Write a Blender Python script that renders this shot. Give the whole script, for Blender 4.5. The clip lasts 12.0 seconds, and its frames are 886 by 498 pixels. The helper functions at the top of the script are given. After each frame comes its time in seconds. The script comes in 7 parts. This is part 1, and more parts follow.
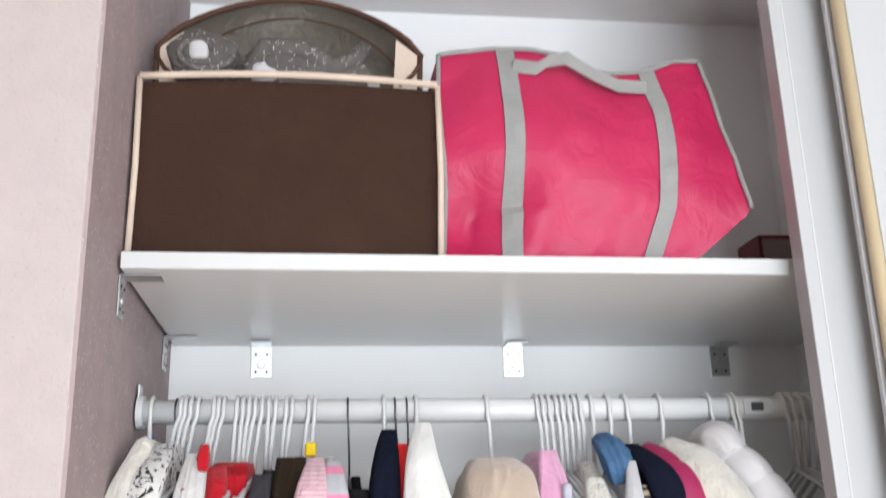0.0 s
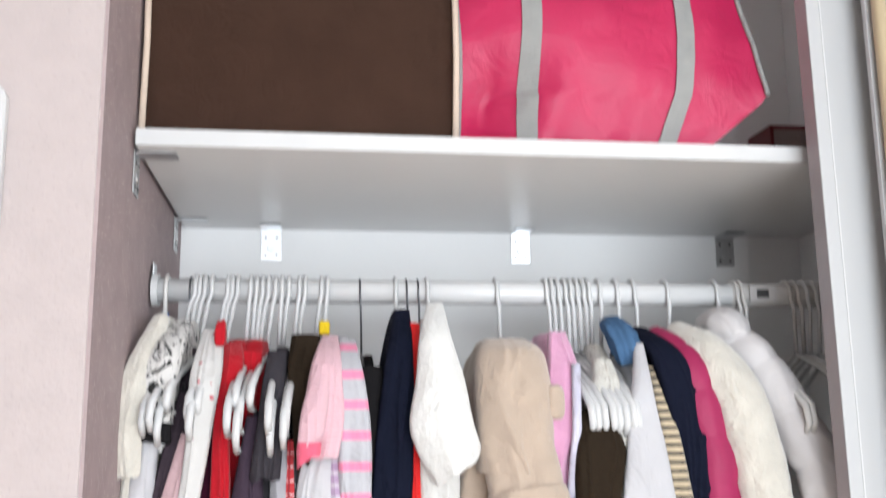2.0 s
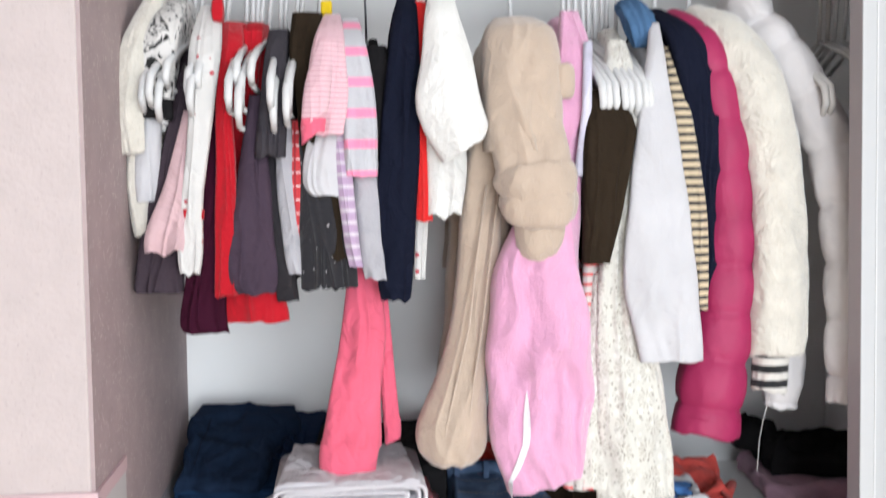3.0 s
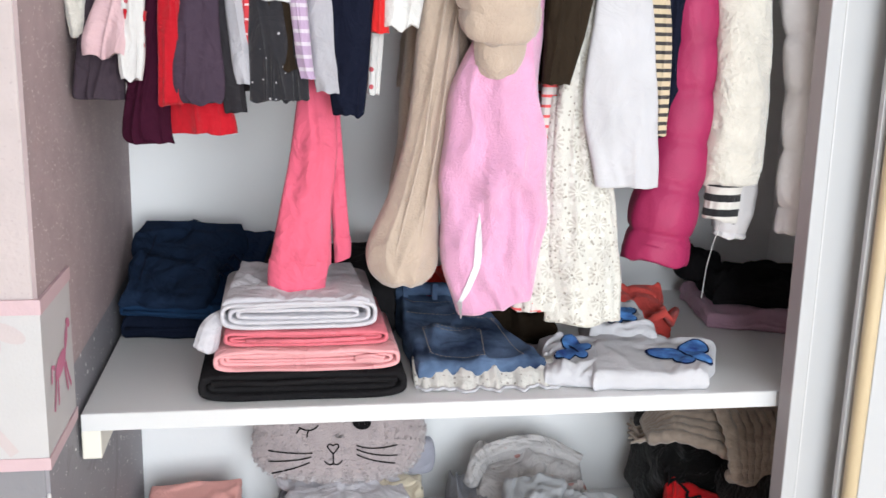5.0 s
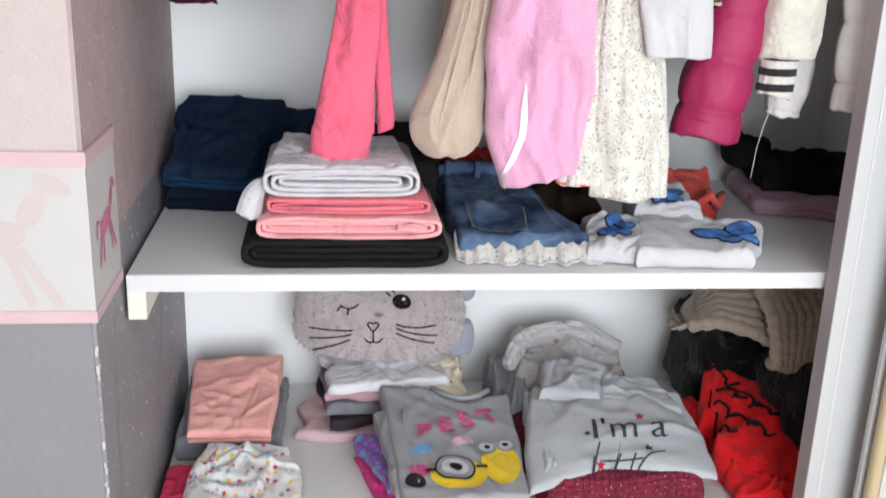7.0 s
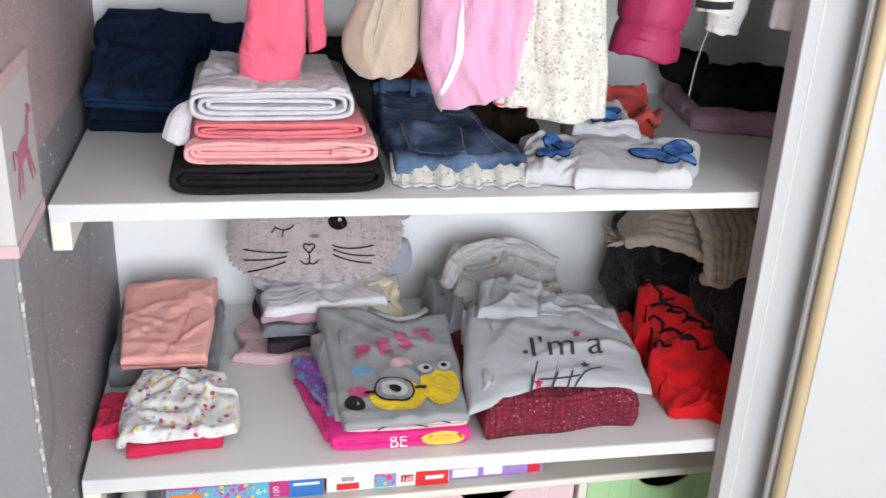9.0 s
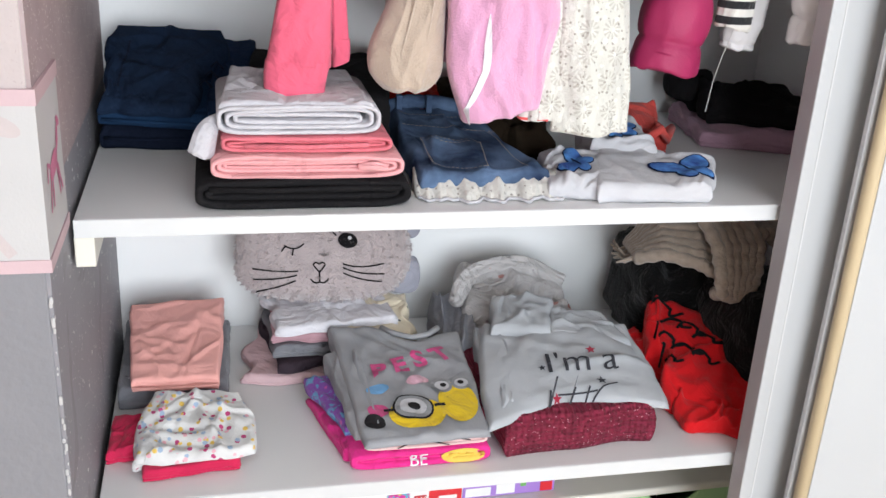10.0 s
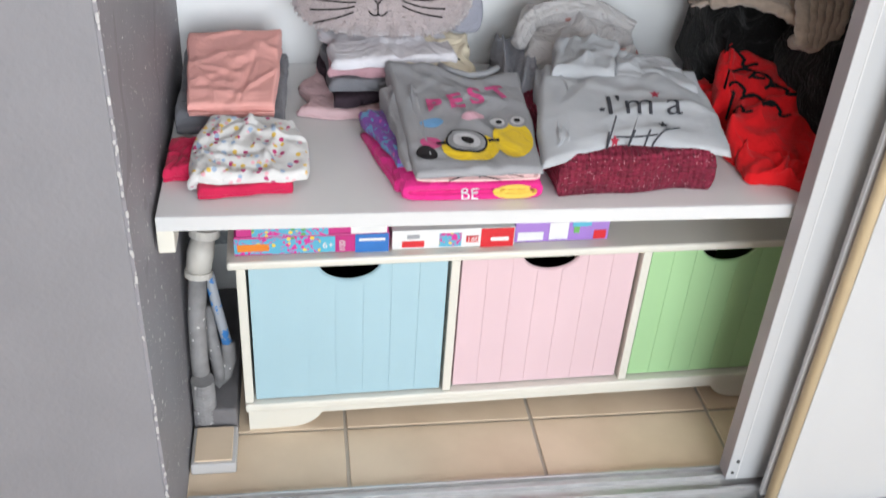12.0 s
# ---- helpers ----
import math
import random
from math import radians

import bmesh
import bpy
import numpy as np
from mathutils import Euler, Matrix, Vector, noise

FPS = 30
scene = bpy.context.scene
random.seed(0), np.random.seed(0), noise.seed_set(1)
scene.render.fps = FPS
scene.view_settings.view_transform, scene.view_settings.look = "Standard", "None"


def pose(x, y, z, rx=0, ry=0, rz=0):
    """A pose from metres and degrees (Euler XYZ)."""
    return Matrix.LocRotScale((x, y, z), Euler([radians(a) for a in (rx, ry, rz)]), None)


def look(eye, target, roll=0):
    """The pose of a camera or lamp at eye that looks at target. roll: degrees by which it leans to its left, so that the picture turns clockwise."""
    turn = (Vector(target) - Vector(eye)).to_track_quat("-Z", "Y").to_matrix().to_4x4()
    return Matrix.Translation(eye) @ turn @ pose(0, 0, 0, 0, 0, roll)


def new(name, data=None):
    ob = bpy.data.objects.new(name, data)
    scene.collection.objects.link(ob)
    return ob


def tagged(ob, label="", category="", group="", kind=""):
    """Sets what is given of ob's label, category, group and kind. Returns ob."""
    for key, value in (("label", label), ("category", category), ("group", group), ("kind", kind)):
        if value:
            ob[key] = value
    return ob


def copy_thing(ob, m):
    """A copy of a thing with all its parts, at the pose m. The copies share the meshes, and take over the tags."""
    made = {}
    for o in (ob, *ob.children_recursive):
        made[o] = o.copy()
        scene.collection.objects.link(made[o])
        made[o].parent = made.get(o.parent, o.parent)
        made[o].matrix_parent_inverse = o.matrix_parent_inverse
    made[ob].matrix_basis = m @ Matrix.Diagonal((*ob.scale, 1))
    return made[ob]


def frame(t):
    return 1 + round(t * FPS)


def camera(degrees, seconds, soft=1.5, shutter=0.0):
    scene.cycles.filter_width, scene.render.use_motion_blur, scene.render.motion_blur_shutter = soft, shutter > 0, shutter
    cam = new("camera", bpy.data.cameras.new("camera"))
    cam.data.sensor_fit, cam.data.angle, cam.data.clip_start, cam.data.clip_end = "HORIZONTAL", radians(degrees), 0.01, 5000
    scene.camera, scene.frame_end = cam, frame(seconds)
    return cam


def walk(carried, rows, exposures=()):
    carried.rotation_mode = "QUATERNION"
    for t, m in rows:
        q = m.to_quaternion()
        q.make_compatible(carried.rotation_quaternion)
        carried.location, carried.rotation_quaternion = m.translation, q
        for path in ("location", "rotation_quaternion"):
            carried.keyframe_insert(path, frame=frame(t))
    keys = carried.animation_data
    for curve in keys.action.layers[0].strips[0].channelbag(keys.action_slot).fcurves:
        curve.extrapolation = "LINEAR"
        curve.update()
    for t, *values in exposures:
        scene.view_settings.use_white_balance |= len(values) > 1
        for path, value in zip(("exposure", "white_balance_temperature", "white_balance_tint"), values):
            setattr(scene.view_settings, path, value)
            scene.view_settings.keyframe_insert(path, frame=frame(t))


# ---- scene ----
cam = camera(48.62, 12.0, soft=1.5, shutter=0.4)
# seconds, eye x y z, yaw, pitch, roll
ROWS = [
    (0.0, 0.250, -1.154, 1.475, -6.70, 16.22, 1.21),
    (0.5, 0.226, -1.179, 1.483, -7.85, 19.62, 1.22),
    (1.0, 0.220, -1.174, 1.477, -7.45, 18.87, 0.76),
    (1.5, 0.212, -1.162, 1.475, -7.32, 17.98, 0.69),
    (2.0, 0.225, -1.150, 1.454, -7.22, 10.31, 0.48),
    (2.5, 0.231, -1.146, 1.423, -7.51, 3.39, 0.40),
    (2.8, 0.248, -1.131, 1.394, -6.76, -0.90, 0.72),
    (3.0, 0.242, -1.117, 1.361, -6.17, -3.74, 0.56),
    (5.0, 0.237, -1.092, 1.336, -8.98, -13.22, -1.61),
    (5.5, 0.243, -1.098, 1.336, -11.07, -12.99, -1.71),
    (6.0, 0.243, -1.105, 1.335, -11.73, -13.17, -1.49),
    (6.5, 0.243, -1.098, 1.334, -10.96, -14.11, -1.75),
    (7.0, 0.233, -1.094, 1.281, -6.50, -18.23, -2.10),
    (9.0, 0.236, -1.066, 1.299, -10.19, -23.79, -2.79),
    (9.5, 0.186, -1.063, 1.277, -13.04, -21.99, -2.89),
    (10.0, 0.158, -1.053, 1.276, -12.60, -21.94, -3.26),
    (10.5, 0.165, -1.049, 1.266, -11.42, -23.69, -3.67),
    (11.0, 0.156, -1.059, 1.238, -8.24, -27.16, -5.36),
    (11.5, 0.183, -1.064, 1.230, -7.15, -31.58, -4.57),
    (12.0, 0.190, -1.071, 1.199, -7.48, -34.43, -3.35),
]
walk(cam, [(t, pose(x, y, z, 90 + pitch, roll, yaw)) for t, x, y, z, yaw, pitch, roll in ROWS], exposures=[(0.0, 0.0), (12.0, 0.0)])

# ---- plan (metres) ----
W, D, H = 1.07, 0.468, 2.407          # alcove width, depth, ceiling
YO = -0.135                           # room face of the left wall
Z3, Z2, Z1 = 1.809, 0.888, 0.5175     # tops of the three shelves
TH = 0.021
ROD_Y, ROD_Z = 0.198, 1.639
DOOR_X, DOOR_Y = 0.848, -0.043        # leading edge of the sliding door

# ---- world and light ----
world = bpy.data.worlds.new("World")
scene.world = world
world.use_nodes = True
wn = world.node_tree.nodes
sky = wn.new("ShaderNodeTexSky")
sky.sky_type, sky.sun_disc = "NISHITA", False
sky.sun_elevation, sky.sun_rotation = radians(38), radians(150)
wn["Background"].inputs["Strength"].default_value = 0.1
world.node_tree.links.new(sky.outputs[0], wn["Background"].inputs["Color"])


def window_light(name, at, target, sx, sy, power, color):
    lamp = bpy.data.lights.new(name, "AREA")
    lamp.shape, lamp.size, lamp.size_y, lamp.energy, lamp.color = "RECTANGLE", sx, sy, power, color
    ob = new(name, lamp)
    ob.matrix_world = look(at, target)
    return ob


# daylight lamp at an assumed, unseen window, sized to reach the lower shelves
window_light("window_daylight", (0.85, -3.12, 1.22), (0.85, 0, 1.22), 1.86, 1.95, 115, (0.85, 0.925, 1.0))


# ---- materials ----
def mat(name, color, rough=0.7, metal=0.0, var=0.12, scale=8.0, bump=0.0, bump_scale=300.0, sheen=0.0, color2=None, soft_bump=0.0, spec=0.5, island=0.0):
    """Principled surface with stains at one scale and grain at another."""
    m = bpy.data.materials.new(name)
    m.use_nodes = True
    nt = m.node_tree
    n, l = nt.nodes, nt.links
    p = n["Principled BSDF"]
    p.inputs["Roughness"].default_value, p.inputs["Metallic"].default_value = rough, metal
    p.inputs["Sheen Weight"].default_value = sheen
    p.inputs["Specular IOR Level"].default_value = spec
    co = n.new("ShaderNodeTexCoord")
    big = n.new("ShaderNodeTexNoise")
    big.inputs["Scale"].default_value, big.inputs["Detail"].default_value = scale, 5
    l.new(co.outputs["Object"], big.inputs["Vector"])
    ramp = n.new("ShaderNodeValToRGB")
    ramp.color_ramp.elements[0].position, ramp.color_ramp.elements[1].position = 0.3, 0.72
    a = color2 if color2 else tuple(c * (1 - var) for c in color)
    ramp.color_ramp.elements[0].color, ramp.color_ramp.elements[1].color = (*a, 1), (*color, 1)
    l.new(big.outputs["Fac"], ramp.inputs["Fac"])
    out = ramp.outputs["Color"]
    if island:
        info = n.new("ShaderNodeObjectInfo")
        hue = n.new("ShaderNodeHueSaturation")
        mr = n.new("ShaderNodeMapRange")
        mr.inputs["To Min"].default_value, mr.inputs["To Max"].default_value = 1 - island, 1 + island
        l.new(info.outputs["Random"], mr.inputs["Value"])
        l.new(mr.outputs[0], hue.inputs["Value"])
        l.new(out, hue.inputs["Color"])
        out = hue.outputs["Color"]
    l.new(out, p.inputs["Base Color"])
    if bump or soft_bump:
        h = n.new("ShaderNodeTexNoise")
        h.inputs["Scale"].default_value, h.inputs["Detail"].default_value = bump_scale, 4
        l.new(co.outputs["Object"], h.inputs["Vector"])
        b = n.new("ShaderNodeBump")
        b.inputs["Strength"].default_value, b.inputs["Distance"].default_value = bump, 0.002
        l.new(h.outputs["Fac"], b.inputs["Height"])
        last = b
        if soft_bump:
            s = n.new("ShaderNodeTexNoise")
            s.inputs["Scale"].default_value, s.inputs["Detail"].default_value = 22, 3
            s.inputs["Distortion"].default_value = 1.8
            l.new(co.outputs["Object"], s.inputs["Vector"])
            b2 = n.new("ShaderNodeBump")
            b2.inputs["Strength"].default_value, b2.inputs["Distance"].default_value = soft_bump, 0.015
            l.new(s.outputs["Fac"], b2.inputs["Height"])
            l.new(b.outputs[0], b2.inputs["Normal"])
            last = b2
        l.new(last.outputs[0], p.inputs["Normal"])
    return m


def knit(m, pitch, strength=1.0, axis="X", depth=0.004, wander=1.6):
    """Add a ribbed knit relief to a material."""
    nt = m.node_tree
    n, l = nt.nodes, nt.links
    co = n.new("ShaderNodeTexCoord")
    w = n.new("ShaderNodeTexWave")
    w.bands_direction = axis
    w.inputs["Scale"].default_value, w.inputs["Distortion"].default_value, w.inputs["Detail"].default_value, w.inputs["Detail Scale"].default_value = 0.314 / pitch, wander, 2, 3
    l.new(co.outputs["Object"], w.inputs["Vector"])
    b = n.new("ShaderNodeBump")
    b.inputs["Strength"].default_value, b.inputs["Distance"].default_value = strength, depth
    l.new(w.outputs["Fac"], b.inputs["Height"])
    p = n["Principled BSDF"]
    if p.inputs["Normal"].links:
        l.new(p.inputs["Normal"].links[0].from_socket, b.inputs["Normal"])
    l.new(b.outputs[0], p.inputs["Normal"])
    return m


FABRICS = {}


def cloth(color, key="cloth", bump=0.35, sheen=0.25, var=0.14, bump_scale=900, soft=0.5):
    k = (tuple(color), key)
    sheen = 0.0 if max(color) < 0.3 else sheen * 0.5
    if k not in FABRICS:
        FABRICS[k] = mat("fabric_" + key, color, 0.92, var=var, scale=14, bump=bump, bump_scale=bump_scale, sheen=sheen, soft_bump=soft, spec=0.08 if max(color) < 0.15 else 0.2)
    return FABRICS[k]


def mix_in(m, build, color):
    """Lay a second colour over the base where build(nodes, links, coords) says so."""
    nt = m.node_tree
    n, l = nt.nodes, nt.links
    p = n["Principled BSDF"]
    src = p.inputs["Base Color"].links[0].from_socket
    fac = build(n, l, n.new("ShaderNodeTexCoord"))
    mx = n.new("ShaderNodeMix")
    mx.data_type = "RGBA"
    l.new(fac, mx.inputs["Factor"])
    l.new(src, mx.inputs["A"])
    mx.inputs["B"].default_value = (*color, 1)
    l.new(mx.outputs["Result"], p.inputs["Base Color"])
    return m


def step(n, l, value, at, above=True):
    c = n.new("ShaderNodeMath")
    c.operation = "GREATER_THAN" if above else "LESS_THAN"
    l.new(value, c.inputs[0])
    c.inputs[1].default_value = at
    return c.outputs[0]


def striped(axis, pitch, share, phase=0.0):
    def build(n, l, co):
        sep = n.new("ShaderNodeSeparateXYZ")
        l.new(co.outputs["Object"], sep.inputs[0])
        a = n.new("ShaderNodeMath")
        a.operation = "MULTIPLY_ADD"
        a.inputs[1].default_value, a.inputs[2].default_value = 1 / pitch, 100 + phase
        l.new(sep.outputs[axis], a.inputs[0])
        f = n.new("ShaderNodeMath")
        f.operation = "FRACT"
        l.new(a.outputs[0], f.inputs[0])
        return step(n, l, f.outputs[0], share, False)
    return build


def dotted(scale, size, rnd=1.0):
    def build(n, l, co):
        v = n.new("ShaderNodeTexVoronoi")
        v.inputs["Scale"].default_value, v.inputs["Randomness"].default_value = scale, rnd
        l.new(co.outputs["Object"], v.inputs["Vector"])
        return step(n, l, v.outputs["Distance"], size, False)
    return build


def sparse(scale, size, keep):
    """Scattered spots, of which only a share is kept."""
    def build(n, l, co):
        v = n.new("ShaderNodeTexVoronoi")
        v.inputs["Scale"].default_value = scale
        l.new(co.outputs["Object"], v.inputs["Vector"])
        s = n.new("ShaderNodeSeparateColor")
        l.new(v.outputs["Color"], s.inputs[0])
        a = step(n, l, v.outputs["Distance"], size, False)
        b = step(n, l, s.outputs[0], keep, False)
        m = n.new("ShaderNodeMath")
        m.operation = "MULTIPLY"
        l.new(a, m.inputs[0])
        l.new(b, m.inputs[1])
        return m.outputs[0]
    return build


def blotch(scale, at, distortion=0.0):
    def build(n, l, co):
        v = n.new("ShaderNodeTexNoise")
        v.inputs["Scale"].default_value, v.inputs["Detail"].default_value, v.inputs["Distortion"].default_value = scale, 3, distortion
        l.new(co.outputs["Object"], v.inputs["Vector"])
        return step(n, l, v.outputs["Fac"], at)
    return build


def pattern(name, color, *layers, **kw):
    m = mat(name, color, 0.9, var=0.1, scale=14, bump=kw.get("bump", 0.3), bump_scale=kw.get("bump_scale", 900), sheen=0.2, soft_bump=kw.get("soft", 0.4), spec=0.2)
    for build, c in layers:
        mix_in(m, build, c)
    return m


paint_white = mat("white_laminate", (0.76, 0.755, 0.75), 0.32, var=0.04, scale=3, bump=0.05, bump_scale=60)
paint_back = mat("white_wall_paint", (0.88, 0.88, 0.875), 0.6, var=0.05, scale=3, bump=0.12, bump_scale=140)
ceil_paint = mat("ceiling_paint", (0.80, 0.78, 0.77), 0.8, var=0.06, scale=5, bump=0.3, bump_scale=170)
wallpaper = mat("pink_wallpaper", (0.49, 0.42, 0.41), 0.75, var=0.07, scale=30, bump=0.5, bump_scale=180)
mix_in(wallpaper, blotch(260, 0.66), (0.42, 0.35, 0.345))
# pink wallpaper again, with the alcove's shade put into a darker colour
wallpaper_shaded = mat("shaded_pink_wallpaper", (0.40, 0.312, 0.312), 0.7, var=0.14, scale=26, bump=0.6, bump_scale=160)
mix_in(wallpaper_shaded, sparse(190, 0.2, 0.3), (0.72, 0.62, 0.6))
grey_paint = mat("grey_wall_paint", (0.22, 0.215, 0.23), 0.65, var=0.08, scale=9, bump=0.4, bump_scale=120)
grey_in = mat("grey_chipped_paint", (0.25, 0.24, 0.26), 0.6, var=0.12, scale=9, bump=0.4, bump_scale=120)
mix_in(grey_in, sparse(48, 0.13, 0.26), (0.75, 0.74, 0.73))
mix_in(grey_in, sparse(130, 0.16, 0.22), (0.62, 0.61, 0.61))
mix_in(grey_in, blotch(7, 0.62, 1.0), (0.20, 0.19, 0.205))
mix_in(grey_paint, sparse(30, 0.035, 0.12), (0.75, 0.74, 0.73))
border_white = mat("border_paper", (0.50, 0.485, 0.48), 0.7, var=0.05, scale=12, bump=0.2)
border_pink = mat("border_pink", (0.56, 0.40, 0.42), 0.7, var=0.08, scale=20, bump=0.2)
border_rose = mat("border_rose", (0.52, 0.17, 0.27), 0.7, var=0.08, scale=20, bump=0.2)
border_pale = mat("border_pale", (0.50, 0.43, 0.425), 0.7, var=0.06, scale=20, bump=0.2)
door_white = mat("white_door_panel", (0.465, 0.467, 0.472), 0.35, var=0.03, scale=2.5, bump=0.08, bump_scale=70)
door_edge = mat("grey_edge_band", (0.36, 0.33, 0.34), 0.45, var=0.08, scale=8, bump=0.1)
beige_trim = mat("beige_edge_trim", (0.55, 0.44, 0.28), 0.4, var=0.08, scale=8, bump=0.08)
steel = mat("zinc_steel", (0.62, 0.63, 0.64), 0.32, 0.9, var=0.15, scale=60, bump=0.1)
dark_steel = mat("dark_steel", (0.10, 0.10, 0.11), 0.35, 0.8, var=0.2, scale=60)
plastic_white = mat("white_plastic", (0.60, 0.60, 0.60), 0.35, var=0.04, scale=10)
plastic_clear = mat("frosted_plastic", (0.62, 0.60, 0.58), 0.25, var=0.1, scale=20)
rod_white = mat("white_tube", (0.68, 0.68, 0.68), 0.25, var=0.04, scale=12)
screw_dark = mat("dark_hole", (0.05, 0.05, 0.05), 0.6)
tile_mat = mat("beige_floor_tile", (0.76, 0.61, 0.45), 0.38, scale=7, color2=(0.62, 0.48, 0.34), bump=0.15, bump_scale=60, island=0.05)
grout = mat("grey_grout", (0.56, 0.49, 0.41), 0.9, var=0.2, scale=40, bump=0.4)
bench_cream = mat("cream_painted_wood", (0.72, 0.69, 0.61), 0.4, var=0.05, scale=6, bump=0.1, bump_scale=80)
bin_blue = mat("pale_blue_board", (0.38, 0.55, 0.61), 0.5, var=0.05, scale=6, bump=0.1)
bin_pink = mat("pale_pink_board", (0.71, 0.51, 0.54), 0.5, var=0.05, scale=6, bump=0.1)
bin_green = mat("pale_green_board", (0.38, 0.61, 0.31), 0.5, var=0.05, scale=6, bump=0.1)
# near-black colour that stands in for the shade inside the bench bins
inside_shade = mat("painted_interior_shade", (0.02, 0.02, 0.02), 0.9)
alu = mat("aluminium_track", (0.60, 0.60, 0.60), 0.35, 0.7, var=0.15, scale=30, bump=0.1)
pipe_grey = mat("dusty_grey_pipe", (0.30, 0.29, 0.29), 0.75, var=0.4, scale=32, bump=0.5)
mix_in(pipe_grey, sparse(95, 0.2, 0.2), (0.58, 0.56, 0.54))
pipe_pale = mat("pale_plastic_fitting", (0.62, 0.59, 0.54), 0.5, var=0.2, scale=25, bump=0.2)
pipe_blue = mat("blue_printed_pipe", (0.40, 0.42, 0.46), 0.5)
mix_in(pipe_blue, blotch(55, 0.52), (0.05, 0.22, 0.55))
plaster = mat("rough_plaster", (0.19, 0.18, 0.185), 0.9, var=0.25, scale=20, bump=0.8, bump_scale=80)


# ---- mesh helpers ----
def finish(ob, smooth):
    if smooth:
        for p in ob.data.polygons:
            p.use_smooth = True
    return ob


def part(name, bm, material, parent=None, label="", smooth=False):
    me = bpy.data.meshes.new(name)
    bmesh.ops.recalc_face_normals(bm, faces=bm.faces)
    bm.to_mesh(me)
    bm.free()
    me.materials.append(material)
    ob = new(name, me)
    if parent is not None:
        ob.parent = parent
    if label:
        ob["label"] = label
    return finish(ob, smooth)


def thing(name, label, category, group="", kind=""):
    return tagged(new(name), label, category, group, kind)


def box(x0, x1, y0, y1, z0, z1, bevel=0.002, bm=None):
    bm = bm or bmesh.new()
    vs = [bm.verts.new(p) for p in ((x0, y0, z0), (x1, y0, z0), (x1, y1, z0), (x0, y1, z0), (x0, y0, z1), (x1, y0, z1), (x1, y1, z1), (x0, y1, z1))]
    fs = [bm.faces.new([vs[i] for i in f]) for f in ((0, 3, 2, 1), (4, 5, 6, 7), (0, 1, 5, 4), (1, 2, 6, 5), (2, 3, 7, 6), (3, 0, 4, 7))]
    if bevel:
        es = list({e for f in fs for e in f.edges})
        bmesh.ops.bevel(bm, geom=es, offset=bevel, segments=2, affect="EDGES", profile=0.5)
    return bm


def loft(rings, bm=None, closed_ends=True, loop=True):
    bm = bm or bmesh.new()
    vv = [[bm.verts.new(p) for p in r] for r in rings]
    n = len(vv[0])
    for a, b in zip(vv, vv[1:]):
        for i in range(n if loop else n - 1):
            j = (i + 1) % n
            bm.faces.new((a[i], a[j], b[j], b[i]))
    if closed_ends and loop:
        bm.faces.new(vv[0])
        bm.faces.new(vv[-1])
    return bm


def tube(points, radius, sides=8, bm=None, flat=1.0):
    """A round bar along the points; radius a number or one a point."""
    pts = [Vector(p) for p in points]
    rr = radius if isinstance(radius, (list, tuple)) else [radius] * len(pts)
    rings = []
    up = None
    for i, p in enumerate(pts):
        t = (pts[min(i + 1, len(pts) - 1)] - pts[max(i - 1, 0)]).normalized()
        if up is None:
            up = Vector((0, 0, 1)) if abs(t.z) < 0.8 else Vector((0, 1, 0))
        s = t.cross(up).normalized()
        up = s.cross(t).normalized()
        rings.append([p + (s * math.cos(a) + up * math.sin(a) * flat) * rr[i] for a in (2 * math.pi * k / sides for k in range(sides))])
    return loft(rings, bm)


def fbm(p, s, seed=0.0):
    return noise.noise(Vector(p) * s + Vector((seed * 7.3, seed * 3.1, seed * 1.7))) + 0.5 * noise.noise(Vector(p) * s * 2.1 + Vector((seed, 5, 2)))


def pad_bm(cx, cy, z0, w, d, h, yaw=0.0, wrinkle=0.006, seed=1.0, square=5.0, crease=0, slope=0.0, sag=0.0, taper=0.0, nu=68, nv=24):
    """A folded or crumpled piece of cloth: a soft slab with rounded folds, wrinkles and creases between its layers."""
    rings = []
    c, s = math.cos(radians(yaw)), math.sin(radians(yaw))
    e = 2.0 / square
    for j in range(nv + 1):
        v = -math.pi / 2 + math.pi * (0.04 + 0.92 * j / nv)
        cv, sv = abs(math.cos(v)) ** 0.42, math.copysign(abs(math.sin(v)) ** 0.75, math.sin(v))
        ring = []
        for i in range(nu):
            u = 2 * math.pi * i / nu
            x = 0.5 * w * math.copysign(abs(math.cos(u)) ** e, math.cos(u)) * cv
            y = 0.5 * d * math.copysign(abs(math.sin(u)) ** e, math.sin(u)) * cv
            z = 0.5 * h * (sv + 1)
            f = sv * 0.5 + 0.5
            k = 1 + wrinkle / 0.04 * 0.35 * fbm((x, y, z * 2), 13, seed)
            if crease:
                k -= 0.045 * max(0, math.sin(f * crease * math.pi * 2)) ** 4
            x *= k * (1 - taper * f)
            y *= k * (1 - taper * f)
            rid = 1 - abs(noise.noise(Vector((x * 14 + seed, y * 22 + 3 * noise.noise(Vector((x * 9, y * 9, seed))), seed))))
            z += wrinkle * (1.6 * fbm((x, y, 0.3), 16, seed + 3) + 0.9 * rid ** 5 - 0.4) * f
            z += f * (slope * y + sag * ((x / w) ** 2 * 4 - 0.5))
            ring.append((cx + c * x - s * y, cy + s * x + c * y, z0 + max(z, 0.0)))
        rings.append(ring)
    return loft(rings)


def pad(name, mat_, parent, *a, label="", **k):
    ob = part(name, pad_bm(*a, **k), mat_, parent, label, True)
    return ob


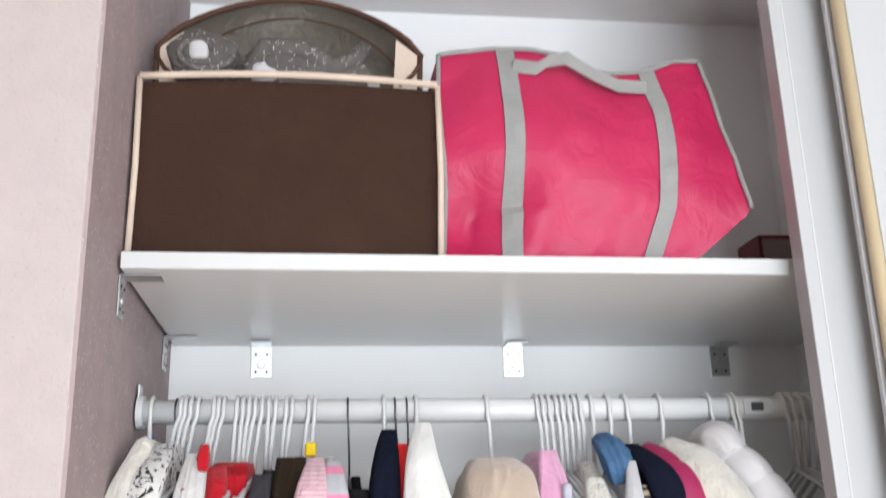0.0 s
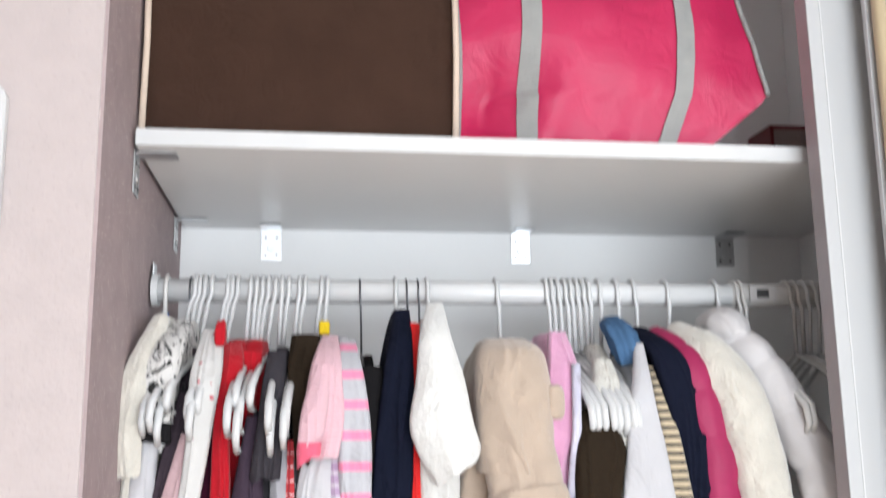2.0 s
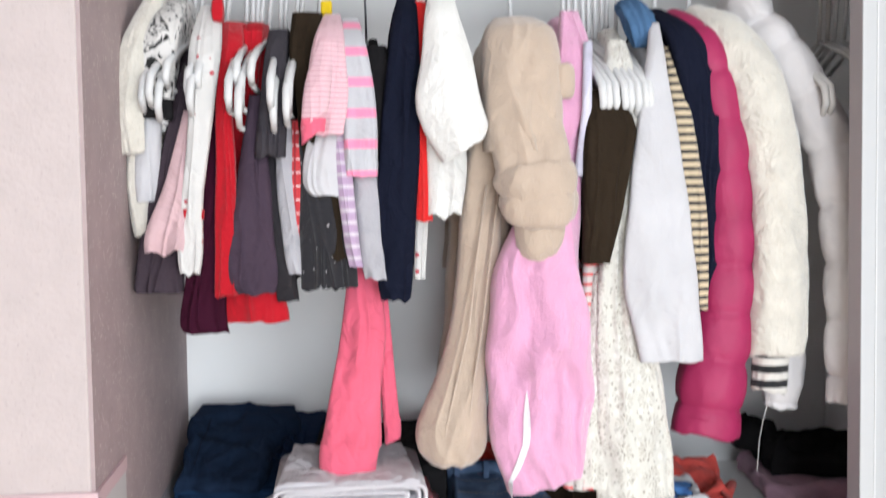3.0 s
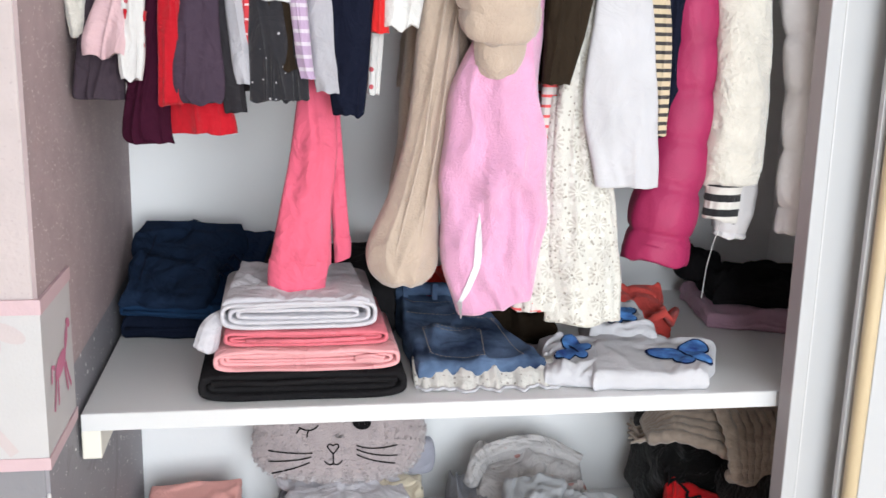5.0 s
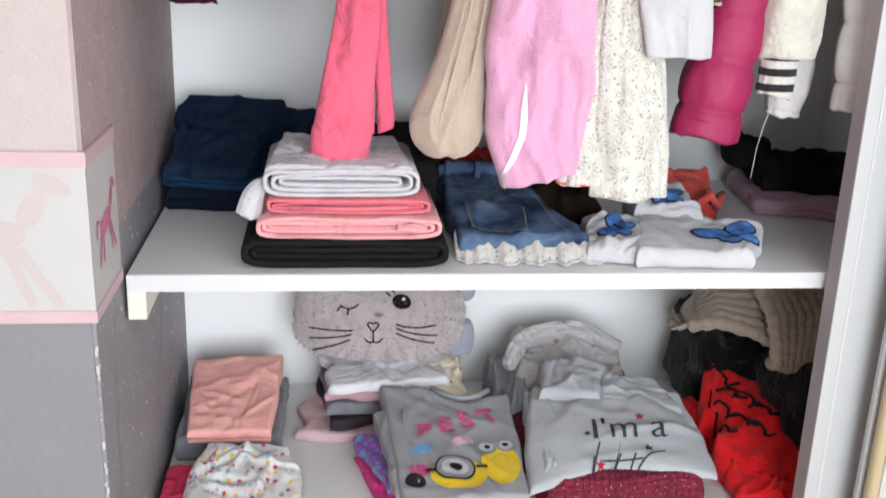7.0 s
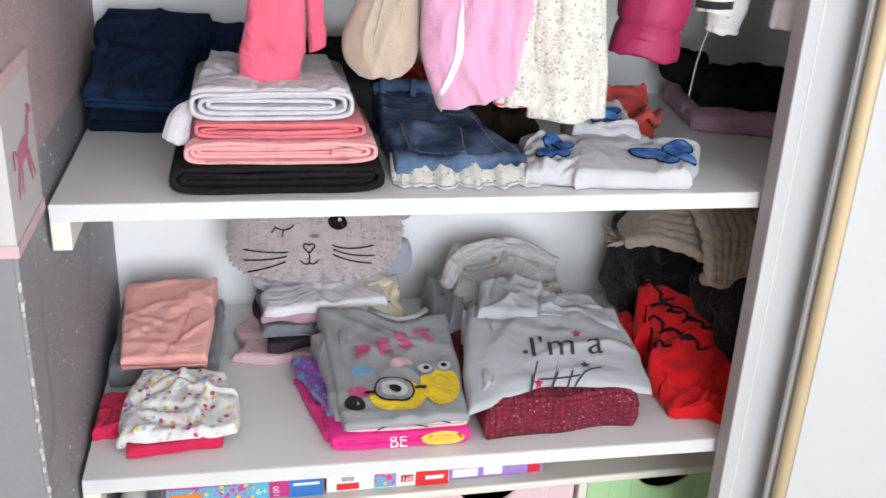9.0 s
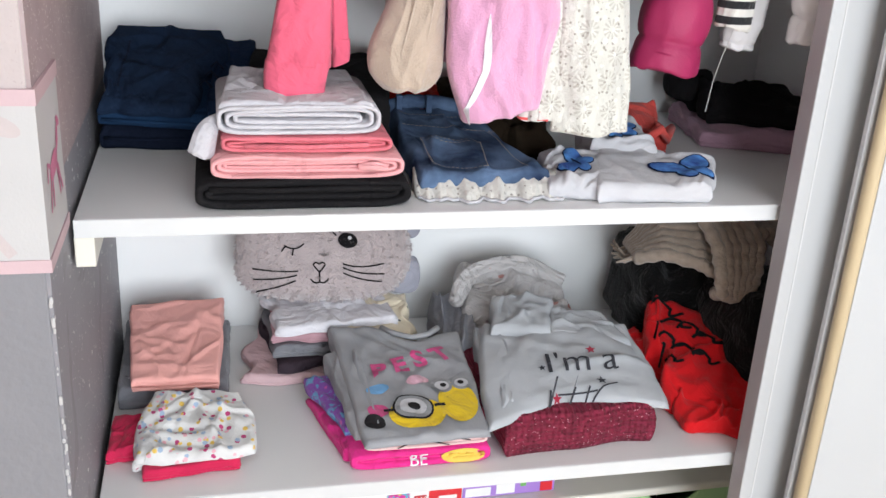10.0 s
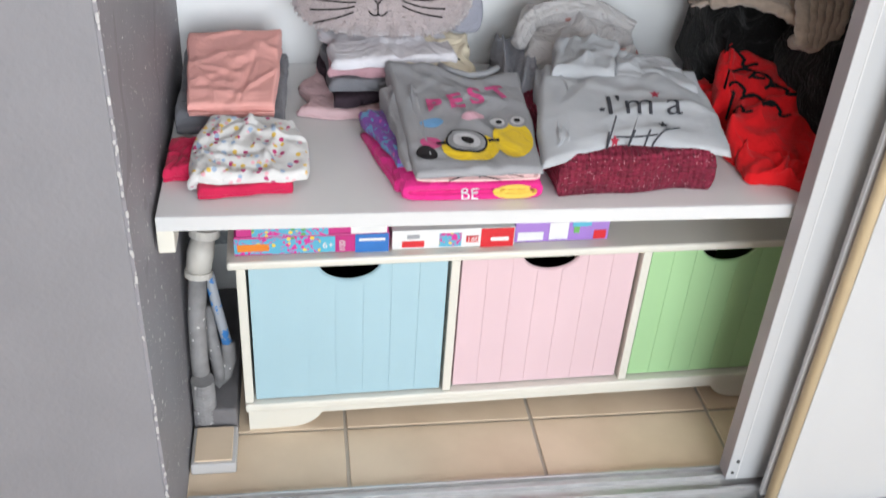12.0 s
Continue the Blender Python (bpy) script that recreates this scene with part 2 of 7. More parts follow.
def drape_bm(x0, x1, w0, w1, zt, zb, yf=0.05, yb=0.36, neck=0.035, slope=0.085, folds=5, fold=0.12, seed=1.0, quilt=0.0, pinch=0.0, yfb=None, nz=44, na=72, bulge=0.0):
    """A garment hung sideways on: narrow at the neck, falling over the shoulders, with folds that deepen to the hem."""
    rings = []
    yfb = yf if yfb is None else yfb
    for j in range(nz + 1):
        t = j / nz
        z = zt + (zb - zt) * t
        drop = zt - z
        s = min(1.0, drop / slope) if slope else 1.0
        s = math.sin(s * math.pi / 2)
        front = (ROD_Y - neck) * (1 - s) + (yf + (yfb - yf) * t) * s
        back = (ROD_Y + neck) * (1 - s) + yb * s
        yc, ly = (front + back) / 2, (back - front) / 2
        cx = x0 + (x1 - x0) * t ** 1.15 + 0.006 * noise.noise(Vector((seed, z * 7, 1)))
        hw = 0.5 * (w0 + (w1 - w0) * t) * ((0.55 + 0.45 * min(1, drop / 0.05)) if slope else 1.0) * (1 + bulge * math.sin(math.pi * t))
        if quilt:
            hw *= 0.84 + 0.2 * abs(math.sin(math.pi * drop / quilt)) ** 0.5
        ring = []
        for i in range(na):
            a = 2 * math.pi * i / na
            f = 1 + fold * (0.25 + 0.75 * t) * math.sin(folds * a + 4 * noise.noise(Vector((seed * 2, z * 4, 0))) + seed)
            f += 0.22 * noise.noise(Vector((math.cos(a) * 1.4 + seed, math.sin(a) * 1.4, z * 11)))
            px = math.copysign(abs(math.cos(a)) ** 0.75, math.cos(a)) * hw * f
            py = math.copysign(abs(math.sin(a)) ** 0.8, math.sin(a)) * ly * (1 + 0.04 * (f - 1))
            wave = yc + py + 0.25 * (z - zt) * math.sin(seed * 1.7)
            px += (0.0022 + 0.10 * hw) * (0.2 + t) * math.sin(wave * (95 + 40 * math.sin(seed)) + 5 * noise.noise(Vector((seed, z * 6, wave * 5)))) * min(1, hw / 0.012)
            px += 0.12 * hw * fbm((wave, z, seed), 24, seed)
            ring.append((cx + px, yc + py, z + 0.02 * t * t * noise.noise(Vector((math.cos(a) * 2 + seed, math.sin(a) * 2, seed))) + (0.006 * math.sin(folds * a + seed) + 0.005 * noise.noise(Vector((a, seed, 3)))) * t))
        rings.append(ring)
    return loft(rings)


def limb_bm(points, flat=0.8, folds=5, fold=0.1, seed=1.0, quilt=0.0, steps=13, na=52, end=0.9, crumple=0.11):
    """A hanging sleeve, leg or skirt: a soft tube through (x, y, z, radius) with lengthwise folds."""
    P = [Vector(p) for p in points]
    P = [2 * P[0] - P[1]] + P + [2 * P[-1] - P[-2]]
    path = []
    steps = 24 if quilt else steps
    for k in range(1, len(P) - 2):
        for s in range(steps):
            t = s / steps
            path.append(0.5 * (2 * P[k] + (P[k + 1] - P[k - 1]) * t + (2 * P[k - 1] - 5 * P[k] + 4 * P[k + 1] - P[k + 2]) * t * t + (3 * P[k] - P[k - 1] - 3 * P[k + 1] + P[k + 2]) * t ** 3))
    path.append(P[-2])
    rings, n, run = [], len(path), 0.0
    for j, p in enumerate(path):
        c = Vector(p[:3])
        run += (c - Vector(path[j - 1][:3])).length if j else 0
        tan = (Vector(path[min(j + 1, n - 1)][:3]) - Vector(path[max(j - 1, 0)][:3])).normalized()
        side = tan.cross(Vector((0, 1, 0))).normalized()
        fwd = side.cross(tan).normalized()
        r, t = max(p[3], 0.002), j / (n - 1)
        if quilt:
            r *= 0.80 + 0.23 * abs(math.sin(math.pi * run / quilt)) ** 0.36
        if j == 0:
            r *= 0.5
        if j == n - 1:
            r *= end
        ring = []
        for i in range(na):
            a = 2 * math.pi * i / na
            ph = folds * a + 3 * noise.noise(Vector((seed, run * 6, 0))) + seed * 2
            k = 1 + fold * (0.3 + 0.7 * t) * (2.2 * (1 - abs(math.sin(ph * 0.5))) ** 1.7 - 0.75 + 0.35 * math.sin(2.3 * ph + seed))
            k += min(0.10, 1.3 * crumple) * noise.noise(Vector((math.cos(a) * 1.3 + seed, math.sin(a) * 1.3, run * 18))) + 0.3 * crumple * noise.noise(Vector((math.cos(a) * 3, math.sin(a) * 3 + seed, run * 50)))
            q = Vector((math.cos(a) * 1.7 + seed, math.sin(a) * 1.7, run * 20 + 1.6 * math.sin(a + seed)))
            k += crumple * ((1 - abs(noise.noise(q))) ** 4 - 0.45) + 0.5 * crumple * ((1 - abs(noise.noise(q * 2.3))) ** 4 - 0.4)
            drop = 0.25 * r * noise.noise(Vector((math.cos(a) * 1.6, math.sin(a) * 1.6, seed))) * (t > 0.93)
            ring.append(c + side * (r * k * math.cos(a)) + fwd * (r * k * flat * math.sin(a)) + tan * drop)
        rings.append(ring)
    return loft(rings)


def hung_bm(rows, thick=0.014, folds=3.0, fold=0.010, seed=1.0, slant=0.0, hem=0.006, nz=64, nx=46):
    """A flat garment hanging: rows of (z, x left, x right, y) from the top down, with soft lengthwise folds and an uneven hem."""
    R = [rows[0]] + list(rows) + [rows[-1]]
    m = len(rows) - 1

    def at(t):
        k = min(int(t * m), m - 1)
        q = t * m - k
        a, b, c, d = (Vector(p) for p in R[k:k + 4])
        return 0.5 * (2 * b + (c - a) * q + (2 * a - 5 * b + 4 * c - d) * q * q + (3 * b - a - 3 * c + d) * q ** 3)

    rings = []
    for j in range(nz + 1):
        t = j / nz
        z, xl, xr, y = at(t)
        w = max(xr - xl, 0.004)
        xl += 0.05 * w * noise.noise(Vector((seed, z * 14, 1)))
        xr += 0.05 * w * noise.noise(Vector((seed, z * 14, 7)))
        ring = []
        for side in (0, 1):
            for i in range(nx):
                u = i / (nx - 1) if side == 0 else 1 - i / (nx - 1)
                lens = math.sqrt(max(0.0, 1 - (2 * u - 1) ** 2))
                q = Vector((u * folds * 0.55 + 0.5 * noise.noise(Vector((u * 2, z * 7, seed))), z * 3.2 + 0.9 * u * math.sin(seed * 3.7), seed * 1.3))
                f = fold * min(1.0, w / 0.06) * (0.35 + 0.65 * t) * (1.1 * noise.noise(q) - 0.8 * ((1 - abs(noise.noise(q * 1.7))) ** 5 - 0.25))
                f += 0.35 * fold * fbm((u * w * 3, z, seed), 16, seed) * (0.4 + t)
                yy = y + f * lens + (-1 if side == 0 else 1) * (0.25 + 0.75 * lens) * min(thick, w * 0.45)
                dz = (slant * (u - 0.5) + hem * noise.noise(Vector((u * 3.2, seed, 2)))) * max(0.0, t - 0.75) / 0.25
                ring.append((xl + w * u, yy, z + dz))
        rings.append(ring)
    return loft(rings)


def crease_field(seed, n, lo=0.25, hi=0.7, wide=0.05):
    """Random soft fold lines on the unit square: each a ridge that fades out at both ends."""
    r = random.Random(int(seed * 101))
    lines = []
    for _ in range(n):
        a, ln = r.uniform(0, math.pi), r.uniform(lo, hi)
        lines.append((r.random(), r.random(), math.cos(a), math.sin(a), ln, wide * r.uniform(0.5, 1.4), r.choice((1, 1, -0.8)) * r.uniform(0.4, 1), r.uniform(-0.5, 0.5)))

    def field(u, v):
        h = 0.0
        for cx, cy, dx, dy, ln, w, amp, bend in lines:
            along = (u - cx) * dx + (v - cy) * dy
            if abs(along) < ln:
                q = along / ln
                across = ((v - cy) * dx - (u - cx) * dy + bend * 0.12 * q * q) / w
                if abs(across) < 3:
                    h += amp * (1 - q * q) ** 1.5 * math.exp(-across * across) * (1 + 0.5 * across * (across > 0))
        return h
    return field


def sheet_bm(corners, tops, zb, wr=0.004, seed=1.0, n_crease=14, rim=0.006, layers=2, bow=0.006, dome=0.0, shape=None, nu=54, nv=54, wide=0.05, tuck=0.12):
    """A folded garment lying flat: a quilt of cloth over four plan corners (front left, front right, back right, back left) with its own height at each, crisp rounded rim, layered sides and creases."""
    field = crease_field(seed, n_crease, wide=wide)
    c, t4 = [Vector((x, y, 0)) for x, y in corners], tops
    zb4 = zb if isinstance(zb, (tuple, list)) else (zb,) * 4

    def mix(q, u, v):
        return (q[0] * (1 - u) + q[1] * u) * (1 - v) + (q[3] * (1 - u) + q[2] * u) * v

    size = max((c[1] - c[0]).length, (c[3] - c[0]).length)

    def plan(u, v):
        p = mix(c, u, v)
        e = Vector((noise.noise(Vector((v * 3.1, u * 2, seed))), noise.noise(Vector((u * 3.1, seed, v * 2))), 0)) * bow
        if shape:
            e += Vector((*shape(u, v), 0))
        return p + e

    grid = []
    for j in range(nv + 1):
        row = []
        for i in range(nu + 1):
            u, v = i / nu, j / nv
            d = min(u, 1 - u, v, 1 - v) * size
            k = max(0.0, 1 - d / rim)
            p = plan(u, v)
            z = mix(t4, u, v) + dome * math.sin(math.pi * u) * math.sin(math.pi * v)
            z += wr * field(u, v) + 0.5 * wr * fbm((u * 2.2, v * 2.2, seed), 1.7, seed) - rim * (1 - math.sqrt(max(0.0, 1 - k * k)))
            row.append((p.x, p.y, max(z, mix(zb4, u, v) + 0.001)))
        grid.append(row)
    bm = bmesh.new()
    vv = [[bm.verts.new(p) for p in row] for row in grid]
    for j in range(nv):
        for i in range(nu):
            bm.faces.new((vv[j][i], vv[j][i + 1], vv[j + 1][i + 1], vv[j + 1][i]))
    loop = [(i, 0) for i in range(nu)] + [(nu, j) for j in range(nv)] + [(i, nv) for i in range(nu, 0, -1)] + [(0, j) for j in range(nv, 0, -1)]
    mid = sum(c, Vector()) / 4
    prev = [vv[j][i] for i, j in loop]
    rows = 6 * layers
    for r in range(1, rows + 1):
        f = r / rows
        cur = []
        for i, j in loop:
            p = Vector(grid[j][i])
            base = mix(zb4, i / nu, j / nv)
            w = (Vector((mid.x, mid.y, 0)) - Vector((p.x, p.y, 0))).normalized()
            sw = 0.5 * noise.noise(Vector((p.x * 18, p.y * 18, seed)))
            inset = 0.0035 * (1 - abs(math.sin(math.pi * (f * layers + 0.12 * sw)))) ** 2 - 0.0015 * math.sin(math.pi * f) + 0.003 * noise.noise(Vector((p.x * 14, p.y * 14, f * 2 + seed))) * f
            q = p + w * (inset + tuck * 0.02 * f)
            cur.append(bm.verts.new((q.x, q.y, p.z + (base - p.z) * f)))
        for a in range(len(loop)):
            b = (a + 1) % len(loop)
            bm.faces.new((prev[a], cur[a], cur[b], prev[b]))
        prev = cur
    bm.faces.new(prev)
    return bm


def loops_bm(x0, x1, y0, y1, z0, h, thick, loops=2, seed=1.0, sag=0.004, shift=0.0):
    """A garment folded over and over, seen at its folds: flat closed loops of cloth one inside the other, carried back in depth."""
    bm = bmesh.new()
    n = 72
    for k in range(loops):
        a0, a1 = x0 + k * thick * 1.25 + shift * k, x1 - k * thick * 1.6 - 0.01 * k * abs(noise.noise(Vector((seed, k, 1))))
        b0, b1 = z0 + k * thick * 1.06, z0 + h - k * thick * 1.06
        w, hh, cx, cz = (a1 - a0) / 2, max((b1 - b0) / 2, thick * 0.7), (a0 + a1) / 2, (b0 + b1) / 2
        rings = []
        for i in range(n):
            a = 2 * math.pi * i / n
            px = math.copysign(abs(math.cos(a)) ** 0.24, math.cos(a))
            pz = math.copysign(abs(math.sin(a)) ** 0.62, math.sin(a))
            ring = []
            x = cx + w * px
            wav = sag * noise.noise(Vector((x * 16 + seed, k * 2.0, seed))) * (1 if pz > 0 else 0.25)
            dz = cz + hh * pz + wav * (1 - 0.35 * k)
            inx, inz = cx + max(w - thick, 0.002) * px, cz + max(hh - thick, 0.0004) * pz + wav * (1 - 0.35 * k)
            yy = y0 + 0.004 * noise.noise(Vector((x * 12, k * 3.3, seed + 4))) + 0.004 * k
            for dy, f in ((0.002, 0.0), (0.0, 0.25), (0.0, 0.75), (0.002, 1.0)):
                ring.append((x + (inx - x) * f, yy + dy, dz + (inz - dz) * f))
            ring.append((inx, y1, inz))
            ring.append((x, y1, dz))
            rings.append(ring)
        rings.append(rings[0])
        loft(rings, bm, closed_ends=False)
    bmesh.ops.remove_doubles(bm, verts=bm.verts[:], dist=0.00001)
    return bm


def pile(ob, count, length, material, seed=1, width=0.0006, name="plush"):
    """Short fibres standing on a surface."""
    r = random.Random(seed)
    me = ob.data
    polys = [p for p in me.polygons if p.area > 0]
    total, acc, run = sum(p.area for p in polys), [], 0.0
    for p in polys:
        run += p.area
        acc.append(run)
    vs, fs = [], []
    for p in r.choices(polys, cum_weights=acc, k=count):
        ws = [r.random() for _ in p.vertices]
        sm = sum(ws)
        q = sum((me.vertices[i].co * (w / sm) for i, w in zip(p.vertices, ws)), Vector())
        d = (p.normal + Vector((r.uniform(-0.8, 0.8), r.uniform(-0.8, 0.8), r.uniform(-1.1, 0.4)))).normalized() * length * r.uniform(0.5, 1.2)
        sd_ = d.cross(Vector((r.uniform(-1, 1), r.uniform(-1, 1), r.uniform(-1, 1)))).normalized() * width
        b = len(vs)
        vs += [q - sd_, q + sd_, q + d]
        fs.append((b, b + 1, b + 2))
    m2 = bpy.data.meshes.new(name)
    m2.from_pydata(vs, [], fs)
    m2.materials.append(material)
    o = new(name, m2)
    o.parent = ob
    o["kind"] = "stuff"
    return o


from mathutils.bvhtree import BVHTree


def onto(ob, origin, ux, uy, shapes, name, material, lift=0.0012, label=""):
    """Print flat shapes on a thing's surface: 2D polygons laid along ux, uy from the origin, dropped on the surface."""
    ux, uy = Vector(ux), Vector(uy)
    n = ux.cross(uy).normalized()
    tree = BVHTree.FromPolygons([v.co.copy() for v in ob.data.vertices], [tuple(p.vertices) for p in ob.data.polygons])
    bm = bmesh.new()
    for poly in shapes:
        def laid(x, y):
            p = Vector(origin) + ux * x + uy * y
            hit = tree.ray_cast(p + n * 0.25, -n, 0.6)[0]
            return bm.verts.new((hit if hit else p) + n * lift)
        if len(poly) > 4:
            c2 = (sum(q[0] for q in poly) / len(poly), sum(q[1] for q in poly) / len(poly))
            span = max(math.hypot(x - c2[0], y - c2[1]) for x, y in poly)
            turns = max(1, min(8, int(span / 0.004)))
            rings = [[laid(c2[0] + (x - c2[0]) * r / turns, c2[1] + (y - c2[1]) * r / turns) for x, y in poly] for r in range(1, turns + 1)]
            mid, m = laid(*c2), len(poly)
            for i in range(m):
                bm.faces.new((rings[0][i], rings[0][(i + 1) % m], mid))
                for a, b in zip(rings, rings[1:]):
                    bm.faces.new((a[i], b[i], b[(i + 1) % m], a[(i + 1) % m]))
        else:
            todo = [poly] if len(poly) == 3 else [[poly[0], poly[1], poly[2]], [poly[0], poly[2], poly[3]]]
            while todo:
                a, b, c = todo.pop()
                e = max(((math.hypot(p[0] - q[0], p[1] - q[1]), k) for k, (p, q) in enumerate(((a, b), (b, c), (c, a)))))
                if e[0] > 0.006:
                    a, b, c = ((a, b, c), (b, c, a), (c, a, b))[e[1]]
                    h_ = ((a[0] + b[0]) / 2, (a[1] + b[1]) / 2)
                    todo += [[a, h_, c], [h_, b, c]]
                else:
                    bm.faces.new([laid(*a), laid(*b), laid(*c)])
    bmesh.ops.remove_doubles(bm, verts=bm.verts[:], dist=0.00002)
    me = bpy.data.meshes.new(name)
    bm.to_mesh(me)
    bm.free()
    me.materials.append(material)
    o = new(name, me)
    o.parent = ob
    if label:
        o["label"] = label
    return o


def disc(cx, cy, rx, ry=None, n=16, rot=0.0):
    ry = ry or rx
    c, s = math.cos(radians(rot)), math.sin(radians(rot))
    return [(cx + c * rx * math.cos(a) - s * ry * math.sin(a), cy + s * rx * math.cos(a) + c * ry * math.sin(a)) for a in (2 * math.pi * i / n for i in range(n))]


def stroke(pts, w=0.0012):
    """A drawn line as a chain of short quads."""
    edge = []
    for i, (x, y) in enumerate(pts):
        (xa, ya), (xb, yb_) = pts[max(i - 1, 0)], pts[min(i + 1, len(pts) - 1)]
        d = math.hypot(xb - xa, yb_ - ya) or 1
        nx, ny = -(yb_ - ya) / d * w, (xb - xa) / d * w
        edge.append(((x + nx, y + ny), (x - nx, y - ny)))
    return [[a[0], a[1], b[1], b[0]] for a, b in zip(edge, edge[1:])]


def curve_pts(p0, p1, p2, n=8):
    return [((1 - t) ** 2 * p0[0] + 2 * t * (1 - t) * p1[0] + t * t * p2[0], (1 - t) ** 2 * p0[1] + 2 * t * (1 - t) * p1[1] + t * t * p2[1]) for t in (i / n for i in range(n + 1))]


def star(cx, cy, r):
    return [(cx + (r if i % 2 == 0 else r * 0.42) * math.sin(math.pi * i / 5), cy + (r if i % 2 == 0 else r * 0.42) * math.cos(math.pi * i / 5)) for i in range(10)]


def word(text, size, bold=0.0):
    """Letters of the built-in font as triangles, in metres."""
    cu = bpy.data.curves.new("word", "FONT")
    cu.body, cu.size, cu.offset = text, size, bold
    tmp = bpy.data.objects.new("word", cu)
    me = bpy.data.meshes.new_from_object(tmp)
    me.calc_loop_triangles()
    tris = [[(me.vertices[i].co.x, me.vertices[i].co.y) for i in t.vertices] for t in me.loop_triangles]
    bpy.data.objects.remove(tmp)
    bpy.data.meshes.remove(me)
    return tris


# ---- the setting ----
def setting(name, bm, material, label=""):
    ob = part(name, bm, material, None, label)
    ob["kind"] = "structure"
    return ob


XL, XR, YB = -1.5, 2.4, -3.2
floor = setting("floor", box(XL - 0.1, XR + 0.1, YB - 0.1, D + 0.1, -0.1, -0.004, 0), grout, "grey grout bed under beige floor tiles")
setting("ceiling", box(XL - 0.1, XR + 0.1, YB - 0.1, D + 0.1, H, H + 0.1, 0), ceil_paint, "white painted rough ceiling")
setting("wall_back", box(-0.1, W + 0.1, D, D + 0.1, -0.004, H, 0), paint_back, "white painted back wall of the closet")
# left wall of the alcove, up to the room's corner
setting("wall_left_upper", box(XL, -0.004, YO, D, 0.93, H, 0.002), wallpaper, "pink textured wallpaper on the wall beside the closet")
setting("wall_left_lower", box(XL, -0.004, YO, D, -0.004, 0.93, 0.002), grey_paint, "grey painted lower wall beside the closet")
# same wallpaper round the corner, its shade carried by the darker colour
setting("wall_alcove_upper", box(-0.004, 0.0, YO + 0.002, D, 0.945, H, 0), wallpaper_shaded, "pink textured wallpaper inside the closet, coloured darker for shade")
setting("wall_alcove_lower", box(-0.004, 0.0, YO + 0.002, D, -0.004, 0.945, 0), grey_in, "grey painted wall with chipped white spots")
setting("wall_right", box(W, W + 0.1, -0.03, D, -0.004, H, 0), paint_back, "white painted side wall of the closet")
setting("wall_room_left", box(XL - 0.1, XL, YB, YO, -0.004, H, 0), wallpaper, "pink wallpapered room wall")
# right and back room walls are unseen; white chosen to bounce neutral fill
setting("wall_room_right", box(XR, XR + 0.1, YB, -0.1, -0.004, H, 0), paint_back, "unseen room wall, kept white to bounce light")
bm = box(XL, -0.1, YB - 0.1, YB, -0.004, H, 0)
box(1.8, XR, YB - 0.1, YB, -0.004, H, 0, bm)
box(-0.1, 1.8, YB - 0.1, YB, 2.3, H, 0, bm)
setting("wall_room_back", bm, paint_back, "unseen room wall with a window opening, kept white to bounce light")
setting("wall_outer_right", box(1.85, XR, -0.1, 0.0, -0.004, H, 0), wallpaper, "pink wallpapered wall past the sliding doors")

low = bpy.data.objects["wall_left_lower"]
rng = random.Random(5)
for i in range(60):
    zc, s = rng.uniform(0.03, 0.86), rng.uniform(0.0008, 0.0034)
    part("paint_chip", pad_bm(-0.001 + rng.uniform(-0.002, 0.001), YO + rng.uniform(-0.0005, 0.002), zc, s * 1.2, s, s * rng.uniform(1.5, 3.5), 0, 0.0005, i, 2.5, nu=8, nv=5), border_white, low)

# border band that wraps round the corner
band = setting("wall_border", box(XL, 0.002, YO - 0.002, -0.005, 0.893, 1.05, 0), border_white, "white wallpaper border with rose figures and pink edges")
part("border_edge", box(XL, 0.0035, YO - 0.0035, -0.004, 0.885, 0.898, 0), border_pink, band)
part("border_edge", box(XL, 0.0035, YO - 0.0035, -0.004, 1.047, 1.062, 0), border_pink, band)


def figure(parent, origin, ux, uy, s, material):
    """A plain leaping shape on the border: rounded body with slender strokes."""
    shapes = [disc(0, 0, 0.32 * s, 0.13 * s, 18, 12), disc(0.36 * s, 0.22 * s, 0.16 * s, 0.08 * s, 14, 60), disc(0.5 * s, 0.38 * s, 0.13 * s, 0.06 * s, 14, -25)]
    for x0, x1 in ((-0.25, -0.42), (-0.16, -0.2), (0.18, 0.32), (0.25, 0.5)):
        shapes += stroke([(x0 * s, -0.05 * s), ((x0 + x1) / 2 * s, -0.28 * s), (x1 * s, -0.46 * s)], 0.035 * s)
    shapes += stroke([(-0.3 * s, 0.05 * s), (-0.46 * s, 0.12 * s), (-0.5 * s, -0.08 * s)], 0.035 * s)
    ux, uy = Vector(ux), Vector(uy)
    n = ux.cross(uy)
    bm = bmesh.new()
    for k, poly in enumerate(shapes):
        bm.faces.new([bm.verts.new(Vector(origin) + ux * x + uy * y + n * (0.0006 + 0.00003 * k)) for x, y in poly])
    return part("border_figure", bm, material, parent)


figure(band, (0.002, -0.068, 0.972), (0, 1, 0), (0, 0, 1), 0.085, border_rose)
for i in range(5):
    figure(band, (-0.105 - 0.21 * i, YO - 0.002, 0.972), (1, 0, 0), (0, 0, 1), 0.15, border_pale if i % 2 == 0 else border_rose)

# closet header rail under the ceiling, off to the right, and floor track
bm = box(0.004, 1.85, -0.125, -0.085, -0.002, 0.006, 0.001)
track = setting("floor_track", bm, alu, "aluminium sliding door track on the floor")
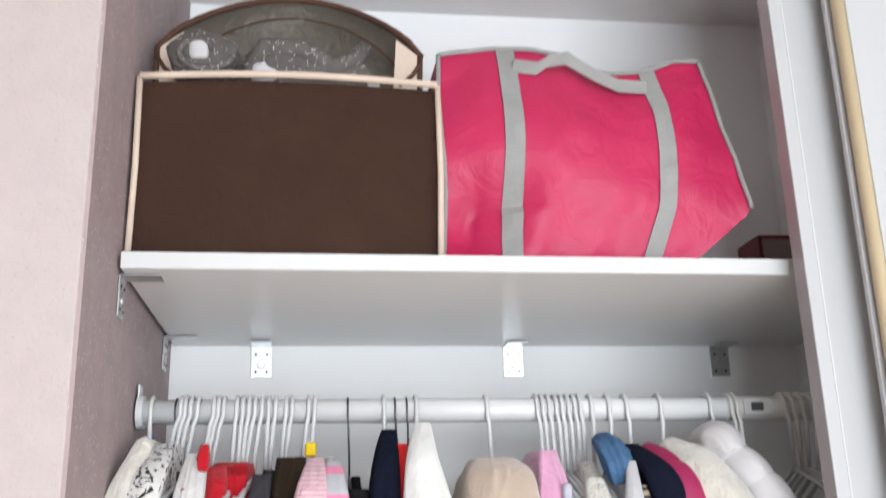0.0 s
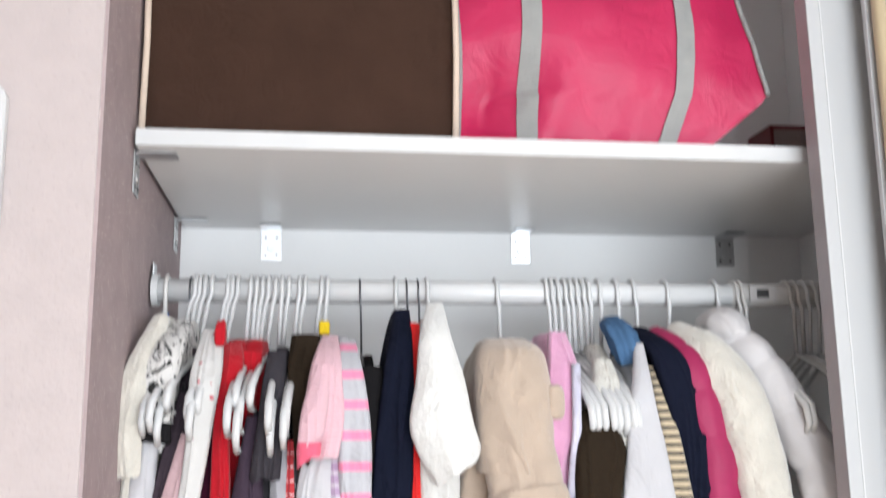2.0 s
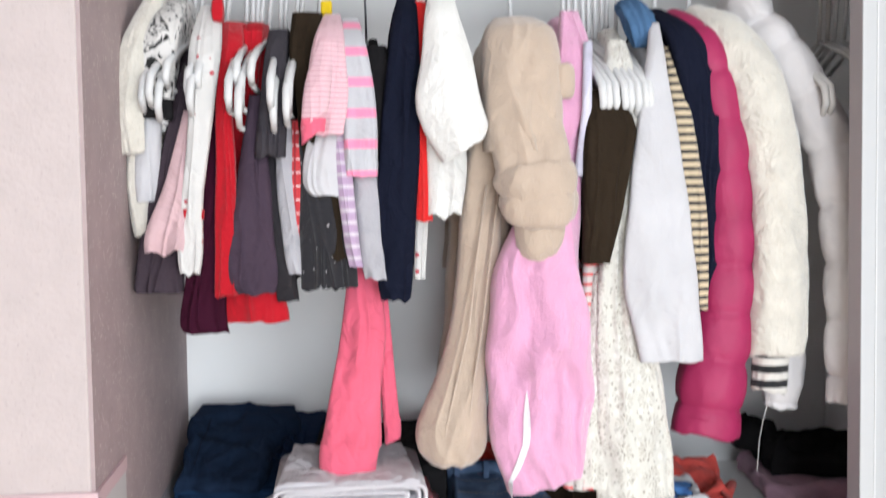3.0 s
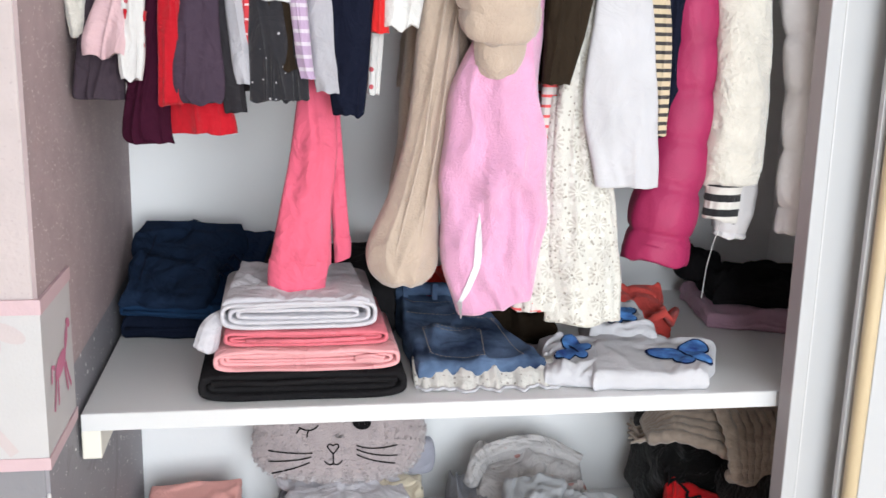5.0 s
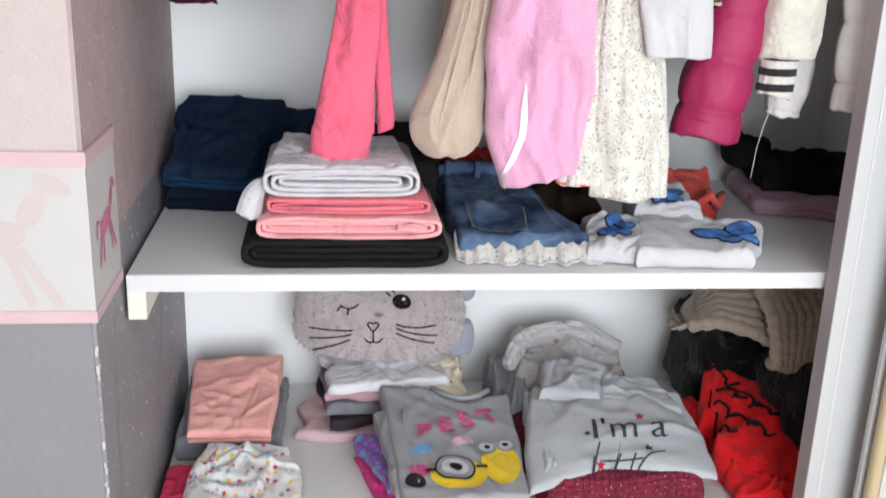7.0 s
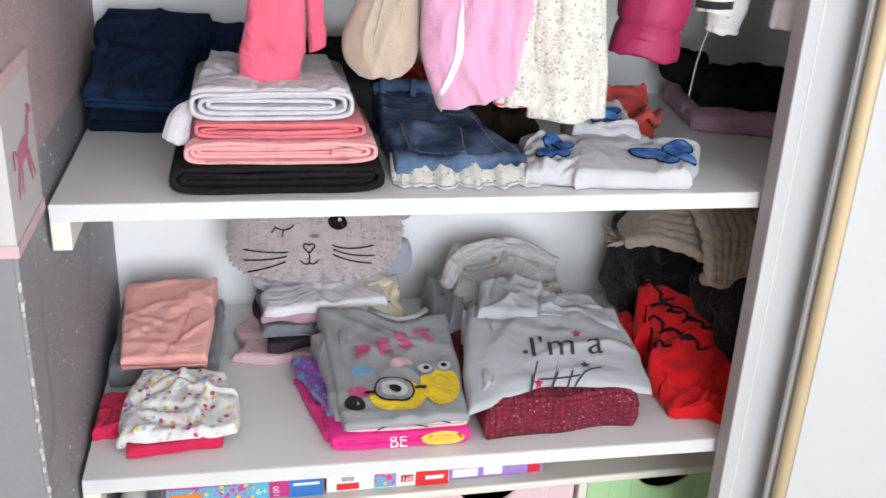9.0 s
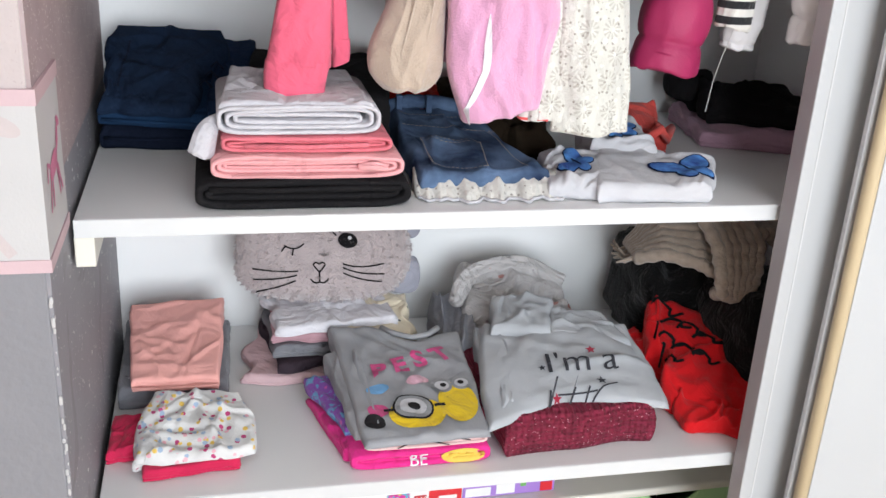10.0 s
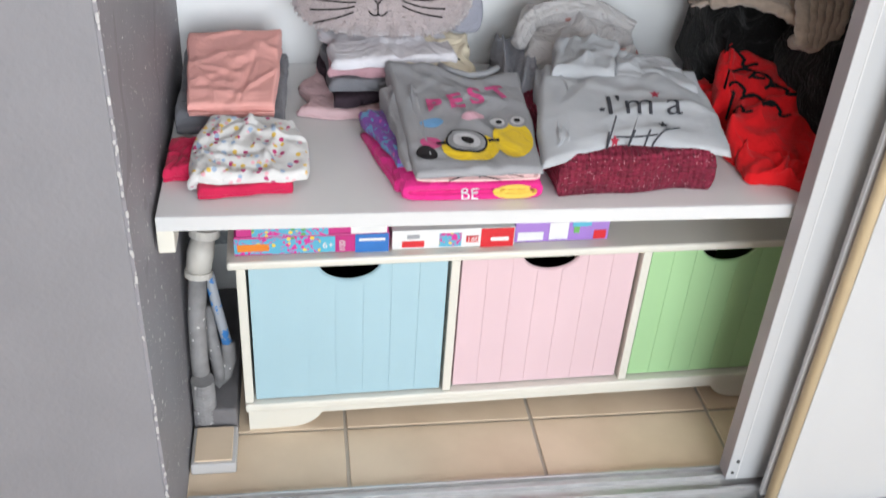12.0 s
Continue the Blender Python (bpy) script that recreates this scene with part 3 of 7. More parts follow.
for y in (-0.118, -0.088, -0.058, -0.03, -0.012):
    part("rail", box(0.004, 1.85, y - 0.0022, y + 0.0022, -0.002, 0.013, 0.0006), alu, track)
part("rail_base", box(0.004, 1.85, -0.085, -0.008, -0.002, 0.004, 0.001), alu, track)

# assumed window in the room, unseen behind the camera, door-high for low light
win = thing("window_1", "assumed door-high white window frame in the unseen room wall", "window", kind="structure")
for x0, x1, z0, z1 in ((-0.1, 1.8, 0.0, 0.06), (-0.1, 1.8, 2.24, 2.3), (-0.1, -0.04, 0.06, 2.24), (1.74, 1.8, 0.06, 2.24), (0.82, 0.88, 0.06, 2.24)):
    part("window_frame", box(x0, x1, YB - 0.08, YB - 0.03, z0, z1), plastic_white, win)


# ---- shelves ----
def shelf(name, label, z, y0, battens, th=TH):
    s = thing(name, label, "shelf")
    part("board", box(0.006, W - 0.001, y0 + 0.0012, D - 0.001, z - th, z, 0.001), paint_white, s)
    part("edge_band", box(0.006, W - 0.001, y0, y0 + 0.001, z - th + 0.0004, z - 0.0004, 0), plastic_white, s, "bright white edge band")
    for x0, x1 in battens:
        part("batten", box(x0, x1, y0 + 0.004, D - 0.002, z - th - 0.036, z - th - 0.0005, 0.0015), bench_cream, s)
    return s


tops = shelf("closet_shelf", "white laminate top shelf on zinc angle brackets", Z3, 0.012, ())
for v in tops.children[0].data.vertices:
    v.co.z -= 0.009 * (v.co.y - 0.012) / D

shelf("closet_shelf", "white laminate shelf holding folded trousers", Z2, -0.004, ((0.0045, 0.026),))
shelf("closet_shelf", "white laminate shelf holding stacks of children's clothes", Z1, -0.004, ((0.0045, 0.026),))


def bracket(m):
    """Pressed zinc angle bracket: one leg against the wall, one under the shelf."""
    b = thing("angle_bracket", "zinc steel angle bracket under the top shelf", "bracket", "shelf brackets")
    plate = part("wall_leg", box(-0.017, 0.017, -0.002, -0.0002, -0.052, 0, 0.0007), steel, b)
    part("shelf_leg", box(-0.017, 0.017, -0.05, -0.002, -0.0022, -0.0004, 0.0007), steel, b)
    for x, z in ((-0.009, -0.014), (0.009, -0.014), (-0.009, -0.043), (0.009, -0.043)):
        part("hole", tube([(x, -0.0021, z), (x, -0.003, z)], 0.0022, 10), screw_dark, plate)
    part("screw", tube([(0, -0.002, -0.031), (0, -0.004, -0.031)], [0.0065, 0.0055], 14), steel, plate)
    b.matrix_world = m
    return b


zb = Z3 - TH - 0.009
first = bracket(pose(0.146, D, zb))
for x in (0.566, 0.93):
    copy_thing(first, pose(x, D, zb))
for y in (0.05, 0.40):
    copy_thing(first, pose(0.0005, y, zb + (0.008 if y < 0.1 else 0.001), 0, 0, 90))

# ---- hanging rod ----
rod = thing("closet_rod", "white round closet rod between the side walls", "closet rod")
part("tube", tube([(0.006, ROD_Y, ROD_Z), (W - 0.004, ROD_Y, ROD_Z)], 0.0165, 24), rod_white, rod, smooth=True)
part("end_socket", tube([(0.0035, ROD_Y, ROD_Z), (0.012, ROD_Y, ROD_Z)], 0.022, 24), plastic_white, rod)
part("socket_plate", box(0.0035, 0.006, ROD_Y - 0.012, ROD_Y + 0.012, ROD_Z - 0.02, ROD_Z + 0.036, 0.0008), steel, rod)
part("sleeve_joint", tube([(0.815, ROD_Y, ROD_Z), (W - 0.004, ROD_Y, ROD_Z)], 0.0172, 24), plastic_clear, rod)
part("paper_tag", box(0.838, 0.878, ROD_Y - 0.0215, ROD_Y - 0.019, ROD_Z - 0.011, ROD_Z + 0.012, 0.0005), border_white, rod)
part("barcode_bar", box(0.848, 0.866, ROD_Y - 0.0222, ROD_Y - 0.0216, ROD_Z - 0.006, ROD_Z + 0.006, 0), screw_dark, rod)

# ---- sliding doors ----
LEAN_PER_M = -0.012


def lean(ob, per_m=LEAN_PER_M):
    for v in ob.data.vertices:
        v.co.x += per_m * (v.co.z - 1.0)


sd = thing("sliding_door", "white sliding closet door with a grey leading edge", "door")
lean(part("panel", box(DOOR_X, 1.55, DOOR_Y, DOOR_Y + 0.002, 0.014, H - 0.01, 0.0008), door_white, sd))
lean(part("edge_band", box(DOOR_X, 1.55, DOOR_Y + 0.0022, DOOR_Y + 0.03, 0.014, H - 0.01, 0.001), door_edge, sd, "grey edge band"))
lean(part("stile_groove", box(DOOR_X + 0.017, DOOR_X + 0.019, DOOR_Y - 0.0008, DOOR_Y + 0.001, 0.014, H - 0.01, 0), plastic_white, sd))
part("screw", tube([(0.872, DOOR_Y + 0.001, 0.055), (0.872, DOOR_Y - 0.002, 0.055)], 0.003, 10), screw_dark, sd)
part("screw", tube([(0.868, DOOR_Y + 0.001, 0.03), (0.868, DOOR_Y - 0.002, 0.03)], 0.0025, 10), screw_dark, sd)
sd2 = thing("sliding_door", "white front sliding door with a beige edge trim", "door")
lean(part("panel", box(0.915, 1.84, -0.101, -0.072, 0.014, H - 0.01, 0.001), door_white, sd2), -0.006)
lean(part("edge_trim", tube([(0.910, -0.092, 0.02), (0.910, -0.092, H - 0.012)], 0.009, 12), beige_trim, sd2, "rounded beige edge trim", True), -0.006)
lean(part("edge_lip", box(0.899, 0.9145, -0.08, -0.072, 0.014, H - 0.01, 0.001), door_white, sd2), -0.006)

# ---- wall plate on the room wall ----
sw = thing("wall_plaque", "white rounded plastic plaque hung on the wallpaper", "wall plaque")
bm = bmesh.new()
prof = []
for qx, qz, a0 in ((-0.113, 1.785, 0), (-0.147, 1.785, 90), (-0.147, 1.662, 180), (-0.113, 1.662, 270)):
    for k in range(7):
        a = radians(a0 + 15 * k)
        prof.append((qx + 0.02 * math.cos(a) - 0.0, qz + 0.02 * math.sin(a)))
loft([[(x, YO - dy, z) for x, z in [((px + 0.13) * s - 0.13, (pz - 1.7235) * s + 1.7235) for px, pz in prof]] for dy, s in ((0.0005, 0.97), (0.003, 1.0), (0.012, 1.0), (0.015, 0.94))], bm)
part("plate", bm, plastic_white, sw, smooth=False)
part("cord", tube([(-0.128, YO - 0.004, 1.80), (-0.128, YO - 0.003, 1.862)], 0.0009, 6), border_pale, sw)
part("nail", tube([(-0.128, YO, 1.862), (-0.128, YO - 0.012, 1.862)], 0.0025, 10), steel, sw)

# ---- hangers ----
def hanger_parts(h, x, reach, drop, material, wire, lean_x, hook_mat=None):
    r = 0.0165 + wire
    hook = [(x, ROD_Y + r * math.cos(radians(a)), ROD_Z + r * math.sin(radians(a))) for a in range(200, -41, -20)]
    hook.reverse()
    hook = hook + [(x + lean_x * 0.3, ROD_Y - r * 0.95, ROD_Z - 0.02), (x + lean_x * 0.8, ROD_Y - 0.006, ROD_Z - 0.055), (x + lean_x, ROD_Y, ROD_Z - 0.085)]
    part("hook", tube(hook, wire, 8), hook_mat or material, h, smooth=True)
    z = ROD_Z - 0.085
    for sgn in (-1, 1):
        pts = [(x + lean_x, ROD_Y, z), (x + lean_x * 1.2, ROD_Y + sgn * reach * 0.3, z - drop * 0.22), (x + lean_x * 1.6, ROD_Y + sgn * reach * 0.75, z - drop * 0.6),
               (x + lean_x * 1.9, ROD_Y + sgn * reach * 0.98, z - drop * 0.9), (x + lean_x * 2, ROD_Y + sgn * reach, z - drop * 1.15), (x + lean_x * 2, ROD_Y + sgn * reach * 0.93, z - drop * 1.32)]
        part("arm", tube(pts, [wire, wire * 1.1, wire * 1.45, wire * 1.6, wire * 1.5, wire * 1.2], 10), material, h, smooth=True)
    part("crossbar", tube([(x + lean_x * 2, ROD_Y - reach * 0.93, z - drop * 1.32), (x + lean_x * 2, ROD_Y + reach * 0.93, z - drop * 1.32)], wire, 8), material, h, smooth=True)


def hanger(x, reach=0.135, drop=0.085, lean_x=0.0, kind="white"):
    if kind == "white":
        h = thing("clothes_hanger", "white plastic child's clothes hanger on the rod", "clothes hanger", "hangers on the rod")
        hanger_parts(h, x, reach, drop, plastic_white, 0.0031, lean_x)
    elif kind == "clear":
        h = thing("clothes_hanger", "translucent plastic clothes hanger on the rod", "clothes hanger", "hangers on the rod")
        hanger_parts(h, x, reach, drop, plastic_clear, 0.003, lean_x)
    else:
        h = thing("clothes_hanger", "clip hanger with a dark metal wire hook", "clothes hanger", "hangers on the rod")
        hanger_parts(h, x, reach, drop, dark_steel, 0.0014, lean_x)
        for sgn in (-1, 1):
            part("clip", box(x + lean_x - 0.012, x + lean_x + 0.012, ROD_Y + sgn * reach * 0.8 - 0.012, ROD_Y + sgn * reach * 0.8 + 0.01, ROD_Z - 0.20, ROD_Z - 0.165, 0.003), dark_steel, h)
    return h


for x in (0.061, 0.067, 0.074, 0.083, 0.104, 0.110, 0.117, 0.134, 0.142, 0.150, 0.158, 0.167, 0.176, 0.185, 0.199, 0.207, 0.229, 0.237):
    hanger(x, reach=(0.186 if x < 0.21 else 0.12) + 0.008 * math.sin(x * 300), drop=0.078 + 0.02 * math.sin(x * 517), lean_x=-0.010 + 0.05 * (x - 0.12) + 0.004 * math.sin(x * 900))
hanger(0.023, 0.12, 0.08, 0.0, "clear")
hanger(0.054, 0.12, 0.08, 0.004, "wire")
for x in (0.281, 0.345, 0.361):
    hanger(x, 0.11, 0.055, 0.003, "wire")
for x in (0.33, 0.374):
    hanger(x, 0.13, 0.08, 0.0)
for x in (0.471, 0.541, 0.549, 0.558, 0.568, 0.576, 0.585, 0.594, 0.602, 0.618, 0.643, 0.668, 0.717, 0.79):
    hanger(x, reach=0.168 if 0.53 < x < 0.61 else 0.10, drop=0.085 if x < 0.61 else 0.06, lean_x=0.006 + 0.003 * math.sin(x * 700))
for x in (0.82, 0.828, 0.90, 0.912):
    hanger(x, 0.155, 0.085, 0.012, "clear")
for x in (0.926, 0.94, 0.957):
    hanger(x, 0.15, 0.09, 0.008)

# ---- hung clothes ----
fur_cream = mat("cream_fur", (0.66, 0.62, 0.55), 0.95, var=0.16, scale=45, bump=1.0, bump_scale=260, sheen=0.6, soft_bump=0.5, spec=0.1)
fur_white = mat("white_fleece", (0.70, 0.69, 0.665), 0.95, var=0.08, scale=50, bump=1.0, bump_scale=240, sheen=0.6, soft_bump=0.4, spec=0.1)
fleece_tan = mat("beige_plush", (0.49, 0.385, 0.305), 0.95, var=0.10, scale=30, bump=0.7, bump_scale=420, sheen=0.5, soft_bump=0.35, spec=0.1)
fleece_pink = mat("pink_plush", (0.70, 0.35, 0.52), 0.95, var=0.10, scale=26, bump=0.8, bump_scale=420, sheen=0.5, soft_bump=0.35, spec=0.1)
puffer_pink = mat("fuchsia_nylon", (0.34, 0.012, 0.082), 0.62, var=0.15, scale=20, bump=0.2, bump_scale=300, soft_bump=0.15)
puffer_grey = mat("pale_grey_nylon", (0.64, 0.61, 0.61), 0.6, var=0.10, scale=20, bump=0.2, bump_scale=300, soft_bump=0.15)


def flowers(scale, petals):
    """Round blossoms with thin petals, seen flat on the x-z face of the cloth; the gaps between the threads."""
    def build(n, l, co):
        sep = n.new("ShaderNodeSeparateXYZ")
        l.new(co.outputs["Object"], sep.inputs[0])
        flat = n.new("ShaderNodeCombineXYZ")
        l.new(sep.outputs[0], flat.inputs[0])
        l.new(sep.outputs[2], flat.inputs[1])
        v = n.new("ShaderNodeTexVoronoi")
        v.voronoi_dimensions = "2D"
        v.inputs["Scale"].default_value, v.inputs["Randomness"].default_value = scale, 0.35
        l.new(flat.outputs[0], v.inputs["Vector"])
        sub = n.new("ShaderNodeVectorMath")
        sub.operation = "SUBTRACT"
        l.new(flat.outputs[0], sub.inputs[0])
        l.new(v.outputs["Position"], sub.inputs[1])
        s2 = n.new("ShaderNodeSeparateXYZ")
        l.new(sub.outputs[0], s2.inputs[0])
        ang = n.new("ShaderNodeMath")
        ang.operation = "ARCTAN2"
        l.new(s2.outputs[0], ang.inputs[0])
        l.new(s2.outputs[1], ang.inputs[1])
        mul = n.new("ShaderNodeMath")
        mul.operation = "MULTIPLY"
        l.new(ang.outputs[0], mul.inputs[0])
        mul.inputs[1].default_value = petals
        wave = n.new("ShaderNodeMath")
        wave.operation = "SINE"
        l.new(mul.outputs[0], wave.inputs[0])
        a = step(n, l, wave.outputs[0], 0.1)
        for at, above in ((0.13, True), (0.36, False)):
            m = n.new("ShaderNodeMath")
            m.operation = "MULTIPLY"
            l.new(a, m.inputs[0])
            l.new(step(n, l, v.outputs["Distance"], at, above), m.inputs[1])
            a = m.outputs[0]
        return a
    return build


lace = pattern("cream_lace", (0.66, 0.64, 0.585), (sparse(150, 0.26, 0.75), (0.34, 0.31, 0.27)), (dotted(75, 0.30, 0.4), (0.70, 0.68, 0.63)), (flowers(31, 11), (0.50, 0.47, 0.42)), bump=0.9, bump_scale=420)
zebra = pattern("zebra_print", (0.64, 0.62, 0.60), (blotch(60, 0.56, 2.0), (0.02, 0.02, 0.02)))
stripe_pink = pattern("grey_pink_stripe", (0.50, 0.50, 0.53), (striped(2, 0.036, 0.3), (0.80, 0.25, 0.40)))
stripe_tan = pattern("tan_black_stripe", (0.62, 0.50, 0.34), (striped(2, 0.0105, 0.42), (0.05, 0.045, 0.045)))
stripe_red = pattern("white_red_stripe", (0.64, 0.58, 0.55), (striped(2, 0.012, 0.28), (0.70, 0.10, 0.10)))
dots_grey = pattern("charcoal_dots", (0.022, 0.021, 0.025), (sparse(110, 0.17, 0.45), (0.45, 0.43, 0.45)))
plaid = pattern("red_plaid", (0.60, 0.05, 0.06), (striped(2, 0.016, 0.14), (0.75, 0.6, 0.6)), (striped(0, 0.016, 0.14), (0.35, 0.03, 0.04)))
knit_pink = pattern("pink_rib_knit", (0.72, 0.42, 0.48), (striped(2, 0.006, 0.3), (0.80, 0.58, 0.62)), bump=0.7)
cuff_stripe = pattern("black_white_rib", (0.64, 0.61, 0.57), (striped(2, 0.0185, 0.5, 0.28), (0.02, 0.02, 0.022)))
spot_white = pattern("white_red_dots", (0.62, 0.605, 0.59), (sparse(60, 0.18, 0.4), (0.45, 0.08, 0.1)))
zip_white = mat("white_zip", (0.82, 0.82, 0.83), 0.5, var=0.05, bump=0.4, bump_scale=600)
coral = cloth((0.78, 0.13, 0.21))
gauze = cloth((0.56, 0.55, 0.57), "poplin", soft=0.25)
grey_lt = cloth((0.42, 0.41, 0.44))
mauve = cloth((0.055, 0.040, 0.051))
red = cloth((0.46, 0.008, 0.018))
navy = cloth((0.008, 0.010, 0.022))
wine = cloth((0.040, 0.006, 0.018))
pinkpale = cloth((0.62, 0.42, 0.44))
olive = cloth((0.028, 0.019, 0.012))
denim_blue = cloth((0.07, 0.15, 0.28))
black = cloth((0.014, 0.013, 0.014))



def garment(name, label, category, material, hook, body, front, fmat=None, fname="front", flat=0.8, folds=5, fold=0.1, seed=1.0, quilt=0.0, yb=0.34, crumple=0.11):
    """A hung garment: body hanging behind, its nearest sleeve, leg or panel in front.
    body: x_hem, thickness top and hem, z_top, z_hem, front y; front: (x, y, z, radius) down its length."""
    g = thing(name, label, category, "clothes on the rod")
    if body:
        xh, w0, w1, zt, zb_, yf = body
        part("body", drape_bm(hook, xh, w0, w1, zt, zb_, yf, yb, seed=seed, fold=0.14, folds=7, quilt=quilt), material, g, "", True)
    if front:
        if quilt or crumple < 0.08:
            bm = limb_bm(front, flat, folds, fold, seed, quilt, crumple=crumple)
        else:
            bm = hung_bm([(z, x - r, x + r, y) for x, y, z, r in front], 0.013, 2.0 + 40 * front[-1][3], 0.011, seed)
        part(fname, bm, fmat or material, g, "", True)
    return g


# left end of the rod, small sizes
g = garment("cardigan", "cream fuzzy knitted cardigan on a hanger", "cardigan", fur_cream, 0.028, (0.016, 0.022, 0.024, 1.60, 1.33, 0.07), [(0.034, 0.10, 1.595, 0.01), (0.016, 0.05, 1.52, 0.016), (0.010, 0.04, 1.45, 0.016), (0.012, 0.04, 1.40, 0.013)], None, "sleeve", seed=1, crumple=0.06)
part("hem", limb_bm([(0.014, 0.06, 1.43, 0.012), (0.012, 0.06, 1.37, 0.013), (0.016, 0.06, 1.305, 0.010)], seed=2), fur_cream, g, "", True)
g = garment("zebra_blouse", "black and white zebra print blouse on a hanger", "blouse", zebra, 0.055, (0.038, 0.03, 0.03, 1.595, 1.43, 0.07), [(0.056, 0.12, 1.59, 0.01), (0.048, 0.06, 1.55, 0.018), (0.040, 0.045, 1.50, 0.02), (0.038, 0.045, 1.462, 0.02)], None, "sleeve", seed=2)
part("hem_panel", limb_bm([(0.036, 0.045, 1.472, 0.021), (0.034, 0.045, 1.44, 0.02)], seed=4), black, g, "black lower panel", True)
garment("undershirt", "white cotton undershirt half hidden on the rod", "undershirt", gauze, 0.036, None, [(0.030, 0.07, 1.50, 0.010), (0.026, 0.06, 1.42, 0.014), (0.024, 0.06, 1.37, 0.015), (0.023, 0.06, 1.345, 0.013)], seed=4)
garment("trousers", "mauve grey jersey trousers on a hanger", "trousers", mauve, 0.060, (0.045, 0.026, 0.05, 1.56, 1.26, 0.10), [(0.066, 0.09, 1.50, 0.008), (0.052, 0.065, 1.40, 0.014), (0.038, 0.06, 1.31, 0.023), (0.033, 0.06, 1.25, 0.028), (0.034, 0.06, 1.238, 0.027)], None, "leg", 0.7, 6, 0.12, 5)
garment("pink_leggings", "pale pink fleece leggings on a hanger", "leggings", pinkpale, 0.075, (0.07, 0.02, 0.03, 1.54, 1.33, 0.09), [(0.072, 0.06, 1.45, 0.006), (0.062, 0.04, 1.37, 0.015), (0.050, 0.03, 1.31, 0.024), (0.047, 0.03, 1.287, 0.024)], None, "leg", 0.6, 4, 0.08, 6)
g = garment("scarf", "white scarf with red bands on a hanger", "scarf", spot_white, 0.094, None, [(0.097, 0.09, 1.575, 0.012), (0.094, 0.045, 1.52, 0.018), (0.090, 0.035, 1.45, 0.014), (0.079, 0.03, 1.36, 0.012), (0.074, 0.03, 1.29, 0.014), (0.073, 0.03, 1.262, 0.011)], None, "length", 0.7, 4, 0.14, 7)
part("red_band", limb_bm([(0.0775, 0.03, 1.337, 0.0135), (0.0765, 0.03, 1.325, 0.0137)], 0.75, 4, 0.05, 7), red, g, "red woven band", True)
part("red_bow", pad_bm(0.108, 0.06, 1.552, 0.014, 0.02, 0.02, seed=3, wrinkle=0.012), red, g, "", True)
garment("maroon_trousers", "dark maroon jersey trousers on a hanger", "trousers", wine, 0.108, (0.10, 0.026, 0.05, 1.50, 1.22, 0.10), [(0.104, 0.09, 1.47, 0.008), (0.096, 0.065, 1.36, 0.017), (0.087, 0.06, 1.27, 0.022), (0.083, 0.06, 1.205, 0.027), (0.087, 0.06, 1.19, 0.026)], None, "leg", 0.7, 7, 0.1, 8)
g = garment("red_shirt", "red cotton shirt on a hanger", "shirt", red, 0.122, (0.118, 0.05, 0.036, 1.57, 1.23, 0.10), [(0.118, 0.11, 1.56, 0.012), (0.119, 0.08, 1.53, 0.016), (0.113, 0.06, 1.47, 0.010), (0.114, 0.045, 1.36, 0.012), (0.113, 0.042, 1.235, 0.014)], None, "sleeve", 0.7, 6, 0.15, 9)
g = garment("red_skirt", "bright red jersey skirt on a hanger", "skirt", red, 0.142, (0.14, 0.05, 0.07, 1.57, 1.23, 0.11), [(0.142, 0.11, 1.55, 0.014), (0.138, 0.11, 1.45, 0.009), (0.138, 0.09, 1.32, 0.016), (0.140, 0.075, 1.23, 0.038), (0.142, 0.075, 1.200, 0.040)], None, "front", 0.6, 8, 0.12, 10)
garment("purple_trousers", "dusty purple trousers on a hanger", "trousers", cloth((0.062, 0.042, 0.062)), 0.148, (0.145, 0.028, 0.05, 1.52, 1.27, 0.09), [(0.148, 0.08, 1.47, 0.008), (0.146, 0.055, 1.38, 0.018), (0.142, 0.045, 1.31, 0.026), (0.140, 0.045, 1.255, 0.031), (0.146, 0.045, 1.236, 0.022)], None, "leg", 0.7, 5, 0.1, 11)
garment("grey_leggings", "dark grey leggings on a hanger", "leggings", cloth((0.032, 0.029, 0.033)), 0.166, (0.175, 0.034, 0.03, 1.55, 1.24, 0.10), [(0.162, 0.08, 1.40, 0.012), (0.172, 0.065, 1.32, 0.014), (0.182, 0.065, 1.225, 0.013)], None, "leg", seed=12)
garment("grey_cardigan", "mid grey cardigan on a hanger", "cardigan", cloth((0.05, 0.045, 0.053)), 0.178, (0.176, 0.03, 0.028, 1.56, 1.40, 0.09), [(0.176, 0.10, 1.55, 0.012), (0.172, 0.065, 1.50, 0.014), (0.168, 0.05, 1.43, 0.017), (0.166, 0.05, 1.395, 0.018)], None, "sleeve", seed=13)
garment("silver_shirt", "light grey cotton shirt on a hanger", "shirt", grey_lt, 0.186, None, [(0.180, 0.08, 1.47, 0.008), (0.182, 0.06, 1.37, 0.011), (0.190, 0.055, 1.29, 0.012), (0.194, 0.055, 1.258, 0.010)], None, "tail", seed=14)
garment("plaid_shirt", "red plaid flannel shirt on a hanger", "shirt", plaid, 0.197, None, [(0.196, 0.08, 1.44, 0.006), (0.196, 0.06, 1.37, 0.010), (0.202, 0.055, 1.30, 0.010), (0.204, 0.055, 1.275, 0.008)], None, "tail", seed=15)
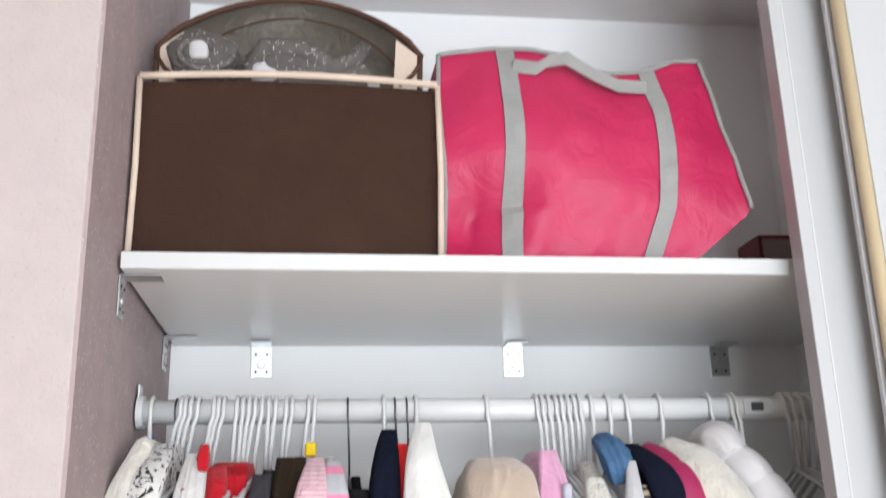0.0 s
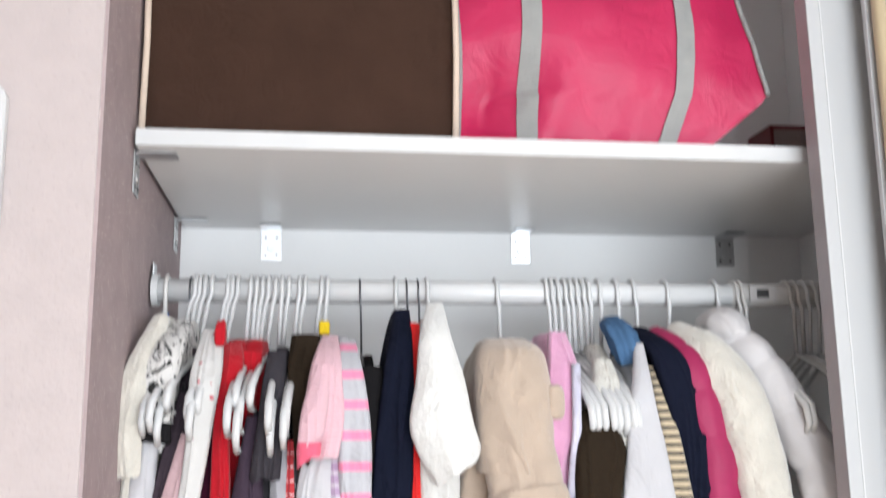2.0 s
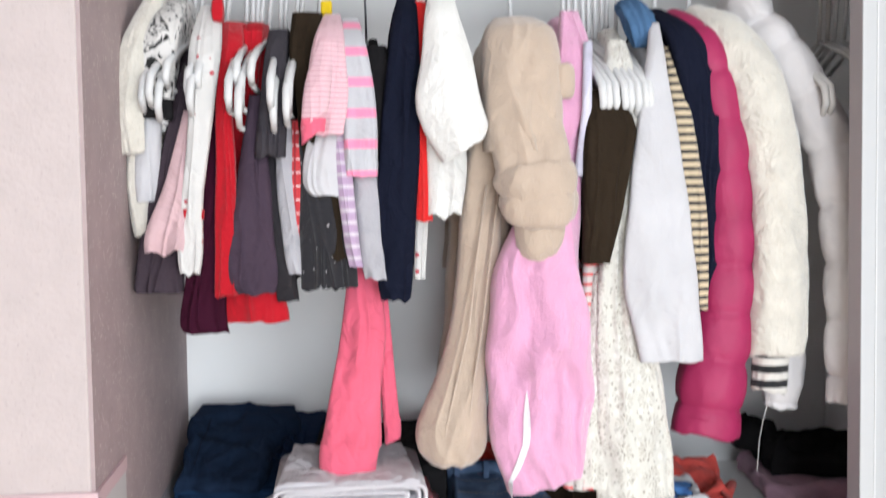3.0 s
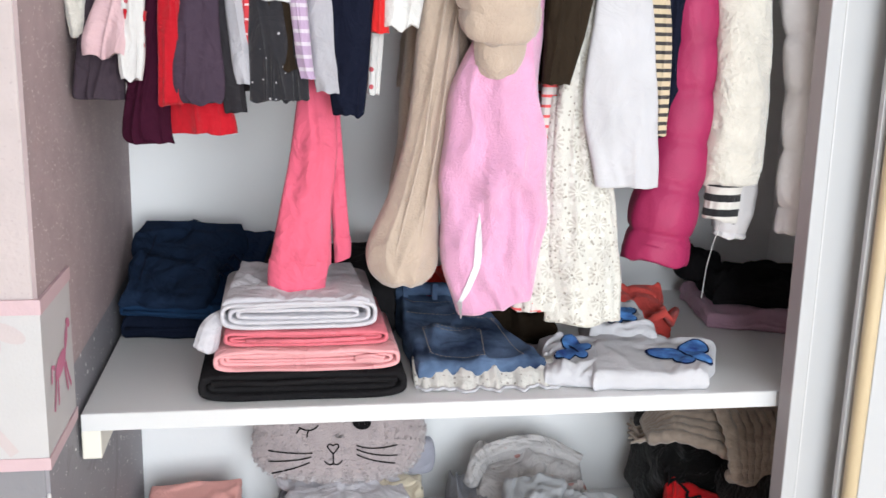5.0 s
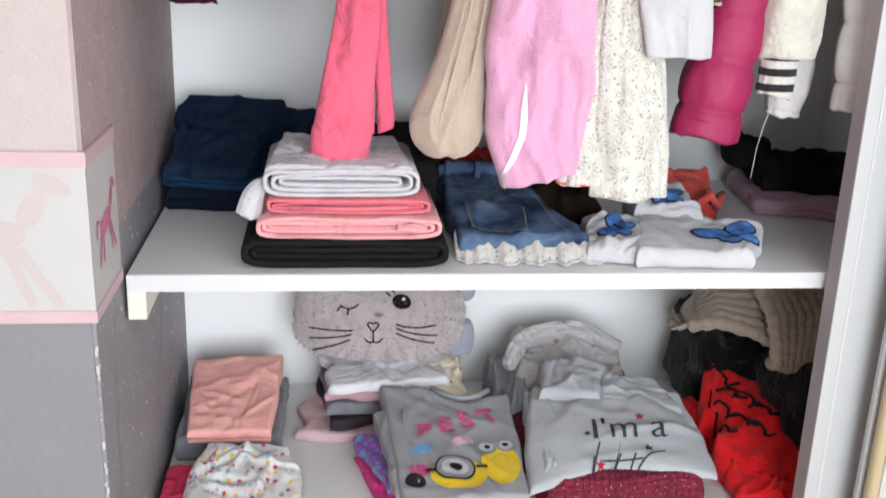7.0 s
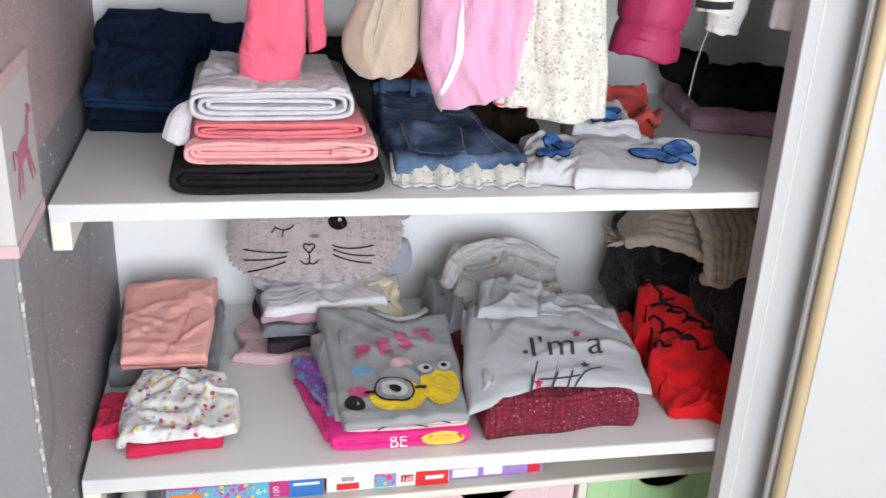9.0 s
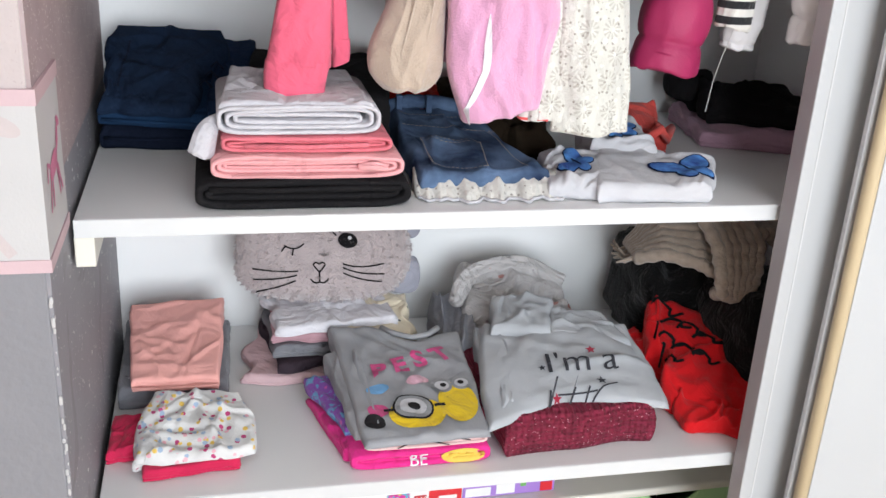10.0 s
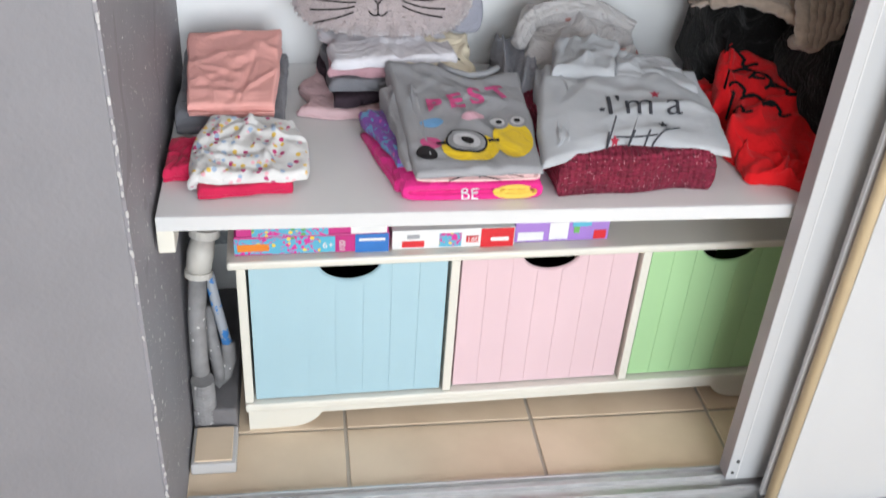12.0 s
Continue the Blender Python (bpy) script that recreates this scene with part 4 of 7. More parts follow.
garment("dotted_leggings", "charcoal leggings with pale dots on a hanger", "leggings", dots_grey, 0.208, (0.215, 0.03, 0.03, 1.55, 1.25, 0.10), [(0.212, 0.07, 1.42, 0.014), (0.220, 0.05, 1.32, 0.022), (0.224, 0.05, 1.24, 0.025)], None, "leg", seed=16)
garment("dotted_leggings", "charcoal leggings with pale dots on a hanger", "leggings", dots_grey, 0.226, None, [(0.236, 0.08, 1.42, 0.012), (0.244, 0.065, 1.32, 0.016), (0.250, 0.06, 1.24, 0.016)], None, "leg", seed=17)
garment("brown_jacket", "dark brown velvet jacket on a hanger", "jacket", olive, 0.206, (0.232, 0.034, 0.034, 1.575, 1.29, 0.11), [(0.210, 0.10, 1.57, 0.018), (0.210, 0.07, 1.50, 0.02), (0.226, 0.06, 1.38, 0.02), (0.243, 0.055, 1.275, 0.017)], None, "sleeve", seed=18)
garment("white_undershirt", "white cotton undershirt on a hanger", "undershirt", gauze, 0.236, None, [(0.238, 0.08, 1.47, 0.014), (0.230, 0.055, 1.41, 0.022), (0.226, 0.05, 1.365, 0.023), (0.230, 0.05, 1.35, 0.018)], seed=20)
g = garment("pink_blouse", "pink rib knit blouse with a coral cuff", "blouse", knit_pink, 0.238, (0.238, 0.03, 0.04, 1.575, 1.40, 0.10), [(0.240, 0.11, 1.57, 0.010), (0.236, 0.05, 1.53, 0.018), (0.232, 0.035, 1.47, 0.024), (0.228, 0.03, 1.42, 0.023)], None, "front", 0.7, 6, 0.06, 19)
part("sleeve", hung_bm([(1.53, 0.224, 0.240, 0.04), (1.48, 0.208, 0.238, 0.025), (1.435, 0.202, 0.232, 0.02)], 0.012, 1.6, 0.007, 4, 0.02), knit_pink, g, "", True)
part("cuff", hung_bm([(1.438, 0.203, 0.231, 0.02), (1.428, 0.202, 0.230, 0.02), (1.418, 0.203, 0.229, 0.02)], 0.013, 1.6, 0.004, 4, 0.02, 0.002), coral, g, "coral cuff", True)
garment("striped_tights", "lilac and white striped tights on a hanger", "tights", pattern("lilac_stripe", (0.46, 0.33, 0.48), (striped(2, 0.014, 0.3), (0.60, 0.54, 0.60))), 0.250, None, [(0.246, 0.08, 1.50, 0.008), (0.249, 0.05, 1.40, 0.010), (0.258, 0.045, 1.30, 0.009), (0.264, 0.045, 1.265, 0.008)], None, "leg", seed=21)
garment("striped_sweater", "grey sweater with pink stripes on a hanger", "sweater", stripe_pink, 0.258, (0.27, 0.03, 0.036, 1.575, 1.38, 0.10), [(0.262, 0.11, 1.565, 0.010), (0.264, 0.055, 1.52, 0.017), (0.270, 0.045, 1.44, 0.02), (0.272, 0.045, 1.372, 0.019)], None, "sleeve", seed=22)
garment("grey_trousers", "light grey cotton trousers on a hanger", "trousers", grey_lt, 0.272, (0.284, 0.02, 0.03, 1.50, 1.27, 0.10), [(0.272, 0.08, 1.41, 0.010), (0.278, 0.06, 1.35, 0.016), (0.286, 0.055, 1.28, 0.018), (0.290, 0.055, 1.25, 0.017)], None, "leg", seed=23)
garment("black_vest", "black vest on a hanger", "vest", black, 0.292, (0.30, 0.022, 0.03, 1.55, 1.40, 0.09), [(0.292, 0.09, 1.53, 0.012), (0.296, 0.075, 1.47, 0.018), (0.298, 0.07, 1.40, 0.016)], seed=24)
garment("navy_cardigan", "long dark navy cardigan on a hanger", "cardigan", navy, 0.332, (0.315, 0.026, 0.05, 1.61, 1.25, 0.10), [(0.332, 0.12, 1.605, 0.010), (0.326, 0.07, 1.54, 0.017), (0.318, 0.06, 1.42, 0.024), (0.310, 0.055, 1.28, 0.023), (0.310, 0.055, 1.225, 0.018)], None, "sleeve", 0.8, 5, 0.1, 25)
garment("red_dress", "bright red cotton dress on a hanger", "dress", cloth((0.68, 0.02, 0.02)), 0.346, (0.342, 0.018, 0.03, 1.59, 1.34, 0.10), [(0.345, 0.10, 1.585, 0.009), (0.341, 0.07, 1.48, 0.010), (0.338, 0.065, 1.38, 0.015), (0.337, 0.065, 1.318, 0.021)], seed=26)
garment("white_leggings", "white leggings with small dark prints", "leggings", spot_white, 0.352, None, [(0.350, 0.10, 1.42, 0.006), (0.346, 0.09, 1.33, 0.008), (0.342, 0.09, 1.245, 0.007)], None, "leg", seed=27)
g = garment("fleece_jacket", "white fluffy fleece jacket on a hanger", "jacket", fur_white, 0.372, (0.370, 0.03, 0.04, 1.60, 1.345, 0.13), None, seed=28)
part("sleeve", hung_bm([(1.610, 0.362, 0.382, 0.09), (1.57, 0.350, 0.386, 0.05), (1.52, 0.344, 0.399, 0.035), (1.46, 0.336, 0.412, 0.03), (1.43, 0.343, 0.419, 0.03), (1.402, 0.366, 0.416, 0.03)], 0.018, 2.0, 0.008, 28, 0.03, 0.008), fur_white, g, "", True)
part("lower_front", hung_bm([(1.46, 0.350, 0.392, 0.065), (1.39, 0.350, 0.398, 0.06), (1.325, 0.351, 0.392, 0.06)], 0.016, 2.5, 0.008, 6, 0.0, 0.008), fur_white, g, "", True)

# coral hoodie, hung low
g = thing("coral_hoodie", "coral pink cotton hoodie hung low with ribbed hem", "hoodie", "clothes on the rod")
part("body", hung_bm([(1.305, 0.262, 0.280, 0.12), (1.25, 0.253, 0.292, 0.11), (1.184, 0.245, 0.300, 0.10), (1.11, 0.231, 0.293, 0.09), (1.042, 0.218, 0.292, 0.085)], 0.020, 2.2, 0.012, 31, -0.006, 0.003), coral, g, "", True)
part("rib_hem", hung_bm([(1.046, 0.217, 0.292, 0.085), (1.030, 0.215, 0.288, 0.085), (1.006, 0.215, 0.284, 0.085)], 0.021, 2.2, 0.006, 31, -0.006, 0.002), coral, g, "", True)
part("sleeve", hung_bm([(1.26, 0.286, 0.300, 0.13), (1.20, 0.290, 0.306, 0.125), (1.12, 0.292, 0.312, 0.12), (1.062, 0.296, 0.317, 0.118)], 0.012, 1.5, 0.006, 3), coral, g, "", True)
part("sleeve_cuff", hung_bm([(1.066, 0.295, 0.318, 0.118), (1.052, 0.297, 0.319, 0.118), (1.036, 0.298, 0.318, 0.118)], 0.013, 1.5, 0.003, 3, 0.008, 0.001), coral, g, "", True)

# hooded suit: hood with an ear, sleeve with mitten, quilted legs
g = thing("plush_suit", "beige plush hooded baby suit with quilted legs and mitten", "baby suit", "clothes on the rod")
part("body", drape_bm(0.463, 0.430, 0.06, 0.07, 1.57, 1.24, 0.09, 0.34, seed=33, slope=0.05, fold=0.07), fleece_tan, g, "", True)
part("hood", hung_bm([(1.565, 0.438, 0.490, 0.10), (1.546, 0.425, 0.508, 0.075), (1.51, 0.418, 0.512, 0.06), (1.46, 0.417, 0.511, 0.05), (1.40, 0.420, 0.512, 0.048)], 0.036, 3.0, 0.012, 4), fleece_tan, g, "", True)
part("ear", pad_bm(0.514, 0.040, 1.462, 0.026, 0.020, 0.042, 25, 0.002, 2, 2.4), fleece_tan, g, "", True)
slv = part("sleeve", hung_bm([(1.47, 0.430, 0.503, 0.045), (1.42, 0.422, 0.512, 0.035), (1.38, 0.427, 0.517, 0.03), (1.345, 0.436, 0.520, 0.03)], 0.030, 2.2, 0.009, 7), fleece_tan, g, "", True)
part("cuff", limb_bm([(0.474, 0.026, 1.382, 0.046), (0.476, 0.024, 1.366, 0.050), (0.477, 0.024, 1.352, 0.047), (0.477, 0.026, 1.344, 0.040)], 0.72, 4, 0.03, 7, crumple=0.05), fleece_tan, slv, "", True)
part("cuff", limb_bm([(0.477, 0.026, 1.352, 0.044), (0.478, 0.024, 1.338, 0.047), (0.478, 0.024, 1.324, 0.044), (0.478, 0.026, 1.316, 0.036)], 0.72, 4, 0.03, 8, crumple=0.05), fleece_tan, slv, "", True)
part("mitten", limb_bm([(0.480, 0.028, 1.35, 0.032), (0.480, 0.025, 1.31, 0.031), (0.478, 0.025, 1.285, 0.025), (0.477, 0.025, 1.27, 0.014)], 0.7, 3, 0.04, 5, end=0.5, crumple=0.05), fleece_tan, g, "", True)
lg = part("leg", hung_bm([(1.42, 0.405, 0.462, 0.085), (1.347, 0.396, 0.446, 0.085), (1.27, 0.389, 0.441, 0.085), (1.193, 0.380, 0.431, 0.085), (1.125, 0.362, 0.424, 0.085), (1.068, 0.337, 0.423, 0.08), (1.035, 0.336, 0.420, 0.08), (1.016, 0.352, 0.404, 0.08)], 0.030, 2.6, 0.010, 8, 0.0, 0.004), fleece_tan, g, "quilted beige leg", True)
for dx in (0.36, 0.68):
    part("quilt_seam", tube([(0.403 + 0.05 * dx, 0.052, 1.36), (0.389 + 0.052 * dx, 0.051, 1.27), (0.380 + 0.051 * dx, 0.051, 1.19), (0.358 + 0.066 * dx, 0.050, 1.12), (0.338 + 0.084 * dx, 0.047, 1.065), (0.342 + 0.07 * dx, 0.050, 1.03)], 0.0013, 6), fleece_tan, lg, "", True)
part("leg", hung_bm([(1.35, 0.395, 0.455, 0.19), (1.2, 0.383, 0.45, 0.185), (1.08, 0.37, 0.436, 0.18), (1.045, 0.375, 0.425, 0.175)], 0.030, 3.0, 0.010, 9), fleece_tan, g, "", True)

g = thing("plush_robe", "pink plush robe with a white zip on a hanger", "robe", "clothes on the rod")
part("body", drape_bm(0.540, 0.50, 0.04, 0.09, 1.58, 1.02, 0.12, 0.33, seed=35, slope=0.07, fold=0.09), fleece_pink, g, "", True)
rf = part("front", hung_bm([(1.575, 0.522, 0.545, 0.10), (1.52, 0.512, 0.552, 0.07), (1.446, 0.505, 0.547, 0.06), (1.36, 0.478, 0.536, 0.055), (1.28, 0.440, 0.533, 0.055), (1.20, 0.424, 0.546, 0.055), (1.12, 0.419, 0.549, 0.055), (1.05, 0.427, 0.546, 0.055), (0.992, 0.446, 0.536, 0.055)], 0.034, 3.0, 0.022, 36, 0.02, 0.006), fleece_pink, g, "", True)
zc = curve_pts((0.018, 0.12), (0.020, 0.05), (-0.006, 0.0), 10)
onto(rf, (0.446, 0.0, 0.992), (1, 0, 0), (0, 0, 1), [[(x, y) for x, y in zc] + [(x + 0.0055 * math.sin(math.pi * k_ / 10) + 0.001, y) for k_, (x, y) in reversed(list(enumerate(zc)))]], "zip", zip_white, 0.002, "white zip")
part("strap", tube([(0.545, 0.05, 1.53), (0.540, 0.035, 1.45), (0.528, 0.028, 1.37)], 0.006, 8), cloth((0.62, 0.60, 0.72)), g, "lilac ribbon", True)
g = garment("olive_jacket", "dark olive jersey jacket on a hanger", "jacket", olive, 0.560, (0.552, 0.03, 0.03, 1.49, 1.27, 0.11), [(0.564, 0.06, 1.475, 0.016), (0.566, 0.028, 1.42, 0.030), (0.557, 0.026, 1.34, 0.025), (0.550, 0.03, 1.265, 0.016)], None, "sleeve", 0.7, 5, 0.14, 36)
part("sleeve_tip", limb_bm([(0.575, 0.04, 1.455, 0.016), (0.592, 0.035, 1.42, 0.010), (0.602, 0.032, 1.408, 0.003)], 0.6, 3, 0.05, 2), olive, g, "", True)
garment("striped_blouse", "white blouse with fine red stripes on a hanger", "blouse", stripe_red, 0.566, (0.555, 0.018, 0.04, 1.45, 1.0, 0.10), [(0.556, 0.07, 1.33, 0.008), (0.551, 0.06, 1.22, 0.012), (0.548, 0.06, 1.1, 0.02), (0.542, 0.06, 0.985, 0.026)], None, "tail", 0.7, 5, 0.08, 37)
g = garment("lace_dress", "long cream lace dress on a hanger", "dress", lace, 0.607, (0.61, 0.04, 0.08, 1.565, 1.0, 0.09), [(0.592, 0.10, 1.54, 0.012), (0.590, 0.055, 1.46, 0.024), (0.592, 0.045, 1.34, 0.028), (0.588, 0.045, 1.22, 0.033), (0.596, 0.045, 1.10, 0.043), (0.606, 0.045, 0.972, 0.049)], None, "skirt", 0.7, 7, 0.10, 38)
part("front_panel", hung_bm([(1.25, 0.552, 0.574, 0.058), (1.15, 0.543, 0.574, 0.052), (1.05, 0.532, 0.576, 0.05), (0.985, 0.527, 0.578, 0.05)], 0.012, 2.5, 0.010, 4), lace, g, "", True)
g = garment("white_shirt", "white cotton shirt hung on a hanger", "shirt", gauze, 0.645, (0.645, 0.035, 0.06, 1.55, 1.20, 0.11), None, seed=39)
part("sleeve", hung_bm([(1.56, 0.634, 0.646, 0.09), (1.50, 0.616, 0.642, 0.05), (1.41, 0.598, 0.652, 0.03), (1.33, 0.587, 0.661, 0.022), (1.25, 0.580, 0.670, 0.02), (1.20, 0.589, 0.675, 0.02), (1.146, 0.602, 0.679, 0.02)], 0.010, 1.6, 0.007, 39, 0.0, 0.002), gauze, g, "", True)
garment("striped_tunic", "tan tunic with fine black stripes", "tunic", stripe_tan, 0.662, (0.675, 0.026, 0.03, 1.54, 1.23, 0.09), [(0.660, 0.09, 1.53, 0.010), (0.664, 0.06, 1.44, 0.014), (0.676, 0.05, 1.32, 0.018), (0.684, 0.05, 1.205, 0.012)], None, "sleeve", 0.7, 4, 0.06, 40)
garment("denim_jacket", "crumpled light blue denim jacket collar", "jacket", denim_blue, 0.622, None, [(0.619, 0.16, 1.592, 0.011), (0.622, 0.12, 1.58, 0.018), (0.627, 0.10, 1.556, 0.019), (0.629, 0.10, 1.532, 0.012)], None, "collar", 0.9, 5, 0.2, 41, crumple=0.075)
garment("navy_coat", "navy blue wool coat on a hanger", "coat", navy, 0.662, (0.69, 0.034, 0.034, 1.58, 1.18, 0.10), [(0.652, 0.14, 1.585, 0.014), (0.672, 0.08, 1.545, 0.022), (0.690, 0.065, 1.47, 0.024), (0.700, 0.06, 1.36, 0.022), (0.698, 0.065, 1.20, 0.02)], None, "sleeve", 0.8, 4, 0.06, 42)
garment("puffer_coat", "fuchsia quilted puffer coat on a hanger", "coat", puffer_pink, 0.690, (0.71, 0.045, 0.06, 1.58, 1.14, 0.12), [(0.680, 0.15, 1.582, 0.012), (0.702, 0.09, 1.53, 0.026), (0.722, 0.075, 1.44, 0.031), (0.731, 0.07, 1.32, 0.033), (0.726, 0.07, 1.20, 0.038), (0.708, 0.065, 1.10, 0.044), (0.700, 0.065, 1.045, 0.043)], None, "sleeve", 0.85, 3, 0.04, 43, 0.060, crumple=0.03)
garment("dark_jeans", "dark denim jeans behind the coats", "jeans", cloth((0.02, 0.035, 0.07)), 0.66, (0.655, 0.03, 0.035, 1.40, 1.06, 0.14), None, seed=44)
g = garment("fur_jacket", "cream fur jacket with black striped cuffs", "jacket", fur_cream, 0.725, (0.77, 0.05, 0.06, 1.585, 1.20, 0.12), [(0.712, 0.16, 1.585, 0.016), (0.735, 0.10, 1.545, 0.030), (0.765, 0.07, 1.48, 0.035), (0.785, 0.06, 1.38, 0.034), (0.790, 0.055, 1.26, 0.035), (0.788, 0.055, 1.18, 0.037), (0.787, 0.055, 1.145, 0.034)], None, "sleeve", 0.85, 3, 0.04, 45, crumple=0.04)
part("cuff", limb_bm([(0.783, 0.056, 1.155, 0.023), (0.781, 0.056, 1.13, 0.0225), (0.779, 0.056, 1.098, 0.022)], 0.85, 3, 0.02, 1.5), cuff_stripe, g, "black and white striped rib cuff", True)
part("thread", tube([(0.779, 0.05, 1.095), (0.775, 0.06, 1.06), (0.777, 0.075, 1.03), (0.781, 0.09, 0.985)], 0.0006, 5), border_white, g)
g = garment("puffer_jacket", "pale grey quilted puffer jacket on a hanger", "jacket", puffer_grey, 0.79, (0.835, 0.05, 0.05, 1.59, 1.16, 0.13), [(0.785, 0.15, 1.575, 0.018), (0.806, 0.11, 1.545, 0.028), (0.838, 0.09, 1.48, 0.031), (0.868, 0.06, 1.38, 0.034), (0.880, 0.04, 1.26, 0.034), (0.882, 0.035, 1.14, 0.034), (0.880, 0.035, 1.085, 0.030)], None, "sleeve", 0.85, 3, 0.05, 46, 0.072, crumple=0.04)
part("sleeve", limb_bm([(0.80, 0.15, 1.50, 0.03), (0.822, 0.13, 1.36, 0.03), (0.825, 0.11, 1.20, 0.028), (0.820, 0.105, 1.10, 0.027), (0.818, 0.105, 1.065, 0.024)], 0.85, 3, 0.06, 8, 0.072), puffer_grey, g, "", True)
part("collar", limb_bm([(0.776, 0.20, 1.59, 0.02), (0.782, 0.14, 1.588, 0.028), (0.79, 0.115, 1.565, 0.02)], 0.9, 4, 0.06, 3), puffer_grey, g, "", True)

k = thing("size_clip", "yellow plastic size clip on a hanger hook", "clip")
part("clip", box(0.226, 0.240, ROD_Y - 0.075, ROD_Y - 0.055, ROD_Z - 0.066, ROD_Z - 0.048, 0.003), cloth((0.80, 0.55, 0.02), "plastic"), k)
k = thing("size_clip", "blue plastic clip on a hanger hook", "clip")
part("clip", box(0.018, 0.026, ROD_Y - 0.014, ROD_Y + 0.004, ROD_Z - 0.045, ROD_Z - 0.03, 0.002), cloth((0.05, 0.15, 0.5), "plastic"), k)

# ---- top shelf ----
brown_cloth = mat("brown_nonwoven", (0.105, 0.053, 0.036), 0.85, var=0.18, scale=10, bump=0.4, bump_scale=700, soft_bump=0.25, spec=0.25)
cream_piping = mat("cream_piping", (0.66, 0.53, 0.43), 0.8, var=0.1, scale=30, bump=0.3)
mesh_window = mat("clear_window_film", (0.25, 0.215, 0.175), 0.25, var=0.15, scale=9, soft_bump=0.4)
glitter = mat("grey_glitter_knit", (0.115, 0.10, 0.094), 0.7, var=0.3, scale=60, bump=0.8, bump_scale=300)
mix_in(glitter, sparse(330, 0.26, 0.28), (0.75, 0.73, 0.72))
fuchsia = mat("fuchsia_nonwoven", (0.49, 0.012, 0.080), 0.5, var=0.12, scale=12, bump=0.15, bump_scale=500, soft_bump=0.16)
grey_webbing = mat("grey_webbing", (0.31, 0.31, 0.30), 0.75, var=0.1, scale=40, bump=0.5, bump_scale=900)
dark_red = mat("dark_red_card", (0.16, 0.01, 0.015), 0.5, var=0.1)

g = thing("storage_box", "brown fabric storage box with cream piping and open lid", "storage box")
x0, x1, y0, y1, zt = 0.008, 0.394, 0.045, 0.40, Z3 + 0.243


def panel_bm(x0, x1, z0, z1, y, seed, nx=18, nz=12, amp=0.004, top=0.0):
    """A slightly bulging fabric face, thin but solid."""
    rings = []
    grid = [[(x0 + (x1 - x0) * i / nx, y - amp * fbm((i * 0.12, j * 0.14, seed), 1.2, seed) - amp * 1.4 * math.sin(math.pi * i / nx) * math.sin(math.pi * j / nz),
              z0 + (z1 - z0) * j / nz + (top * math.sin(math.pi * i / nx) * j / nz)) for i in range(nx + 1)] for j in range(nz + 1)]
    bm = loft(grid, loop=False)
    bmesh.ops.solidify(bm, geom=bm.faces[:], thickness=0.003)
    return bm


part("front", panel_bm(x0, x1, Z3, zt - 0.004, y0, 2, top=0.006), brown_cloth, g, "", True)
part("back", box(x0, x1, y1 - 0.004, y1, Z3 + 0.001, zt, 0.001), brown_cloth, g)
for xs in (x0, x1 - 0.004):
    part("side", box(xs, xs + 0.004, y0 + 0.006, y1 - 0.005, Z3 + 0.001, zt, 0.001), cream_piping, g)
part("bottom", box(x0 + 0.005, x1 - 0.005, y0 + 0.006, y1 - 0.005, Z3 + 0.001, Z3 + 0.005, 0.001), brown_cloth, g)
part("inside_load", pad_bm(0.2, 0.22, Z3 + 0.01, 0.36, 0.32, 0.215, 0, 0.01, 8, 7), glitter, g, "", True)
zp = zt + 0.001
part("top_piping", tube([(x0 + (x1 - x0) * i / 12, y0 - 0.007, zp + 0.008 * math.sin(math.pi * i / 12)) for i in range(13)], 0.0048, 8), cream_piping, g, "cream piping", True)
for xs in (x0 - 0.001, x1 + 0.001):
    part("side_piping", tube([(xs, y0 - 0.004, Z3 + 0.003), (xs + 0.002, y0 - 0.005, Z3 + 0.12), (xs, y0 - 0.004, zp)], 0.0042, 8), cream_piping, g, "cream piping", True)


def arch(w0, w1, z0, h, y0, y1, n=22):
    """Points of an arched lid edge."""
    return [(w0 + (w1 - w0) * i / n, y0 + (y1 - y0) * math.sin(math.pi * i / n), z0 + h * math.sin(math.pi * i / n) ** 0.75) for i in range(n + 1)]


top = arch(0.012, 0.382, zt + 0.084, 0.130, 0.12, 0.20)
low = [(x, 0.16, zt - 0.01) for x, y, z in top]
grid = [[tuple(Vector(a).lerp(Vector(b), t) + Vector((0, 0.03 * math.sin(math.pi * t), 0))) for a, b in zip(low, top)] for t in (0, 0.25, 0.5, 0.75, 1.0)]
bm = loft(grid, loop=False)
bmesh.ops.solidify(bm, geom=bm.faces[:], thickness=0.0015)
lid = part("lid", bm, mesh_window, g, "smoky clear film lid", True)
part("lid_binding", tube(top, 0.0048, 8), brown_cloth, lid, "brown binding", True)
part("lid_seam", tube([(x, y - 0.006, z - 0.026) for x, y, z in arch(0.05, 0.35, zt + 0.088, 0.112, 0.13, 0.19)], 0.0016, 6), brown_cloth, lid, "", True)
